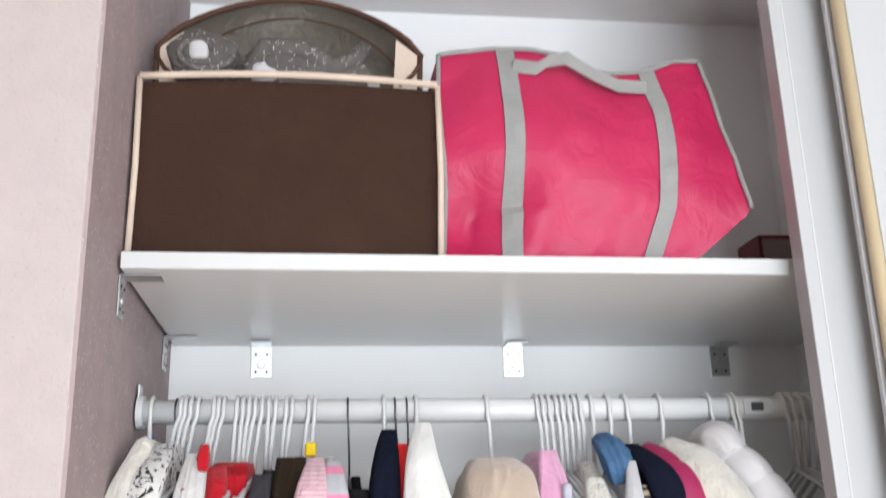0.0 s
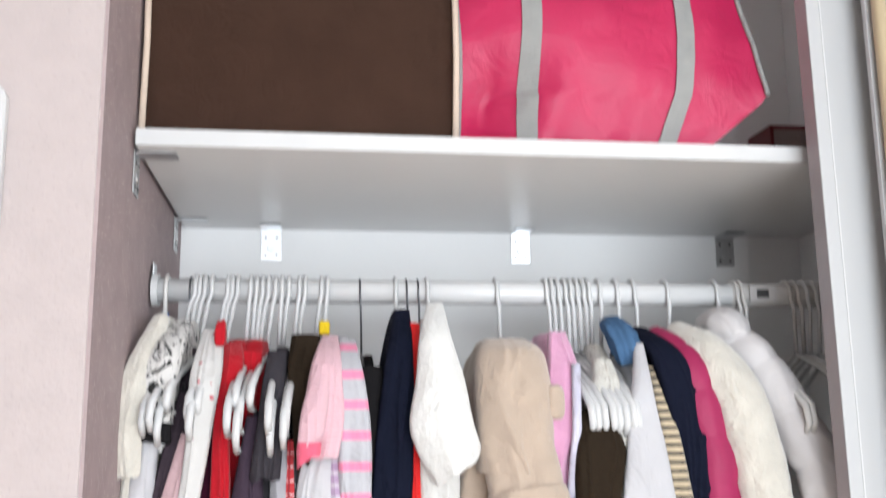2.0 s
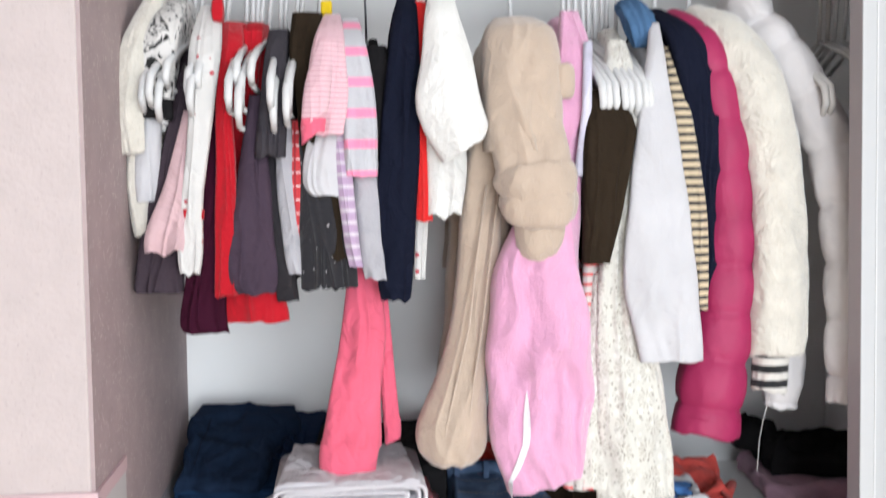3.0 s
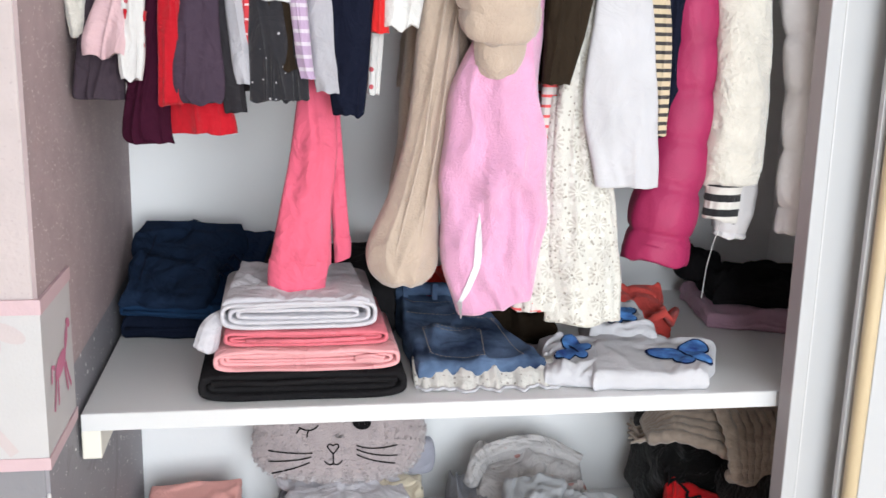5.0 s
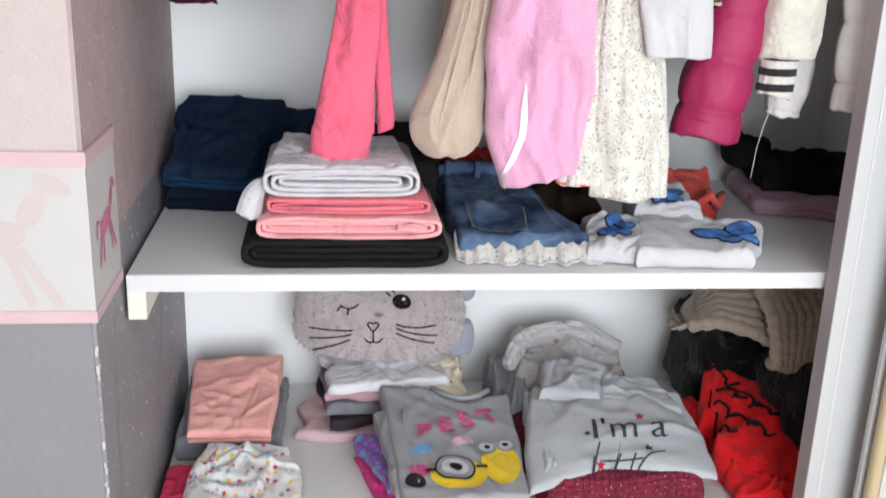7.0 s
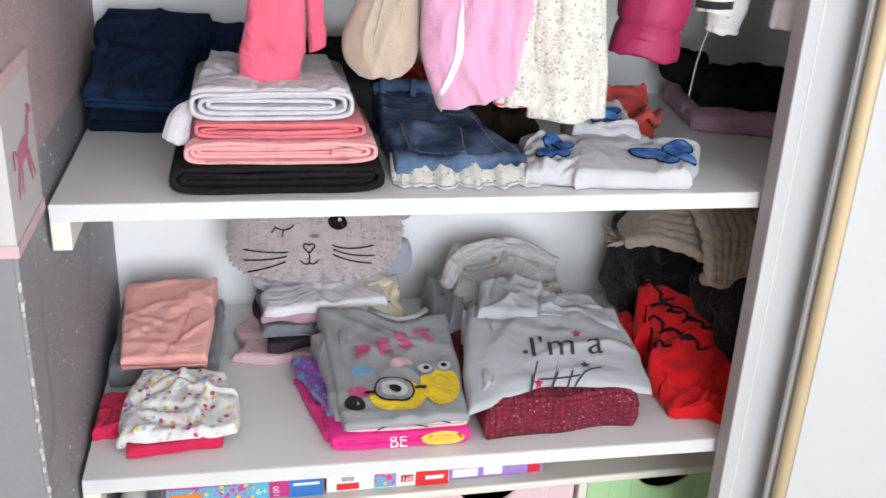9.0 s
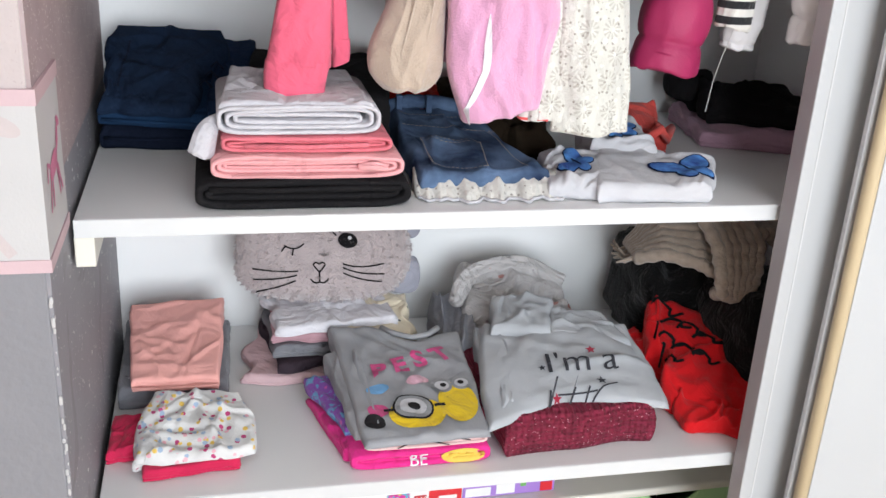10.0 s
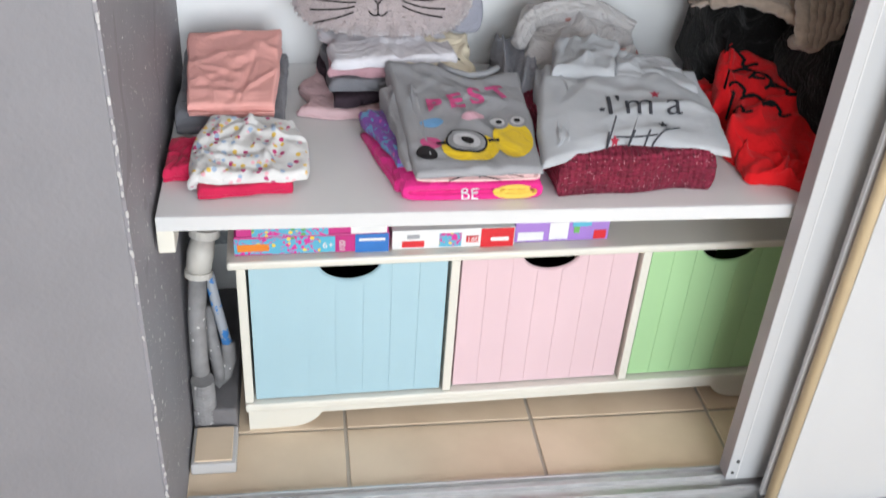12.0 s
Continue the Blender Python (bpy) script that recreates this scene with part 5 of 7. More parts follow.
for xs, sg in ((0.012, 1), (0.380, -1)):
    part("corner_flap", loft([[(xs, 0.118, zt + 0.082), (xs + sg * 0.034, 0.122, zt + 0.112), (xs + sg * 0.04, 0.12, zt), (xs + sg * 0.004, 0.116, zt)],
                              [(xs, 0.121, zt + 0.082), (xs + sg * 0.034, 0.125, zt + 0.112), (xs + sg * 0.04, 0.123, zt), (xs + sg * 0.004, 0.119, zt)]]), cream_piping, lid, "cream corner flap")
    part("flap_binding", tube([(xs, 0.117, zt + 0.084), (xs + sg * 0.002, 0.114, zt)], 0.004, 8), brown_cloth, lid, "", True)
    part("flap_strap", tube([(xs, 0.113, zt + 0.07), (xs + sg * 0.012, 0.111, zt + 0.05), (xs + sg * 0.03, 0.112, zt + 0.035)], 0.003, 6), brown_cloth, lid, "", True)
# rolled knits peeping out of the box
k = thing("rolled_scarf", "rolled grey knitted scarf with glitter in the box", "scarf")
spiral = [(0.083 + (0.012 + 0.0046 * a) * math.cos(a * 0.9), 0.07, zt + 0.042 + (0.009 + 0.0034 * a) * math.sin(a * 0.9)) for a in [0.35 * i for i in range(20)]]
rings = []
for yy in (0.042, 0.05, 0.10, 0.13):
    s = 0.9 if yy in (0.042, 0.13) else 1.0
    rings.append([(0.083 + 0.046 * s * math.cos(a) * (1 + 0.06 * math.sin(5 * a)), yy, zt + 0.042 + 0.034 * s * math.sin(a) * (1 + 0.06 * math.sin(4 * a))) for a in (2 * math.pi * i / 28 for i in range(28))])
part("roll", loft(rings), glitter, k, "", True)
part("spiral_edge", tube([(x, 0.0405, z) for x, y, z in spiral], 0.005, 8), glitter, k, "", True)
part("white_core", pad_bm(0.080, 0.043, zt + 0.03, 0.026, 0.014, 0.026, 0, 0.003, 3, 2.5), gauze, k, "white cloth core", True)
k = thing("glitter_sweater", "grey glitter knitted sweater heaped in the box", "sweater")
part("body", pad_bm(0.215, 0.10, zt - 0.02, 0.19, 0.10, 0.082, 4, 0.016, 6, 3), glitter, k, "", True)
part("sleeve", tube([(0.14, 0.07, zt + 0.025), (0.165, 0.06, zt + 0.058), (0.215, 0.06, zt + 0.056), (0.255, 0.065, zt + 0.032), (0.285, 0.07, zt + 0.05), (0.30, 0.08, zt + 0.075)], [0.014, 0.016, 0.016, 0.015, 0.013, 0.01], 14), glitter, k, "", True)
k = thing("white_cloth", "crumpled white cloth at the box rim", "cloth")
part("body", pad_bm(0.170, 0.062, zt + 0.002, 0.045, 0.03, 0.026, 0, 0.008, 9, 3), gauze, k, "", True)
k = thing("paper_tag", "small white tag at the box rim", "tag")
part("tag", box(0.302, 0.318, 0.05, 0.052, zt - 0.003, zt + 0.012, 0.0005), border_white, k)

# fuchsia bag
g = thing("storage_bag", "large fuchsia fabric bag with grey straps and piping", "bag")


def bag_front(u, v):
    """The bag's front: u along, v up; sagging top edge, bulging belly, a pulled corner."""
    right = 0.731 + 0.085 * v / 0.22 if v < 0.22 else 0.816 - 0.027 * (v - 0.22) / 0.78
    left = 0.399 + 0.005 * v + 0.008 * math.sin(v * 5.5) * (1 - v)
    e = u ** 2.2 if v < 0.22 else u
    x = left + (0.733 - left) * u + (right - 0.733) * e
    topz = 0.318 + 0.016 * math.sin(math.pi * min(1, u * 1.9)) - 0.022 * max(0, math.sin(math.pi * (u - 0.48) / 0.42)) * (0.48 < u < 0.9) + 0.006 * u
    z = Z3 + 0.002 + topz * v
    y = 0.055 - 0.05 * math.sin(math.pi * v) * (0.35 + 0.65 * math.sin(math.pi * u)) + 0.05 * v
    y += 0.007 * fbm((u * 3.5, v * 3, 0.2), 1.6, 3)
    if v < 0.5:
        y += 0.14 * max(0, 1 - abs(u - 0.10) / 0.22) * math.sin(v * 2 * math.pi) * (0.5 - v)
    pull = max(0, 1 - abs(v - 0.24) / 0.3) * max(0, (u - 0.7) / 0.3) ** 1.3
    return Vector((x, y - 0.015 * pull, z))


nu, nv = 40, 30
fr = [[bag_front(i / nu, j / nv) for i in range(nu + 1)] for j in range(nv + 1)]
bk = [[Vector((0.405 + 0.33 * i / nu, 0.36 - 0.05 * j / nv, Z3 + 0.002 + (0.26 + 0.012 * math.sin(4 * i / nu)) * j / nv)) for i in range(nu + 1)] for j in range(nv + 1)]
bm = loft(fr, loop=False)
body_front = part("front", bm, fuchsia, g, "", True)
loft_rows = [[fr[j][0].lerp(bk[j][0], t) + Vector((0.012 * math.sin(math.pi * t) * math.sin(j * 0.6), 0, 0)) for t in (0, 0.2, 0.4, 0.6, 0.8, 1)] for j in range(nv + 1)]
part("side", loft(loft_rows, loop=False), fuchsia, g, "", True)
loft_rows = [[fr[j][nu].lerp(bk[j][nu], t) for t in (0, 0.25, 0.5, 0.75, 1)] for j in range(nv + 1)]
part("side", loft(loft_rows, loop=False), fuchsia, g, "", True)
loft_rows = [[fr[nv][i].lerp(bk[nv][i], t) + Vector((0, 0, 0.012 * math.sin(math.pi * t))) for t in (0, 0.25, 0.5, 0.75, 1)] for i in range(nu + 1)]
part("top", loft(loft_rows, loop=False), fuchsia, g, "", True)
part("back", loft(bk, loop=False), fuchsia, g, "", True)
out = Vector((0, -0.003, 0))
part("top_piping", tube([p + out for p in fr[nv]], 0.0036, 8), grey_webbing, g, "grey piping", True)
part("side_piping", tube([fr[j][0] + out for j in range(nv + 1)], 0.0034, 8), grey_webbing, g, "grey piping", True)
part("side_piping", tube([fr[j][nu] + out for j in range(7, nv + 1)], 0.0034, 8), grey_webbing, g, "grey piping", True)


def u_at(x, v):
    lo, hi = 0.0, 1.0
    for _ in range(24):
        mid = (lo + hi) / 2
        if bag_front(mid, v).x < x:
            lo = mid
        else:
            hi = mid
    return lo


def strap(path, width, name):
    """Webbing sewn down the bag, following x at even heights from foot to rim."""
    rows = []
    for j in range(nv + 1):
        v = j / nv
        f = v * (len(path) - 1)
        k_ = min(int(f), len(path) - 2)
        x = path[k_] + (path[k_ + 1] - path[k_]) * (f - k_)
        a, c, b = (bag_front(u_at(x + d, v), v) for d in (-width / 2, 0, width / 2))
        rows.append([a + Vector((0, -0.001, 0)), a + Vector((0, -0.0035, 0)), c + Vector((0, -0.004, 0)), b + Vector((0, -0.0035, 0)), b + Vector((0, -0.001, 0))])
    return part(name, loft(rows, loop=False), grey_webbing, g, "grey webbing strap", False)


strap((0.490, 0.494, 0.498, 0.500, 0.501), 0.026, "strap")
strap((0.676, 0.700, 0.708, 0.711, 0.708), 0.025, "strap")
ha = [bag_front(u_at(x, v), v) for x, v in ((0.508, 0.885), (0.54, 0.865), (0.556, 0.90), (0.58, 0.92), (0.615, 0.895), (0.655, 0.88), (0.70, 0.885))]
ha = [p + Vector((0, d, 0)) for p, d in zip(ha, (-0.005, -0.010, -0.020, -0.026, -0.022, -0.014, -0.006))]
rows = []
for i, p in enumerate(ha):
    tw = (0.2, 0.6, 0.9, 0.5, 0.2, 0.15, 0.1)[i]
    d = Vector((0.25 * tw, -tw * 0.4, 1 - 0.3 * tw)).normalized() * 0.0095
    rows.append([p - d, p - d + Vector((0, -0.002, 0)), p + d + Vector((0, -0.002, 0)), p + d])
part("handle", loft(rows), grey_webbing, g, "grey webbing handle")

k = thing("card_box", "small dark red rimmed card box on the shelf", "box")
part("rim", loft([[(0.927, 0.26, Z3 - 0.004), (0.927, 0.26, Z3 + 0.11), (1.03, 0.26, Z3 + 0.11), (1.03, 0.26, Z3 - 0.004)], [(0.927, 0.34, Z3 - 0.004), (0.927, 0.34, Z3 + 0.11), (1.03, 0.34, Z3 + 0.11), (1.03, 0.34, Z3 - 0.004)]]), dark_red, k)
part("face", box(0.932, 1.025, 0.257, 0.2595, Z3 + 0.002, Z3 + 0.103, 0.0005), cloth((0.3, 0.24, 0.22)), k, "greyish face")

# ---- middle shelf ----
jean1, jean2, jean3 = cloth((0.010, 0.020, 0.044), "denim"), cloth((0.013, 0.036, 0.085), "denim"), cloth((0.008, 0.012, 0.026), "denim")
denim = mat("worn_denim", (0.15, 0.23, 0.37), 0.9, scale=15, color2=(0.008, 0.018, 0.05), bump=0.5, bump_scale=700, soft_bump=0.4, spec=0.2)
lace_trim = pattern("lace_trim", (0.60, 0.575, 0.53), (dotted(120, 0.22, 0.6), (0.30, 0.275, 0.25)), bump=0.9, bump_scale=300)
GS = "clothes on the middle shelf"


def folded(name, label, category, group=GS):
    return thing(name, label, category, group)


def cloth_sheet(name, parent, material, *a, label="", **k):
    return part(name, sheet_bm(*a, **k), material, parent, label, True)


k = folded("folded_jeans", "dark navy folded jeans at the bottom of the pile", "jeans")
cloth_sheet("body", k, jean3, [(0.010, 0.262), (0.150, 0.250), (0.165, 0.43), (0.012, 0.43)], (Z2 + 0.034, Z2 + 0.030, Z2 + 0.05, Z2 + 0.05), Z2 + 0.0006, 0.004, 3, 10, layers=1, rim=0.014)
part("hem", tube([(0.016, 0.258, Z2 + 0.017), (0.06, 0.252, Z2 + 0.016), (0.11, 0.249, Z2 + 0.017), (0.148, 0.247, Z2 + 0.015)], 0.0026, 8), jean3, k, "", True)
k = folded("folded_jeans", "blue folded jeans in the middle of the pile", "jeans")
cloth_sheet("body", k, jean2, [(0.010, 0.256), (0.152, 0.232), (0.185, 0.42), (0.012, 0.43)], (Z2 + 0.052, Z2 + 0.052, Z2 + 0.09, Z2 + 0.09), (Z2 + 0.036, Z2 + 0.032, Z2 + 0.051, Z2 + 0.051), 0.003, 4, 8, layers=1)
part("hem", tube([(0.016, 0.252, Z2 + 0.044), (0.06, 0.243, Z2 + 0.043), (0.11, 0.236, Z2 + 0.042), (0.148, 0.230, Z2 + 0.042)], 0.0024, 8), jean2, k, "", True)
k = folded("folded_jeans", "navy folded jeans on top, slumped against the wall", "jeans")
cloth_sheet("body", k, jean1, [(0.012, 0.236), (0.128, 0.226), (0.176, 0.40), (0.026, 0.42)], (Z2 + 0.068, Z2 + 0.064, Z2 + 0.136, Z2 + 0.142), (Z2 + 0.053, Z2 + 0.053, Z2 + 0.092, Z2 + 0.092), 0.005, 5, 16, layers=2, rim=0.010, bow=0.022)
jt = k.children[0]
onto(jt, (0.08, 0.32, Z2 + 0.12), (1, 0, 0), (0, 0.93, 0.36), stroke([(-0.044, -0.06), (-0.038, 0.0), (-0.032, 0.05)], 0.0012), "seam", jean3, 0.0012)
k = folded("folded_jeans", "dark blue folded jeans beside the pile", "jeans")
side_jean = cloth((0.010, 0.022, 0.055), "denim")
cloth_sheet("body", k, side_jean, [(0.150, 0.235), (0.185, 0.232), (0.222, 0.43), (0.165, 0.44)], (Z2 + 0.070, Z2 + 0.066, Z2 + 0.118, Z2 + 0.118), Z2 + 0.0006, 0.004, 7, 8, layers=3)
for i in range(3):
    part("button_loop", tube([(0.140 + 0.008 * i, 0.262 + 0.02 * i, Z2 + 0.088 + 0.008 * i), (0.147 + 0.008 * i, 0.256 + 0.02 * i, Z2 + 0.096 + 0.008 * i), (0.156 + 0.008 * i, 0.262 + 0.02 * i, Z2 + 0.085 + 0.008 * i)], 0.0016, 6), jean3, k)
k = folded("folded_sweater", "black folded sweater behind the front pile", "sweater")
cloth_sheet("body", k, black, [(0.195, 0.20), (0.385, 0.20), (0.42, 0.42), (0.21, 0.42)], (Z2 + 0.095, Z2 + 0.088, Z2 + 0.10, Z2 + 0.11), Z2 + 0.0006, 0.006, 8, 14, layers=3, rim=0.014)

white_soft = cloth((0.60, 0.58, 0.61))
pink_soft, salmon = cloth((0.80, 0.38, 0.39)), cloth((0.74, 0.18, 0.22))
z = Z2
k = folded("folded_leggings", "black folded leggings under a pile", "leggings")
part("folds", loops_bm(0.134, 0.381, 0.016, 0.19, z + 0.0006, 0.034, 0.0085, 2, 1.0, 0.005), black, k, "", True)
part("waistband", tube([(0.15, 0.0145, z + 0.026), (0.22, 0.012, z + 0.0245), (0.30, 0.013, z + 0.026), (0.368, 0.015, z + 0.024)], 0.0032, 8), black, k, "", True)
k = folded("folded_trousers", "pale pink folded trousers in a pile", "trousers")
part("folds", loops_bm(0.152, 0.372, 0.018, 0.18, z + 0.036, 0.027, 0.0052, 3, 2.0, 0.007), pink_soft, k, "", True)
part("inner_hem", limb_bm([(0.318, 0.024, z + 0.0485, 0.004), (0.335, 0.021, z + 0.050, 0.0058), (0.352, 0.022, z + 0.0475, 0.0045)], 1.4, 4, 0.12, 9, crumple=0.15), pink_soft, k, "", True)
part("seam", tube([(0.175, 0.0155, z + 0.0415), (0.25, 0.0150, z + 0.040), (0.34, 0.0155, z + 0.0405)], 0.0010, 6), pink_soft, k, "", True)
k = folded("folded_trousers", "salmon pink folded trousers in a pile", "trousers")
part("folds", loops_bm(0.164, 0.358, 0.026, 0.18, z + 0.0645, 0.018, 0.0046, 2, 3.0, 0.006), salmon, k, "", True)
part("waistband", tube([(0.19, 0.024, z + 0.0735), (0.26, 0.022, z + 0.0725), (0.33, 0.024, z + 0.074)], 0.0026, 8), salmon, k, "", True)
k = folded("folded_shirt", "pale lilac grey folded shirt on top of a pile", "shirt")
part("folds", loops_bm(0.160, 0.345, 0.030, 0.19, z + 0.084, 0.034, 0.0048, 3, 4.4, 0.006, 0.003), white_soft, k, "", True)
part("top_layer", sheet_bm([(0.163, 0.036), (0.338, 0.034), (0.325, 0.19), (0.178, 0.19)], (z + 0.122, z + 0.119, z + 0.126, z + 0.128), z + 0.112, 0.004, 21, 16, layers=1, rim=0.006, wide=0.035), white_soft, k, "", True)
part("hanging_corner", limb_bm([(0.164, 0.06, z + 0.098, 0.006), (0.150, 0.045, z + 0.085, 0.012), (0.141, 0.04, z + 0.058, 0.014)], 0.7, 4, 0.08, 3, crumple=0.05), white_soft, k, "", True)

k = folded("denim_shorts", "worn blue denim shorts with a lace hem", "shorts")
ds = cloth_sheet("body", k, denim, [(0.398, 0.044), (0.565, 0.052), (0.505, 0.262), (0.392, 0.272)], (Z2 + 0.030, Z2 + 0.026, Z2 + 0.058, Z2 + 0.060), Z2 + 0.0006, 0.005, 23, 14, layers=2, rim=0.009, bow=0.01)
U, V = (0.99, -0.05, 0), (0.05, 0.985, 0.13)
onto(ds, (0.452, 0.105, Z2 + 0.05), U, V, [[(-0.040, 0.042), (-0.036, -0.046), (0.036, -0.052), (0.042, 0.036)]], "pocket", denim, 0.0025, "stitched back pocket")
stitch = cloth((0.42, 0.36, 0.30), "thread")


def dashes(pts, w=0.0007):
    """A row of stitches along a line."""
    out_ = []
    for (ax, ay), (bx, by) in zip(pts, pts[1:]):
        m = max(2, int(math.hypot(bx - ax, by - ay) / 0.0055))
        for i in range(m):
            p, q = i / m, (i + 0.62) / m
            out_ += stroke([(ax + (bx - ax) * p, ay + (by - ay) * p), (ax + (bx - ax) * q, ay + (by - ay) * q)], w)
    return out_


onto(ds, (0.452, 0.105, Z2 + 0.05), U, V, dashes([(-0.038, 0.040), (-0.034, -0.044), (0.034, -0.050), (0.040, 0.034), (-0.038, 0.040)]) + dashes([(-0.037, 0.032), (0.039, 0.026)]), "stitching", stitch, 0.0034)
onto(ds, (0.452, 0.105, Z2 + 0.05), U, V, dashes([(-0.055, 0.125), (0.055, 0.125)]) + dashes([(-0.056, 0.085), (0.07, 0.075)]) + dashes([(0.062, 0.08), (0.075, 0.0), (0.085, -0.05)]), "stitching", stitch, 0.0016)
part("waistband", tube([(0.392, 0.258, Z2 + 0.060), (0.42, 0.262, Z2 + 0.067), (0.46, 0.260, Z2 + 0.067), (0.503, 0.250, Z2 + 0.060)], 0.010, 12), denim, k, "", True)
for lx in (0.405, 0.447, 0.49):
    part("belt_loop", box(lx - 0.004, lx + 0.004, 0.242, 0.250, Z2 + 0.050, Z2 + 0.080, 0.001), denim, k)
pts = [(0.394 + 0.0018 * i, 0.046 + 0.012 * noise.noise(Vector((i * 0.10, 1, 2))) + 0.0025 * math.sin(i * 0.75) + 0.0006 * max(0, i - 95) + 0.0009 * max(0, 14 - i)) for i in range(118)]
rows = []
for x, y in pts:
    lift = 0.010 * max(0.0, noise.noise(Vector((x * 34, 3, 1))))
    rows.append([(x, y + 0.022, Z2 + 0.029), (x, y + 0.010, Z2 + 0.024 + lift), (x, y - 0.008, Z2 + 0.012 + lift), (x, y - 0.020, Z2 + 0.0025 + 0.6 * lift), (x, y - 0.020, Z2 + 0.001 + 0.5 * lift), (x, y + 0.02, Z2 + 0.001)])
part("lace_hem", loft(rows), lace_trim, k, "frilled cream lace hem", True)
part("hem_edge", tube([(x, y - 0.020, Z2 + 0.003 + 0.006 * max(0.0, noise.noise(Vector((x * 34, 3, 1))))) for x, y in pts], 0.0022, 6), gauze, k, "", True)

k = folded("butterfly_shirt", "white shirt with blue wing prints, loosely folded", "shirt")
bs = cloth_sheet("body", k, gauze, [(0.612, 0.010), (0.762, 0.004), (0.815, 0.105), (0.655, 0.165)], (Z2 + 0.026, Z2 + 0.024, Z2 + 0.030, Z2 + 0.044), Z2 + 0.0006, 0.005, 26, 14, layers=1, rim=0.010, bow=0.008)
b2 = cloth_sheet("sleeve", k, gauze, [(0.556, 0.030), (0.618, 0.020), (0.660, 0.120), (0.572, 0.130)], (Z2 + 0.022, Z2 + 0.024, Z2 + 0.040, Z2 + 0.034), Z2 + 0.0006, 0.006, 27, 10, layers=1, rim=0.010)
b3 = cloth_sheet("rear_fold", k, gauze, [(0.640, 0.120), (0.735, 0.115), (0.730, 0.205), (0.650, 0.205)], (Z2 + 0.050, Z2 + 0.046, Z2 + 0.066, Z2 + 0.060), Z2 + 0.0006, 0.008, 28, 10, layers=1, rim=0.012)
wing = mat("blue_print", (0.10, 0.30, 0.68), 0.85, scale=60, color2=(0.02, 0.06, 0.26), bump=0.2)
wing_dark = cloth((0.010, 0.014, 0.05), "ink")


def wing_shapes(s, r, grow=1.0):
    sh = []
    for cx, cy, ax, ay, rot in ((-0.016, 0.008, 0.019, 0.0120, -24), (0.016, 0.009, 0.019, 0.0120, 24), (-0.009, -0.009, 0.012, 0.0095, 38), (0.010, -0.009, 0.012, 0.0095, -38)):
        c_, s_ = math.cos(radians(r)), math.sin(radians(r))
        sh.append(disc((cx * c_ - cy * s_) * s, (cx * s_ + cy * c_) * s, ax * s * grow, ay * s * grow, 16, rot + r))
    return sh


for ob, o, s, r in ((bs, (0.752, 0.056, Z2 + 0.034), 1.35, 14), (b2, (0.608, 0.080, Z2 + 0.034), 0.95, 62), (b3, (0.690, 0.150, Z2 + 0.06), 1.0, 10)):
    onto(ob, o, (1, 0, 0), (0, 0.9, 0.43), wing_shapes(s, r, 1.14), "wing_outline", wing_dark, 0.0012)
    onto(ob, o, (1, 0, 0), (0, 0.9, 0.43), wing_shapes(s, r), "wing_print", wing, 0.0024, label="blue wing print")
    onto(ob, o, (1, 0, 0), (0, 0.9, 0.43), stroke([(-0.004 * s, 0.012 * s), (0.001, -0.012 * s)], 0.0016), "wing_print", wing_dark, 0.0036)
k = folded("olive_sweater", "dark olive crumpled sweater behind the shorts", "sweater")
cloth_sheet("body", k, olive, [(0.505, 0.235), (0.615, 0.175), (0.635, 0.41), (0.495, 0.42)], (Z2 + 0.045, Z2 + 0.038, Z2 + 0.07, Z2 + 0.075), Z2 + 0.0006, 0.010, 29, 18, layers=2, rim=0.014, bow=0.02)
k = folded("red_blouse", "bright red folded top behind the shorts", "top")
pad("body", cloth((0.60, 0.02, 0.012)), k, 0.445, 0.40, Z2 + 0.0005, 0.12, 0.1, 0.06, 0, 0.008, 30, 4)
k = folded("coral_blouse", "coral ruffled top lying crumpled", "top")
cloth_sheet("body", k, cloth((0.68, 0.085, 0.07)), [(0.700, 0.225), (0.790, 0.205), (0.800, 0.285), (0.705, 0.315)], (Z2 + 0.035, Z2 + 0.030, Z2 + 0.060, Z2 + 0.070), Z2 + 0.0006, 0.010, 31, 16, layers=2, rim=0.012, bow=0.02, nu=40, nv=40)
part("ruffle", tube([(0.755, 0.20, Z2 + 0.03), (0.775, 0.196, Z2 + 0.044), (0.79, 0.205, Z2 + 0.026), (0.80, 0.215, Z2 + 0.04), (0.79, 0.235, Z2 + 0.018)], 0.007, 8), cloth((0.68, 0.085, 0.07)), k, "", True)
k = folded("black_leggings", "black crumpled leggings over a pink top", "leggings")
cloth_sheet("body", k, black, [(0.885, 0.275), (1.055, 0.215), (1.062, 0.36), (0.90, 0.41)], (Z2 + 0.060, Z2 + 0.058, Z2 + 0.075, Z2 + 0.085), Z2 + 0.030, 0.012, 32, 18, layers=2, rim=0.014, bow=0.02)
part("end", pad_bm(0.90, 0.38, Z2 + 0.045, 0.07, 0.07, 0.045, 0, 0.014, 33, 3), black, k, "", True)
k = folded("lilac_blouse", "dusty lilac top under black leggings", "top")
cloth_sheet("body", k, cloth((0.46, 0.28, 0.36)), [(0.870, 0.255), (1.060, 0.180), (1.064, 0.36), (0.89, 0.41)], (Z2 + 0.026, Z2 + 0.030, Z2 + 0.034, Z2 + 0.034), Z2 + 0.0006, 0.006, 34, 14, layers=2, rim=0.010, bow=0.016)

# ---- lower shelf ----
GL = "clothes on the lower shelf"
peach = cloth((0.95, 0.46, 0.41), soft=0.3)
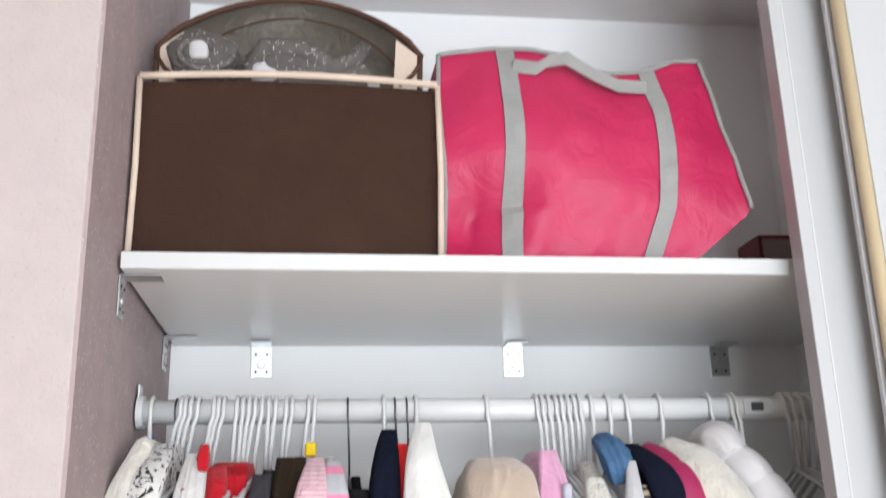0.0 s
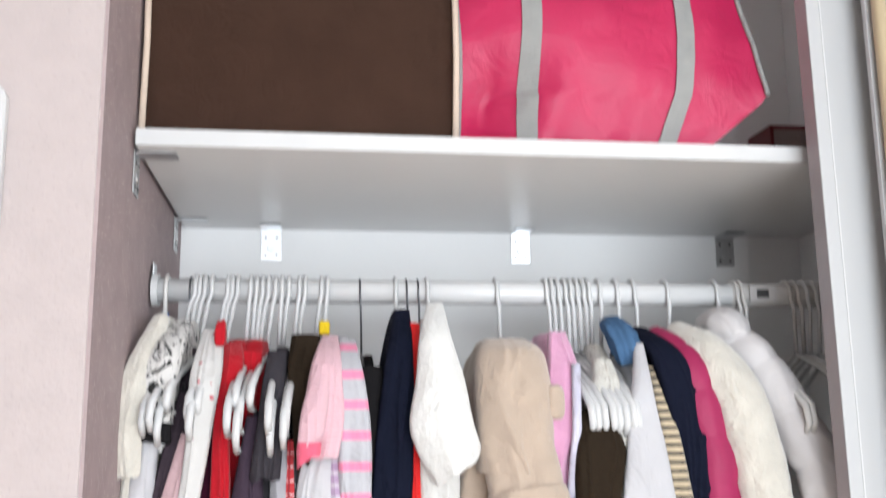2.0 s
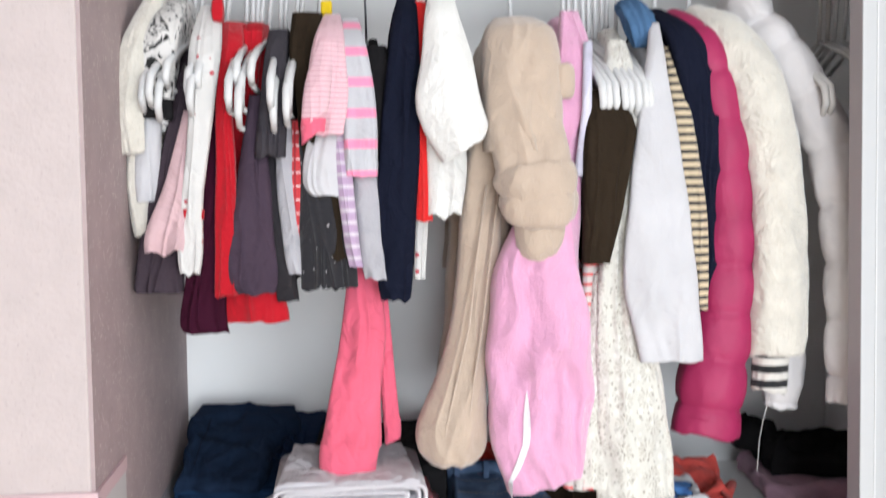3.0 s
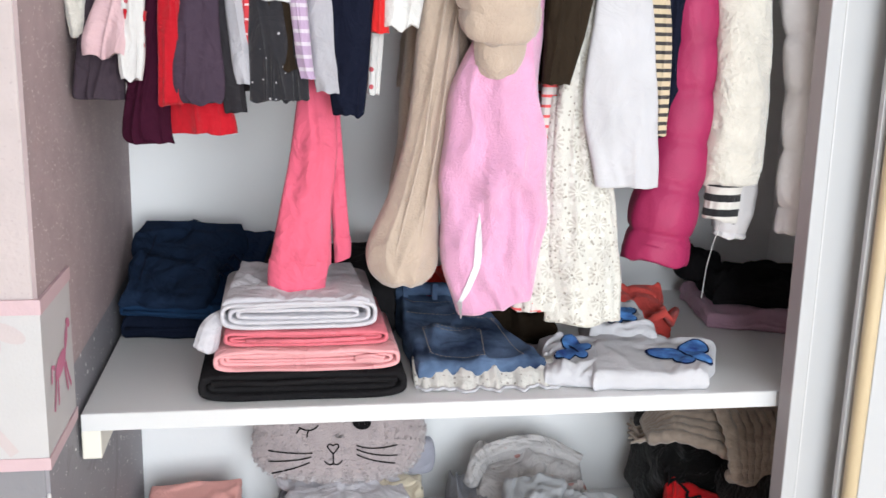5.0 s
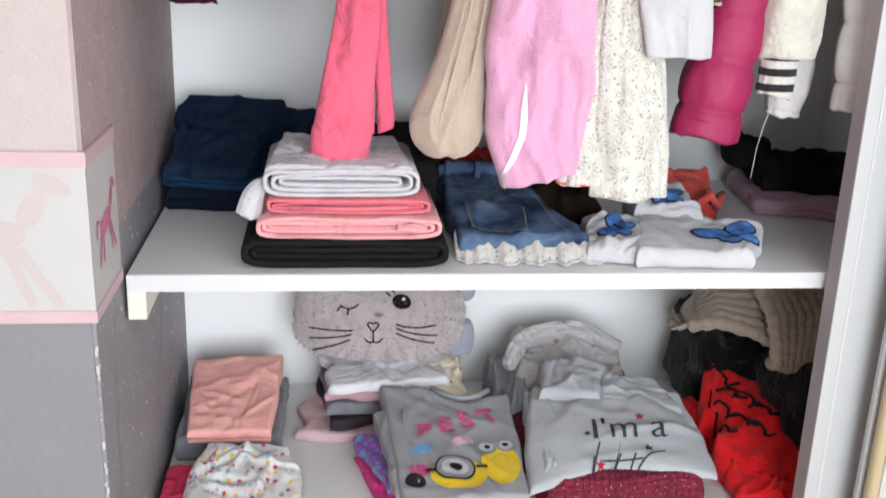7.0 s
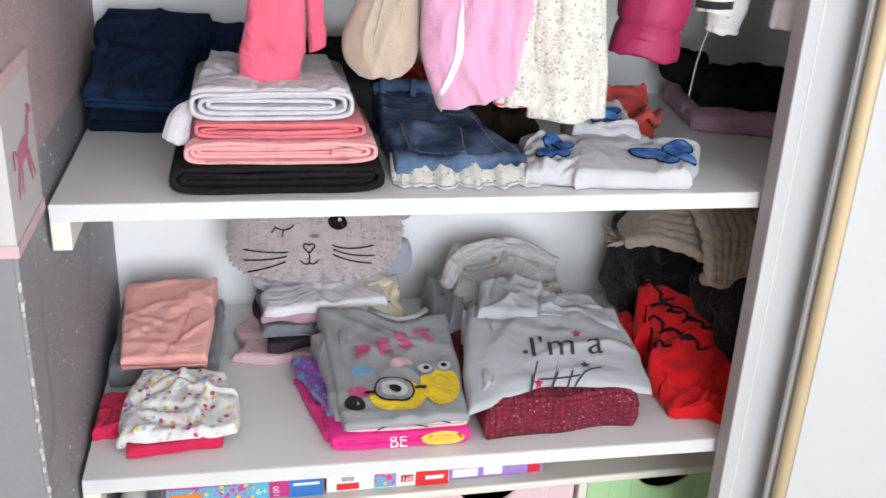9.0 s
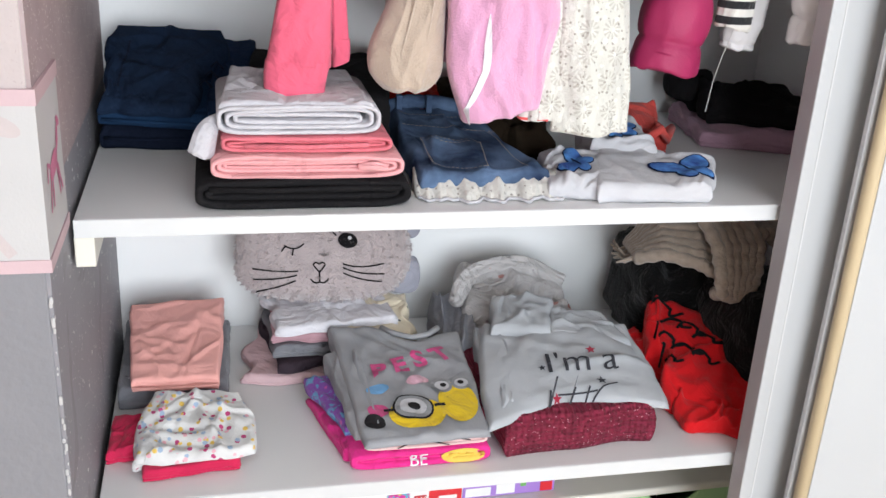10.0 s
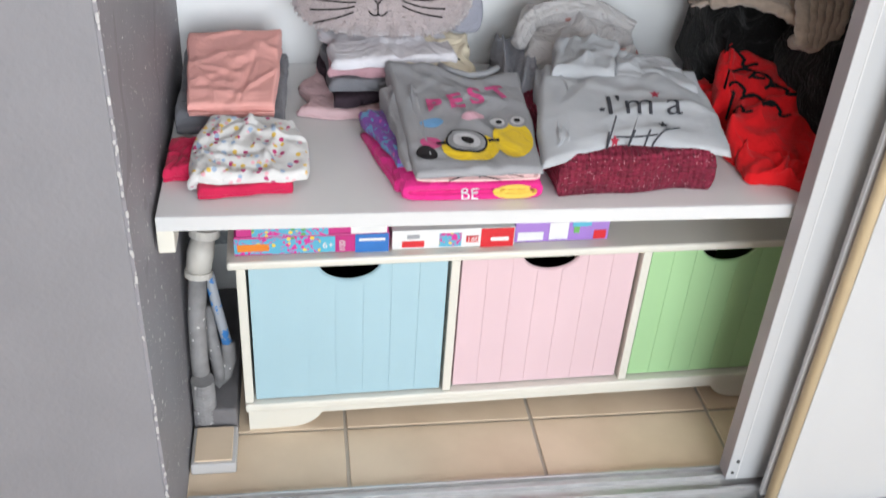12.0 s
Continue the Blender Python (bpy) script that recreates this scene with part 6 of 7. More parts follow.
flecks = pattern("grey_flecks", (0.20, 0.20, 0.22), (sparse(90, 0.16, 0.3), (0.03, 0.03, 0.03)), (sparse(75, 0.13, 0.25), (0.6, 0.6, 0.62)))
k = folded("folded_shorts", "grey folded shorts with dark flecks", "shorts", GL)
cloth_sheet("body", k, flecks, [(0.014, 0.212), (0.166, 0.226), (0.172, 0.40), (0.012, 0.41)], (Z1 + 0.036, Z1 + 0.034, Z1 + 0.048, Z1 + 0.048), Z1 + 0.0006, 0.004, 41, 10, layers=2, rim=0.010)
k = folded("folded_blouse", "peach folded top on grey shorts", "top", GL)
cloth_sheet("body", k, peach, [(0.034, 0.196), (0.154, 0.194), (0.164, 0.385), (0.022, 0.39)], (Z1 + 0.056, Z1 + 0.058, Z1 + 0.094, Z1 + 0.086), (Z1 + 0.037, Z1 + 0.036, Z1 + 0.049, Z1 + 0.049), 0.0032, 42, 22, layers=3, rim=0.005, wide=0.03)
part("folded_edge", tube([(0.036, 0.193, Z1 + 0.047), (0.075, 0.190, Z1 + 0.046), (0.115, 0.189, Z1 + 0.047), (0.153, 0.192, Z1 + 0.046)], 0.0022, 8), peach, k, "", True)
hearts = pattern("heart_print", (0.68, 0.665, 0.65), (sparse(105, 0.36, 0.30), (0.45, 0.05, 0.16)), (sparse(98, 0.34, 0.26), (0.72, 0.48, 0.10)), (sparse(92, 0.34, 0.28), (0.33, 0.42, 0.55)), (sparse(112, 0.34, 0.22), (0.75, 0.40, 0.45)))
k = folded("red_shorts", "raspberry red folded shorts under a white top", "shorts", GL)
rasp = cloth((0.60, 0.02, 0.08))
cloth_sheet("body", k, rasp, [(0.056, 0.034), (0.178, 0.046), (0.17, 0.17), (0.03, 0.17)], (Z1 + 0.018, Z1 + 0.016, Z1 + 0.018, Z1 + 0.018), Z1 + 0.0006, 0.004, 44, 8, layers=2)
cloth_sheet("leg", k, rasp, [(0.008, 0.078), (0.062, 0.085), (0.07, 0.165), (0.012, 0.170)], (Z1 + 0.020, Z1 + 0.024, Z1 + 0.026, Z1 + 0.022), Z1 + 0.0006, 0.005, 144, 8, layers=2, nu=34, nv=34)
k = folded("heart_blouse", "white cotton top with small coloured hearts", "top", GL)


def scallop(u, v):
    return (0.010 * math.sin(math.pi * v) * (2 * u - 1), -0.006 * math.sin(math.pi * u) * (v < 0.5) + 0.004 * math.sin(11 * u) * (v > 0.8))


cloth_sheet("body", k, hearts, [(0.046, 0.046), (0.196, 0.052), (0.180, 0.166), (0.066, 0.176)], (Z1 + 0.032, Z1 + 0.032, Z1 + 0.052, Z1 + 0.056), (Z1 + 0.0185, Z1 + 0.017, Z1 + 0.02, Z1 + 0.02), 0.006, 45, 20, layers=1, rim=0.009, shape=scallop, wide=0.04)
cloth_sheet("sleeve", k, hearts, [(0.042, 0.050), (0.078, 0.050), (0.085, 0.150), (0.046, 0.120)], (Z1 + 0.022, Z1 + 0.034, Z1 + 0.045, Z1 + 0.036), Z1 + 0.006, 0.005, 46, 8, layers=2, nu=30, nv=30)

# middle pile: printed grey shirt on folded tops
k = folded("magenta_shirt", "magenta folded top with white letters", "top", GL)
mg = part("body", loops_bm(0.318, 0.508, 0.022, 0.2, Z1 + 0.0006, 0.026, 0.0095, 2, 5.0, 0.004), cloth((0.74, 0.03, 0.24)), k, "", True)
cloth_sheet("rear_sleeve", k, cloth((0.74, 0.03, 0.24)), [(0.312, 0.045), (0.345, 0.04), (0.33, 0.2), (0.276, 0.2)], (Z1 + 0.016, Z1 + 0.02, Z1 + 0.02, Z1 + 0.014), Z1 + 0.0006, 0.004, 151, 8, layers=2, nu=30, nv=30)
onto(mg, (0.396, 0.018, Z1 + 0.004), (1, 0, 0), (0, 0.25, 0.97), word("BE", 0.024), "letters", zip_white, 0.0016, "white letters")
onto(mg, (0.470, 0.018, Z1 + 0.014), (1, 0, 0), (0, 0.25, 0.97), [disc(0, 0, 0.030, 0.011)], "yellow_print", cloth((0.80, 0.55, 0.10)), 0.0016)
k = folded("pale_pink_shirt", "pale pink folded top with fine dark lines", "top", GL)
pp = part("body", loops_bm(0.336, 0.503, 0.024, 0.2, Z1 + 0.0275, 0.016, 0.0045, 2, 6.0, 0.004), cloth((0.80, 0.55, 0.54)), k, "", True)
onto(pp, (0.42, 0.02, Z1 + 0.034), (1, 0, 0), (0, 0.4, 0.9), stroke(curve_pts((-0.04, -0.002), (-0.01, 0.010), (0.03, -0.002)), 0.0007) + stroke(curve_pts((0.0, 0.002), (0.03, 0.01), (0.06, 0.002)), 0.0007), "drawn_line", black)
k = folded("purple_shirt", "purple and turquoise printed top in a pile", "top", GL)
cloth_sheet("body", k, pattern("purple_print", (0.22, 0.07, 0.36), (blotch(60, 0.55, 1.5), (0.12, 0.30, 0.50)), (sparse(70, 0.25, 0.4), (0.55, 0.10, 0.35))), [(0.318, 0.075), (0.36, 0.07), (0.335, 0.215), (0.272, 0.215)], (Z1 + 0.034, Z1 + 0.042, Z1 + 0.044, Z1 + 0.036), Z1 + 0.020, 0.004, 50, 8, layers=2, nu=34, nv=34)
shirt_grey = cloth((0.33, 0.33, 0.345), "jersey", soft=0.16)
k = folded("printed_shirt", "grey folded T-shirt with pink letters and yellow print", "shirt", GL)


def neckline(u, v):
    return (0, -0.040 * math.exp(-((u - 0.60) / 0.20) ** 2) * max(0.0, v - 0.55) / 0.45)


ts = cloth_sheet("body", k, shirt_grey, [(0.334, 0.002), (0.502, 0.010), (0.514, 0.255), (0.316, 0.275)], (Z1 + 0.054, Z1 + 0.054, Z1 + 0.082, Z1 + 0.088), (Z1 + 0.046, Z1 + 0.046, Z1 + 0.05, Z1 + 0.05), 0.0032, 51, 24, layers=2, rim=0.006, shape=neckline, wide=0.035)
part("neck_band", tube([(0.394, 0.262, Z1 + 0.088), (0.412, 0.244, Z1 + 0.086), (0.436, 0.232, Z1 + 0.084), (0.462, 0.240, Z1 + 0.084), (0.482, 0.258, Z1 + 0.085)], 0.0045, 8), shirt_grey, k, "", True)
cloth_sheet("sleeve", k, shirt_grey, [(0.326, 0.040), (0.358, 0.035), (0.352, 0.245), (0.304, 0.225)], (Z1 + 0.050, Z1 + 0.062, Z1 + 0.085, Z1 + 0.070), Z1 + 0.036, 0.005, 52, 10, layers=2, nu=34, nv=34)
U, V = (0.985, 0.06, 0.0), (-0.02, 0.985, 0.13)
pink_ink, yellow_ink = cloth((0.62, 0.08, 0.24)), cloth((0.82, 0.56, 0.02))
dark_ink, grey_ink = cloth((0.03, 0.028, 0.03), "ink"), cloth((0.30, 0.30, 0.31), "ink")
for ch, lx, ly, turn in (("B", 0.350, 0.120, 2), ("E", 0.383, 0.130, 8), ("S", 0.416, 0.142, 12), ("T", 0.452, 0.152, 24)):
    c_, s_ = math.cos(radians(turn)), math.sin(radians(turn))
    onto(ts, (lx + 0.013, ly + 0.014, Z1 + 0.09), (c_, s_, 0.0), (-s_, c_, 0.12), word(ch, 0.044, 0.0018), "letters", pink_ink, 0.0030, "pink letter")
for x, y, rx, ry, rot, m, lift in ((0.366, 0.098, 0.017, 0.010, 8, cloth((0.16, 0.36, 0.62)), 0.0012), (0.425, 0.112, 0.017, 0.010, 10, cloth((0.72, 0.42, 0.50)), 0.0012), (0.360, 0.050, 0.015, 0.014, 0, pink_ink, 0.0012),
                                   (0.412, 0.040, 0.040, 0.032, 0, yellow_ink, 0.0016), (0.473, 0.062, 0.028, 0.044, -6, yellow_ink, 0.0014), (0.352, 0.026, 0.014, 0.016, 20, dark_ink, 0.0014),
                                   (0.408, 0.052, 0.029, 0.028, 0, dark_ink, 0.0021), (0.408, 0.052, 0.026, 0.025, 0, grey_ink, 0.0025), (0.408, 0.052, 0.019, 0.018, 0, gauze, 0.0029), (0.409, 0.052, 0.009, 0.009, 0, dark_ink, 0.0033),
                                   (0.457, 0.098, 0.0155, 0.0150, 0, grey_ink, 0.0021), (0.486, 0.102, 0.0145, 0.0140, 0, grey_ink, 0.0021), (0.457, 0.098, 0.0105, 0.0100, 0, gauze, 0.0025), (0.486, 0.102, 0.0100, 0.0095, 0, gauze, 0.0025), (0.459, 0.098, 0.0045, 0.0045, 0, dark_ink, 0.0029), (0.485, 0.102, 0.0045, 0.0045, 0, dark_ink, 0.0029)):
    onto(ts, (x, y + 0.012, Z1 + 0.09), U, V, [disc(0, 0, rx, ry, 22, rot)], "print", m, 0.0012 + 2.0 * (lift - 0.0012), "plain rounded print")
onto(ts, (0.412, 0.064, Z1 + 0.09), U, V, stroke([(-0.046, -0.002), (-0.026, 0.0)], 0.003) + stroke([(0.026, 0.0), (0.042, 0.002)], 0.003), "print", dark_ink, 0.0030, "dark band")

# pile and cushion at the back
for i, (lab, c, w, d, hh, cx, cy, yw, cat) in enumerate((("pale pink folded pyjama in a pile", (0.70, 0.48, 0.50), 0.2, 0.18, 0.024, 0.30, 0.335, -12, "pyjama"), ("dark printed folded top in a pile", (0.05, 0.035, 0.045), 0.15, 0.17, 0.02, 0.305, 0.35, 6, "shirt"),
                                                         ("grey folded top in a pile", (0.22, 0.22, 0.24), 0.16, 0.16, 0.018, 0.31, 0.355, 2, "shirt"), ("rose folded top in a pile", (0.58, 0.34, 0.38), 0.15, 0.16, 0.018, 0.31, 0.36, -3, "shirt"),
                                                         ("white folded top under the cushion", (0.76, 0.74, 0.78), 0.19, 0.16, 0.022, 0.325, 0.36, 4, "shirt"))):
    k = folded("folded_" + cat, lab, cat, GL)
    ca, sa = math.cos(radians(yw)), math.sin(radians(yw))
    quad = [(cx + ca * px * w / 2 - sa * py * d / 2, cy + sa * px * w / 2 + ca * py * d / 2) for px, py in ((-1, -1), (1, -1), (1, 1), (-1, 1))]
    zf = Z1 + 0.0006 + 0.0185 * i
    cloth_sheet("body", k, cloth(c), quad, (zf + 0.016, zf + 0.019, zf + 0.021, zf + 0.019), zf, 0.005, 60 + i, 12, layers=2, rim=0.007, bow=0.022, nu=38, nv=38)
k = folded("cream_shirt", "cream top with red and green print", "top", GL)
cream_print = pattern("cream_print", (0.75, 0.66, 0.50), (sparse(60, 0.2, 0.25), (0.55, 0.03, 0.04)), (sparse(54, 0.16, 0.2), (0.02, 0.03, 0.03)))
cloth_sheet("body", k, cream_print, [(0.345, 0.258), (0.445, 0.252), (0.452, 0.37), (0.352, 0.38)], (Z1 + 0.078, Z1 + 0.070, Z1 + 0.098, Z1 + 0.104), Z1 + 0.056, 0.006, 66, 10, layers=2, rim=0.008, bow=0.014, nu=34, nv=34)
part("teal_edge", tube([(0.35, 0.262, Z1 + 0.074), (0.39, 0.258, Z1 + 0.07), (0.43, 0.266, Z1 + 0.062)], 0.006, 8), cloth((0.02, 0.24, 0.22)), k, "", True)

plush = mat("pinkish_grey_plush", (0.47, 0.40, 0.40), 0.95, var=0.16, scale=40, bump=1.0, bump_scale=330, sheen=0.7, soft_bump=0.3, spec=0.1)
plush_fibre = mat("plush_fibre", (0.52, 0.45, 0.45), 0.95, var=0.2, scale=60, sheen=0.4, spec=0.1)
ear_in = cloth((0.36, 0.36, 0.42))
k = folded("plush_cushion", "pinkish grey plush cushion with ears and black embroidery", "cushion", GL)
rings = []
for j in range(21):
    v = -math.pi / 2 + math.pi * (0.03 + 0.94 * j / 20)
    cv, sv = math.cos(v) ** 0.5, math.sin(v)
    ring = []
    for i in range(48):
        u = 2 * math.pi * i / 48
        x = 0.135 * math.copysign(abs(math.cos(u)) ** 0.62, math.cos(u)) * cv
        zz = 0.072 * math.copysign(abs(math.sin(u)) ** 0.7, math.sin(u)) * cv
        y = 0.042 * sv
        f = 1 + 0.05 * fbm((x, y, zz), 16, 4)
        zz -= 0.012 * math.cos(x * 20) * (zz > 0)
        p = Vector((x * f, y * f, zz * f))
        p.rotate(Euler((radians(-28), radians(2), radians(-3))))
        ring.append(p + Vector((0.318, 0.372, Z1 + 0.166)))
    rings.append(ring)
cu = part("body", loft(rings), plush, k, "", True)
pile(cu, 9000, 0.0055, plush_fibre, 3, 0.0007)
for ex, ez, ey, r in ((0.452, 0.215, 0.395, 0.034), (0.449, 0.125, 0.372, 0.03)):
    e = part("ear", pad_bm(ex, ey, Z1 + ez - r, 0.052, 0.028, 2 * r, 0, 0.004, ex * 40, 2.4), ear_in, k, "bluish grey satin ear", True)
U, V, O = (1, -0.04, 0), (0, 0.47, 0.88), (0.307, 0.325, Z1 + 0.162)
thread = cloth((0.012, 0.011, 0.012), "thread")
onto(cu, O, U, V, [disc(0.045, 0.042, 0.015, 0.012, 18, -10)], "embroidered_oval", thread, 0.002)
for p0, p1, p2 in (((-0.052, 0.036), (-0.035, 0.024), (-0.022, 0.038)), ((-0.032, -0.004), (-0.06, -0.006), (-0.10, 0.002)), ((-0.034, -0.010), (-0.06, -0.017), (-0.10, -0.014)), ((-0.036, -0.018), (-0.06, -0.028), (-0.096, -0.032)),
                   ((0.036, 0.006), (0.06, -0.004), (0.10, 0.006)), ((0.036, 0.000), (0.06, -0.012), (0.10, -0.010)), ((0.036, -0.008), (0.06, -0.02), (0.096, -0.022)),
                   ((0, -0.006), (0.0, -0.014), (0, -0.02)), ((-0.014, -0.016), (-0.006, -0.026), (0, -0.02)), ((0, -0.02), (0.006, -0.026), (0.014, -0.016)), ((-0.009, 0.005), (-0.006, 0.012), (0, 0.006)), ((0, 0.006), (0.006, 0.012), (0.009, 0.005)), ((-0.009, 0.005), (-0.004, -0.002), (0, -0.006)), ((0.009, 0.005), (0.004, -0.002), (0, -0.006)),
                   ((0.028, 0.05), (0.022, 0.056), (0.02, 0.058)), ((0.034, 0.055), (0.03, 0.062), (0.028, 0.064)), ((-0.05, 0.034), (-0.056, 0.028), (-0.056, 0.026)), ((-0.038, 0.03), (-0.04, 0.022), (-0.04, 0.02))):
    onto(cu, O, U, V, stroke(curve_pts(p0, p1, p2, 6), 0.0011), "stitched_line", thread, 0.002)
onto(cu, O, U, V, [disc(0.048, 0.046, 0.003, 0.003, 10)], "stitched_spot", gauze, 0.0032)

# floral sweater, grey sweater, maroon knit
floral = pattern("grey_floral", (0.56, 0.535, 0.53), (sparse(44, 0.22, 0.3), (0.46, 0.24, 0.22)), (sparse(60, 0.14, 0.35), (0.36, 0.30, 0.31)), soft=0.9)
k = folded("floral_sweater", "pale grey floral sweater heaped against the wall", "sweater", GL)
cloth_sheet("body", k, floral, [(0.530, 0.285), (0.715, 0.28), (0.730, 0.42), (0.545, 0.43)], (Z1 + 0.082, Z1 + 0.070, Z1 + 0.112, Z1 + 0.118), Z1 + 0.0006, 0.011, 70, 26, layers=2, rim=0.024, bow=0.02, dome=0.012, wide=0.06)
cloth_sheet("hood", k, cloth((0.30, 0.30, 0.33)), [(0.492, 0.235), (0.545, 0.235), (0.56, 0.41), (0.500, 0.41)], (Z1 + 0.05, Z1 + 0.075, Z1 + 0.092, Z1 + 0.062), Z1 + 0.0006, 0.010, 71, 14, layers=2, rim=0.018, nu=34, nv=40)
part("fold", limb_bm([(0.525, 0.33, Z1 + 0.088, 0.012), (0.555, 0.37, Z1 + 0.118, 0.016), (0.61, 0.39, Z1 + 0.124, 0.017), (0.665, 0.39, Z1 + 0.122, 0.015), (0.722, 0.37, Z1 + 0.102, 0.010)], 0.9, 5, 0.14, 72, crumple=0.16), floral, k, "", True)
maroon_knit = mat("maroon_glitter_knit", (0.27, 0.012, 0.045), 0.85, var=0.4, scale=50, bump=1.0, bump_scale=230, soft_bump=0.3)
mix_in(maroon_knit, sparse(300, 0.24, 0.16), (0.80, 0.40, 0.45))
knit(maroon_knit, 0.009, 1.0)
knit(maroon_knit, 0.0065, 0.8, "Z", 0.003, 2.5)
k = folded("knit_sweater", "folded maroon glitter knit sweater on the shelf", "sweater", GL)
mk = cloth_sheet("body", k, maroon_knit, [(0.528, 0.024), (0.752, 0.036), (0.786, 0.20), (0.520, 0.20)], (Z1 + 0.058, Z1 + 0.060, Z1 + 0.066, Z1 + 0.064), Z1 + 0.0006, 0.005, 72, 10, layers=1, rim=0.020, bow=0.008)
cloth_sheet("rear_part", k, maroon_knit, [(0.508, 0.085), (0.56, 0.09), (0.57, 0.27), (0.512, 0.27)], (Z1 + 0.050, Z1 + 0.056, Z1 + 0.062, Z1 + 0.055), Z1 + 0.0006, 0.005, 73, 8, layers=1, rim=0.018, nu=30, nv=30)
marl = cloth((0.46, 0.47, 0.49), "marl", var=0.16, bump=0.5, soft=0.14)
k = folded("grey_sweater", "light grey sweater with dark lettering, folded", "sweater", GL)


def hem_arc(u, v):
    return (0.008 * math.sin(math.pi * v) * (2 * u - 1), 0.030 * math.sin(math.pi * u) * (1 - v) ** 2)


gs = cloth_sheet("body", k, marl, [(0.500, 0.014), (0.768, 0.034), (0.772, 0.215), (0.545, 0.235)], (Z1 + 0.060, Z1 + 0.062, Z1 + 0.098, Z1 + 0.104), (Z1 + 0.050, Z1 + 0.054, Z1 + 0.067, Z1 + 0.067), 0.0042, 74, 14, layers=1, rim=0.008, dome=0.016, shape=hem_arc)
cloth_sheet("neck", k, marl, [(0.548, 0.196), (0.640, 0.186), (0.668, 0.275), (0.572, 0.285)], (Z1 + 0.110, Z1 + 0.112, Z1 + 0.126, Z1 + 0.126), (Z1 + 0.080,) * 4, 0.006, 75, 12, layers=2, rim=0.010, nu=40, nv=40)
cloth_sheet("shoulder", k, marl, [(0.640, 0.190), (0.762, 0.165), (0.738, 0.245), (0.655, 0.26)], (Z1 + 0.106, Z1 + 0.096, Z1 + 0.110, Z1 + 0.116), (Z1 + 0.080,) * 4, 0.006, 76, 10, layers=2, rim=0.010, nu=40, nv=40)
cloth_sheet("sleeve", k, marl, [(0.512, 0.040), (0.545, 0.055), (0.578, 0.235), (0.535, 0.245)], (Z1 + 0.062, Z1 + 0.074, Z1 + 0.112, Z1 + 0.090), (Z1 + 0.045,) * 4, 0.006, 78, 12, layers=2, nu=34, nv=40)
U, V = (0.997, 0.05, 0), (0.12, 0.96, 0.20)
ink = cloth((0.06, 0.06, 0.07), "ink")
onto(gs, (0.604, 0.090, Z1 + 0.12), U, V, word("I'm a", 0.060), "letters", ink, 0.0018, "dark grey letters")
onto(gs, (0.604, 0.090, Z1 + 0.12), U, V, [star(-0.004, 0.012, 0.006), star(0.082, -0.020, 0.009)], "star_print", ink, 0.0013)
onto(gs, (0.604, 0.090, Z1 + 0.12), U, V, [star(0.078, 0.044, 0.009), star(0.010, -0.045, 0.008)], "star_print", cloth((0.40, 0.03, 0.06)), 0.0013)
onto(gs, (0.604, 0.040, Z1 + 0.12), U, V, stroke([(-0.008, -0.008), (-0.004, 0.018)], 0.0014) + stroke([(0.022, -0.004), (0.034, 0.020)], 0.0014) + stroke([(0.006, 0.010), (0.066, 0.012)], 0.0012) + stroke([(0.046, -0.002), (0.056, 0.020)], 0.0014) + stroke(curve_pts((0.058, 0.0), (0.078, 0.024), (0.100, 0.024)), 0.0014), "letter_bar", ink, 0.0016)

# red shirt, black fur, knitted scarf
k = folded("red_shirt", "red cotton shirt with black swirls, crumpled", "shirt", GL)
bright = cloth((0.66, 0.008, 0.012))
rs = cloth_sheet("body", k, bright, [(0.808, 0.100), (0.930, 0.040), (0.965, 0.220), (0.835, 0.265)], (Z1 + 0.030, Z1 + 0.036, Z1 + 0.105, Z1 + 0.120), Z1 + 0.0006, 0.008, 80, 20, layers=2, rim=0.014, bow=0.02)
cloth_sheet("peak", k, bright, [(0.800, 0.190), (0.885, 0.180), (0.885, 0.275), (0.835, 0.285)], (Z1 + 0.060, Z1 + 0.080, Z1 + 0.118, Z1 + 0.132), Z1 + 0.0006, 0.006, 81, 10, layers=2, rim=0.018, nu=36, nv=36)
cloth_sheet("front_fold", k, bright, [(0.808, 0.055), (0.905, 0.020), (0.915, 0.090), (0.812, 0.125)], (Z1 + 0.018, Z1 + 0.020, Z1 + 0.040, Z1 + 0.036), Z1 + 0.0006, 0.009, 82, 14, layers=1, rim=0.010, bow=0.02)
cloth_sheet("back_corner", k, bright, [(0.780, 0.215), (0.82, 0.21), (0.83, 0.29), (0.785, 0.29)], (Z1 + 0.035, Z1 + 0.05, Z1 + 0.06, Z1 + 0.045), Z1 + 0.0006, 0.006, 83, 8, layers=1, rim=0.012, nu=26, nv=26)
U, V = (0.93, -0.36, 0), (0.3, 0.78, 0.55)
for ox, oy, s in ((-0.045, 0.05, 1.0), (-0.025, 0.022, 0.8), (0.0, 0.012, 0.8), (0.024, -0.004, 0.8), (-0.035, -0.008, 0.8), (-0.008, -0.026, 0.8), (0.02, -0.04, 0.7), (-0.03, -0.045, 0.6)):
    onto(rs, (0.855, 0.165, Z1 + 0.12), U, V, stroke(curve_pts((ox - 0.02 * s, oy), (ox, oy + 0.03 * s), (ox + 0.02 * s, oy), 8) + curve_pts((ox + 0.02 * s, oy), (ox + 0.012 * s, oy - 0.02 * s), (ox + 0.04 * s, oy - 0.008 * s), 6)[1:], 0.0026), "swirl_print", black, 0.0016, "black swirl print")
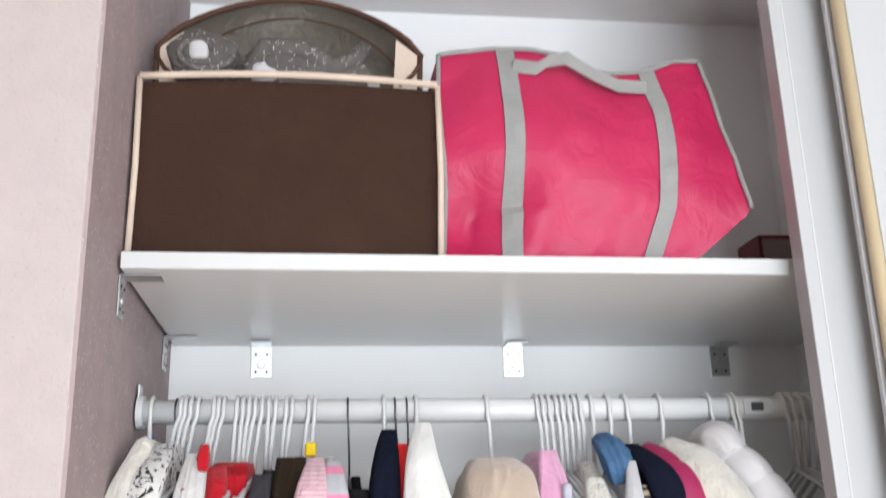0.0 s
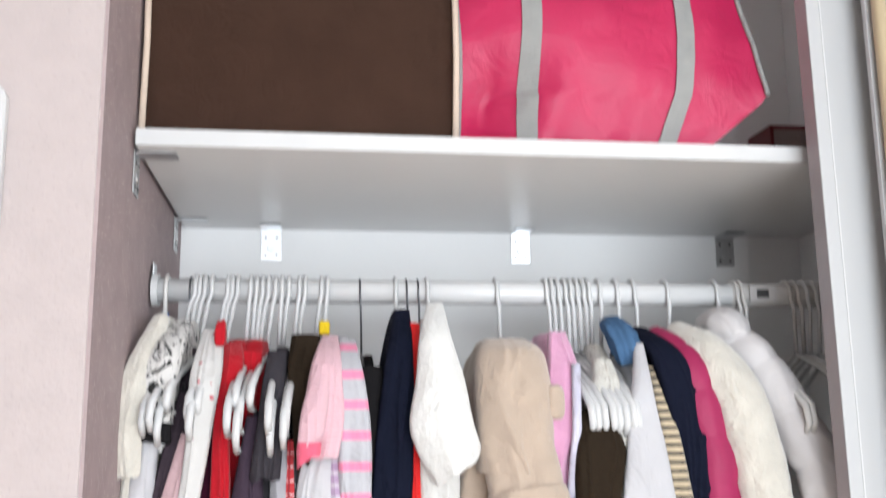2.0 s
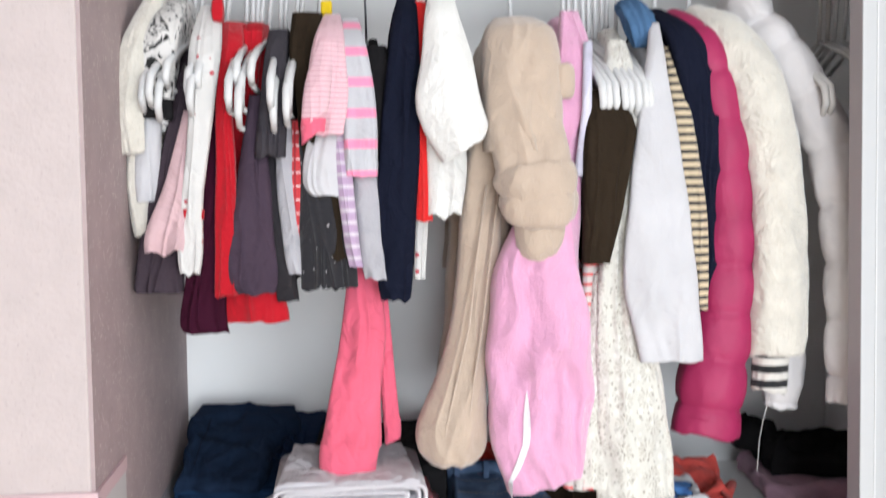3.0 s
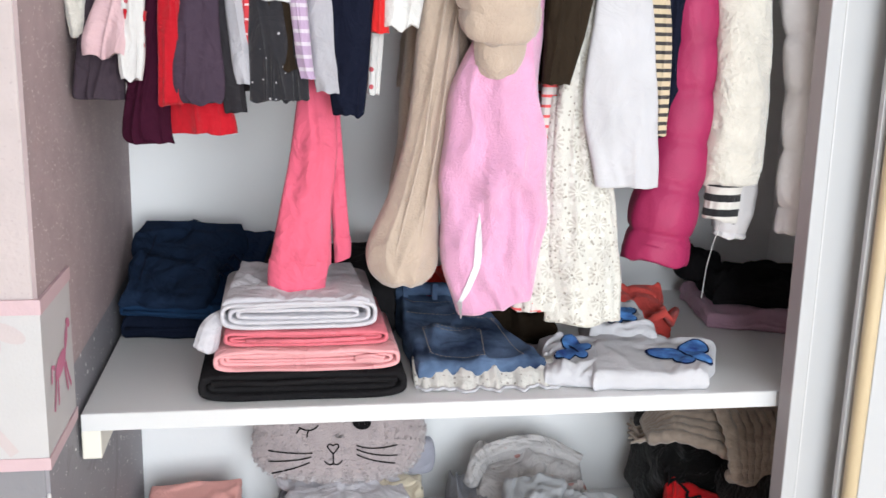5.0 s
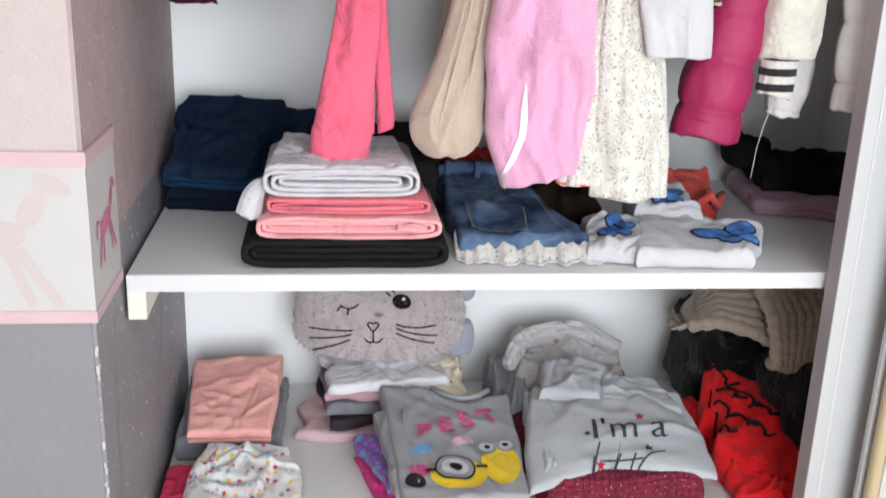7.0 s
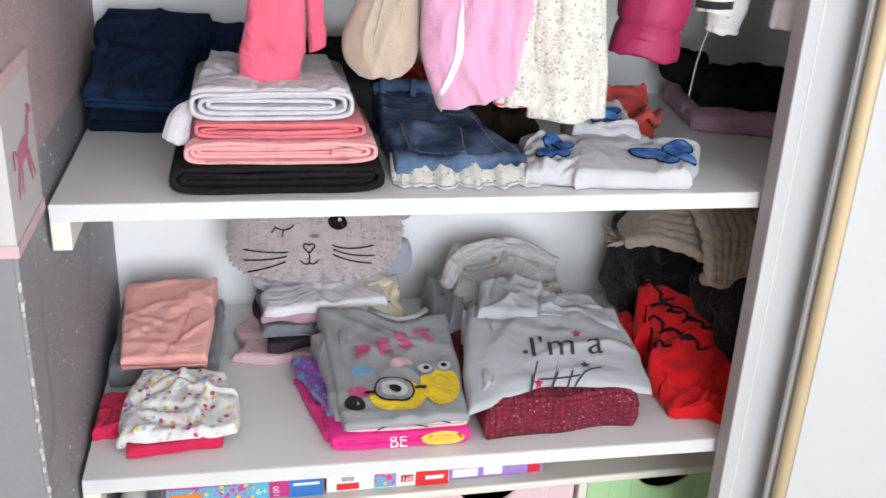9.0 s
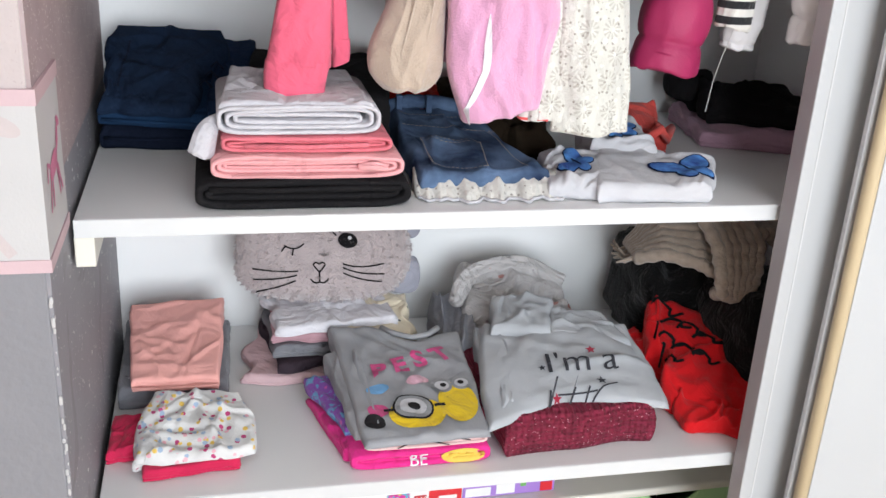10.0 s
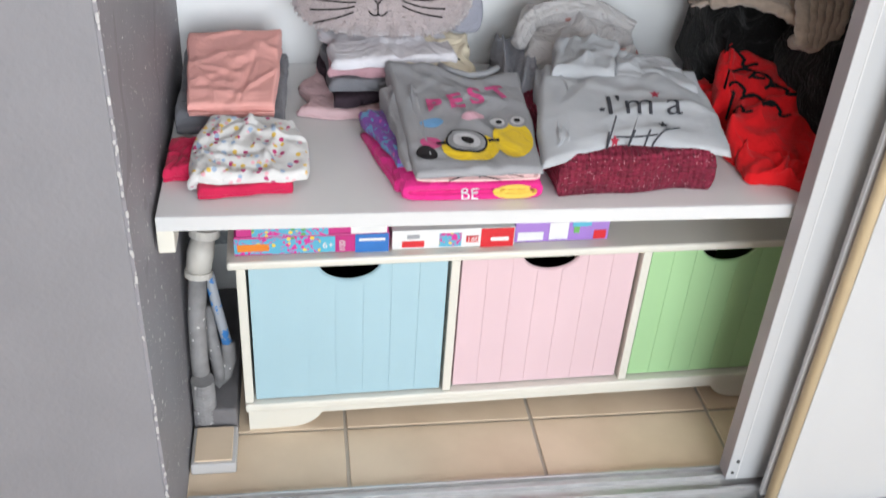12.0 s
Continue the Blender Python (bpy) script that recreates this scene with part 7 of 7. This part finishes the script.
fur_black = mat("black_fur", (0.004, 0.0035, 0.0035), 0.9, var=0.4, scale=60, bump=1.0, bump_scale=240, sheen=0.15, soft_bump=0.6, spec=0.15)
k = folded("fur_coat", "black faux fur coat bundled in the corner", "coat", GL)
pad("body", fur_black, k, 0.935, 0.355, Z1 + 0.0005, 0.24, 0.22, 0.175, 0, 0.016, 84, 3.6, 0)
part("front_bulge", pad_bm(0.985, 0.20, Z1 + 0.0005, 0.16, 0.24, 0.17, 0, 0.016, 85, 3), fur_black, k, "", True)
wool = mat("beige_chunky_knit", (0.38, 0.305, 0.245), 0.95, var=0.25, scale=70, bump=1.0, bump_scale=190, sheen=0.4)
k = folded("knit_scarf", "beige chunky knitted scarf draped over black fur", "scarf", GL)


def cable(points, r, name="strand"):
    """A thick knitted strand with braided ribs."""
    pts = [Vector(p) for p in points]
    fine = []
    for a, b in zip(pts, pts[1:]):
        fine += [a.lerp(b, i / 8) for i in range(8)]
    fine.append(pts[-1])
    rr = [r * (1 + 0.12 * math.sin(i * 1.6)) for i in range(len(fine))]
    part(name, tube(fine, rr, 10), wool, k, "", True)


for i in range(9):
    u = i / 8
    cable([(0.800 + 0.03 * u, 0.27 + 0.10 * u, Z1 + 0.185 - 0.02 * u), (0.83 + 0.03 * u, 0.235 + 0.10 * u, Z1 + 0.205 + 0.045 * u), (0.875 + 0.025 * u, 0.205 + 0.10 * u, Z1 + 0.20 + 0.075 * u), (0.905 + 0.02 * u, 0.195 + 0.1 * u, Z1 + 0.185 + 0.085 * u)], 0.0105)
for i in range(6):
    u = i / 5
    cable([(0.885 + 0.07 * u, 0.23, Z1 + 0.262), (0.89 + 0.068 * u, 0.185, Z1 + 0.235), (0.890 + 0.058 * u, 0.165, Z1 + 0.205), (0.895 + 0.046 * u, 0.160, Z1 + 0.172 - 0.010 * math.sin(math.pi * u)), (0.900 + 0.036 * u, 0.185, Z1 + 0.158)], 0.0108)
for i in range(6):
    cable([(0.955 + 0.012 * i, 0.20, Z1 + 0.235 + 0.012 * math.sin(i)), (0.98 + 0.011 * i, 0.235, Z1 + 0.25), (1.0 + 0.009 * i, 0.29, Z1 + 0.262), (1.01 + 0.006 * i, 0.36, Z1 + 0.25)], 0.0115)
for i in range(12):
    u = i / 11
    part("fringe", tube([(0.802 + 0.03 * u, 0.27 + 0.10 * u, Z1 + 0.186 - 0.02 * u), (0.786 + 0.03 * u, 0.272 + 0.10 * u, Z1 + 0.182 - 0.02 * u - 0.004 * (i % 3)), (0.770 + 0.03 * u + 0.006 * (i % 2), 0.276 + 0.10 * u, Z1 + 0.176 - 0.02 * u + 0.006 * (i % 4))], [0.0046, 0.0036, 0.0018], 7), wool, k, "", True)

# ---- bench with three bins ----
BY, BZ = 0.138, 0.352
bench = thing("storage_bench", "cream painted storage bench on the tiled floor", "bench")


def askew(ob):
    """The bench and what it carries stand slightly turned in the closet."""
    ob.matrix_world = Matrix.Translation((BX0, BY, 0)) @ Matrix.Rotation(radians(1.5), 4, "Z") @ Matrix.Translation((-BX0, -BY, 0))


BX0, BX1, BD = 0.088, 1.032, 0.295
part("top", box(BX0 - 0.012, BX1 + 0.012, BY - 0.012, BY + BD, BZ - 0.014, BZ, 0.004), bench_cream, bench)
for xa in (BX0, 0.4155, 0.727, BX1 - 0.014):
    part("upright", box(xa, xa + 0.014, BY, BY + BD - 0.004, 0.062, BZ - 0.0145, 0.0015), bench_cream, bench)
part("bottom_board", box(BX0, BX1, BY - 0.006, BY + BD - 0.004, 0.046, 0.0615, 0.003), bench_cream, bench)
part("back_board", box(BX0, BX1, BY + BD - 0.0035, BY + BD, 0.002, BZ - 0.015, 0.001), bench_cream, bench)
prof = [(BX0 + 0.004, 0.0), (BX0 + 0.07, 0.0)] + [(BX0 + 0.07 + 0.035 * math.sin(radians(a)) + 0.02 * a / 90, 0.030 * (1 - math.cos(radians(a)))) for a in range(15, 91, 15)]
prof += [(BX1 - (x - BX0), z_) for x, z_ in reversed(prof)]
prof += [(BX1 - 0.004, 0.0455), (BX0 + 0.004, 0.0455)]
clean = []
for p_ in prof:
    if not clean or (abs(p_[0] - clean[-1][0]) + abs(p_[1] - clean[-1][1])) > 1e-5:
        clean.append(p_)
part("apron", loft([[(x, y_, z_) for x, z_ in clean] for y_ in (BY + 0.002, BY + 0.016)]), bench_cream, bench, "cream apron with cut-out feet")
part("foot", box(BX0 + 0.004, BX0 + 0.05, BY + BD - 0.05, BY + BD - 0.004, 0.0, 0.0455, 0.001), bench_cream, bench)
part("foot", box(BX1 - 0.05, BX1 - 0.004, BY + BD - 0.05, BY + BD - 0.004, 0.0, 0.0455, 0.001), bench_cream, bench)


def bin_(x0, x1, material, label, push):
    """A pull-out bin: grooved front with a half-round grip cut-out at the top."""
    b = thing("storage_bin", label, "storage bin", "bins in the bench")
    zb0, zb1 = 0.064, BZ - 0.019
    y0 = BY + push
    cx = (x0 + x1) / 2
    R = 0.052
    edge = [x0 + (x1 - x0) * i / 7 for i in range(8)]
    bm = bmesh.new()
    # front planks with recessed joints
    for a, c in zip(edge, edge[1:]):
        lo, hi = a + 0.0003, c - 0.0003
        xs = [lo + (hi - lo) * i / 6 for i in range(7)]
        tops = [zb1 - (math.sqrt(max(0, R * R - (x - cx) ** 2)) * 0.72 if abs(x - cx) < R else 0) for x in xs]
        prof_ = [(lo, zb0), (hi, zb0)] + [(x, t) for x, t in zip(reversed(xs), reversed(tops))]
        part("plank", loft([[(x, y, z_) for x, z_ in prof_] for y in (y0, y0 + 0.009)]), material, b)
    part("front_board", loft([[(x, y, z_) for x, z_ in [(x0, zb0), (x1, zb0), (x1, zb1)] + [(cx + R * math.cos(radians(t)), zb1 - 0.72 * R * math.sin(radians(t))) for t in range(0, 181, 12)] + [(x0, zb1)]] for y in (y0 + 0.0012, y0 + 0.008)]), material, b)
    part("grip_rim", tube([(cx + (R - 0.001) * math.cos(radians(t)), y0 + 0.004, zb1 - 0.72 * (R - 0.001) * math.sin(radians(t))) for t in range(4, 177, 8)], 0.0036, 6), material, b)
    for xs in (x0, x1 - 0.006):
        part("side", box(xs, xs + 0.006, y0 + 0.0095, BY + BD - 0.02, zb0, zb1 - 0.004, 0.001), material, b)
    # inner faces coloured near black: the bin's inside shade is painted on
    part("back", box(x0 + 0.0065, x1 - 0.0065, BY + BD - 0.02, BY + BD - 0.014, zb0, zb1 - 0.02, 0.001), inside_shade, b)
    part("bottom", box(x0 + 0.0065, x1 - 0.0065, y0 + 0.0095, BY + BD - 0.021, zb0, zb0 + 0.005, 0.001), inside_shade, b)
    return b


bin_(BX0 + 0.018, 0.411, bin_blue, "pale blue wooden bin with a grip cut-out", 0.006)
bin_(0.4345, 0.722, bin_pink, "pale pink wooden bin with a grip cut-out", 0.010)
bin_(0.746, BX1 - 0.02, bin_green, "pale green wooden bin with a grip cut-out", 0.010)

# ---- game boxes on the bench ----
def card(name, label, x0, x1, z0, h, base, bits, y0=BY + 0.006, dep=0.2):
    b = thing(name, label, "game box", "game boxes on the bench")
    part("lid", box(x0, x1, y0, y0 + dep, z0 + 0.0005, z0 + h, 0.0012), base, b)
    for i, (bx0, bx1, bz0, bz1, m) in enumerate(bits):
        part("print", box(x0 + (x1 - x0) * bx0, x0 + (x1 - x0) * bx1, y0 - 0.0006 - 0.0003 * i, y0 + 0.001, z0 + h * bz0, z0 + h * bz1, 0), m, b)
    return b


def ink_of(c):
    return mat("printed_card", c, 0.35, var=0.08, scale=40)


c_mag, c_blue, c_cyan, c_yel, c_red, c_grn, c_org, c_wht, c_lil, c_gry = (ink_of(c) for c in ((0.55, 0.03, 0.22), (0.03, 0.17, 0.50), (0.10, 0.45, 0.60), (0.75, 0.55, 0.05), (0.65, 0.02, 0.03), (0.15, 0.42, 0.12), (0.75, 0.22, 0.02), (0.78, 0.78, 0.77), (0.36, 0.20, 0.58), (0.35, 0.36, 0.38)))
mixed = pattern("colour_mix", (0.12, 0.42, 0.58), (blotch(80, 0.55, 1.5), (0.60, 0.05, 0.28)), (sparse(90, 0.3, 0.4), (0.75, 0.55, 0.08)), (sparse(70, 0.25, 0.3), (0.12, 0.35, 0.12)), soft=0.0, bump=0.0)
b = card("puzzle_box", "colourful pink and blue puzzle box on the bench", 0.088, 0.318, BZ, 0.033, c_mag, [(0.0, 0.24, 0.1, 0.9, mixed), (0.24, 0.60, 0.06, 0.94, mixed), (0.02, 0.22, 0.25, 0.62, c_org), (0.55, 0.645, 0.08, 0.92, c_cyan), (0.655, 0.76, 0.08, 0.92, c_mag), (0.775, 0.995, 0.0, 0.97, c_blue), (0.80, 0.97, 0.62, 0.76, c_wht)])


def label_text(parent, text, size, x, z0, y, material, turn=0):
    bm = bmesh.new()
    c, s = math.cos(radians(turn)), math.sin(radians(turn))
    for tri in word(text, size):
        bm.faces.new([bm.verts.new((x + c * px - s * pz, y, z0 + s * px + c * pz)) for px, pz in tri])
    return part("letters", bm, material, parent)


label_text(b, "6+", 0.016, 0.217, BZ + 0.012, BY + 0.0015, c_wht)
label_text(b, "100", 0.013, 0.251, BZ + 0.005, BY + 0.0015, c_wht, 90)
card("puzzle_box", "pink printed puzzle box on top of another", 0.092, 0.316, BZ + 0.0335, 0.03, c_mag, [(0.1, 0.6, 0.0, 0.9, mixed), (0.75, 0.99, 0.0, 0.9, c_wht)])
b = card("puzzle_box", "white and red puzzle box on the bench", 0.322, 0.512, BZ, 0.034, c_wht, [(0.08, 0.26, 0.12, 0.45, c_red), (0.12, 0.22, 0.58, 0.78, c_gry), (0.38, 0.56, 0.1, 0.8, mixed), (0.72, 0.99, 0.0, 0.98, c_red), (0.80, 0.95, 0.32, 0.52, c_wht), (0.60, 0.70, 0.3, 0.62, c_red)])
label_text(b, "160", 0.013, 0.436, BZ + 0.013, BY + 0.0015, c_wht)
card("toy_box", "lilac and white toy box on the bench", 0.514, 0.665, BZ, 0.038, c_lil, [(0.03, 0.30, 0.1, 0.5, c_wht), (0.36, 0.56, 0.12, 0.92, c_wht), (0.62, 0.68, 0.4, 0.7, c_grn), (0.84, 0.97, 0.08, 0.5, c_red), (0.60, 0.80, 0.72, 0.98, c_cyan)], y0=BY + 0.012)
card("playing_card_box", "small dark box lying on the bench", 0.70, 0.745, BZ, 0.016, ink_of((0.10, 0.03, 0.02)), [(0.2, 0.8, 0.2, 0.8, ink_of((0.25, 0.12, 0.05)))], y0=0.30, dep=0.06)

for ob in list(scene.objects):
    if ob.parent is None and ob.name.split(".")[0] in ("storage_bench", "storage_bin", "puzzle_box", "toy_box", "playing_card_box"):
        askew(ob)

# ---- pipes in the corner ----
pp_ = thing("heating_pipes", "dusty grey heating pipes rising from the floor", "pipe")
part("pipe", tube([(0.0185, 0.165, 0.075), (0.0185, 0.165, 0.15), (0.020, 0.175, 0.22), (0.026, 0.20, 0.29)], 0.0145, 14), pipe_grey, pp_, "", True)
cor = [(0.0225, 0.145, 0.024 + 0.0035 * i) for i in range(26)]
part("corrugated_sleeve", tube(cor, [0.019 if i % 2 else 0.0165 for i in range(26)], 16), pipe_grey, pp_, "grey corrugated sleeve")
part("fitting", tube([(0.026, 0.20, 0.285), (0.031, 0.212, 0.315), (0.037, 0.224, 0.34)], [0.019, 0.021, 0.017], 16), pipe_pale, pp_, "pale plastic fitting", True)
part("collar", tube([(0.0375, 0.225, 0.338), (0.039, 0.227, 0.352)], 0.024, 18), pipe_pale, pp_)
part("collar", tube([(0.0255, 0.199, 0.279), (0.0265, 0.201, 0.289)], 0.0215, 18), pipe_pale, pp_)
part("pipe", tube([(0.04, 0.228, 0.352), (0.046, 0.236, 0.42), (0.048, 0.24, 0.49)], 0.016, 14), pipe_pale, pp_, "", True)
part("collar", tube([(0.045, 0.235, 0.408), (0.046, 0.237, 0.424)], 0.0205, 18), pipe_pale, pp_)
part("pipe", tube([(0.040, 0.215, 0.27), (0.046, 0.213, 0.22), (0.054, 0.21, 0.17), (0.062, 0.208, 0.12)], 0.0085, 12), pipe_blue, pp_, "pipe with blue print", True)
part("pipe_sleeve", tube([(0.061, 0.208, 0.135), (0.062, 0.206, 0.10), (0.055, 0.20, 0.075), (0.036, 0.19, 0.062)], 0.0115, 12), pipe_grey, pp_, "", True)
part("pipe", tube([(0.034, 0.225, 0.20), (0.034, 0.215, 0.15), (0.042, 0.20, 0.10), (0.046, 0.192, 0.065)], 0.011, 12), pipe_grey, pp_, "", True)
part("bracket_arm", tube([(0.006, 0.225, 0.452), (0.04, 0.23, 0.45)], 0.0045, 8), pipe_pale, pp_)
k = thing("floor_duct", "plastered grey duct block in the corner", "duct")
part("block", box(0.0035, 0.074, 0.132, D - 0.002, 0.0, 0.055, 0.004), plaster, k)
k = thing("pipe_plinth", "beige tile block with white plaster edges", "plinth")
part("block", box(0.0035, 0.074, 0.044, 0.129, 0.0, 0.022, 0.003), border_white, k)
part("cap_tile", box(0.009, 0.068, 0.050, 0.124, 0.0222, 0.026, 0.0012), tile_mat, k)
k = thing("wall_box", "grey metal box behind the pipes", "box")
part("body", box(0.004, 0.088, 0.40, D - 0.002, 0.20, 0.48, 0.003), cloth((0.30, 0.32, 0.33), "metal"), k)

# ---- floor tiles ----
TS = 0.3215
base = box(-TS / 2 + 0.0028, TS / 2 - 0.0028, -TS / 2 + 0.0028, TS / 2 - 0.0028, -0.0038, 0.0, 0.0016)
tile_me = bpy.data.meshes.new("floor_tile")
bmesh.ops.recalc_face_normals(base, faces=base.faces)
base.to_mesh(tile_me)
base.free()
tile_me.materials.append(tile_mat)
for i in range(-6, 8):
    for j in range(-11, 2):
        cx, cy = 0.2515 + TS * (i + 0.5), 0.131 + TS * (j + 0.5)
        if XL - 0.1 < cx < XR + 0.1 and YB - 0.1 < cy < D + 0.1:
            t_ = new("floor_tile", tile_me)
            t_.location = (cx, cy, 0)
            t_.parent = floor
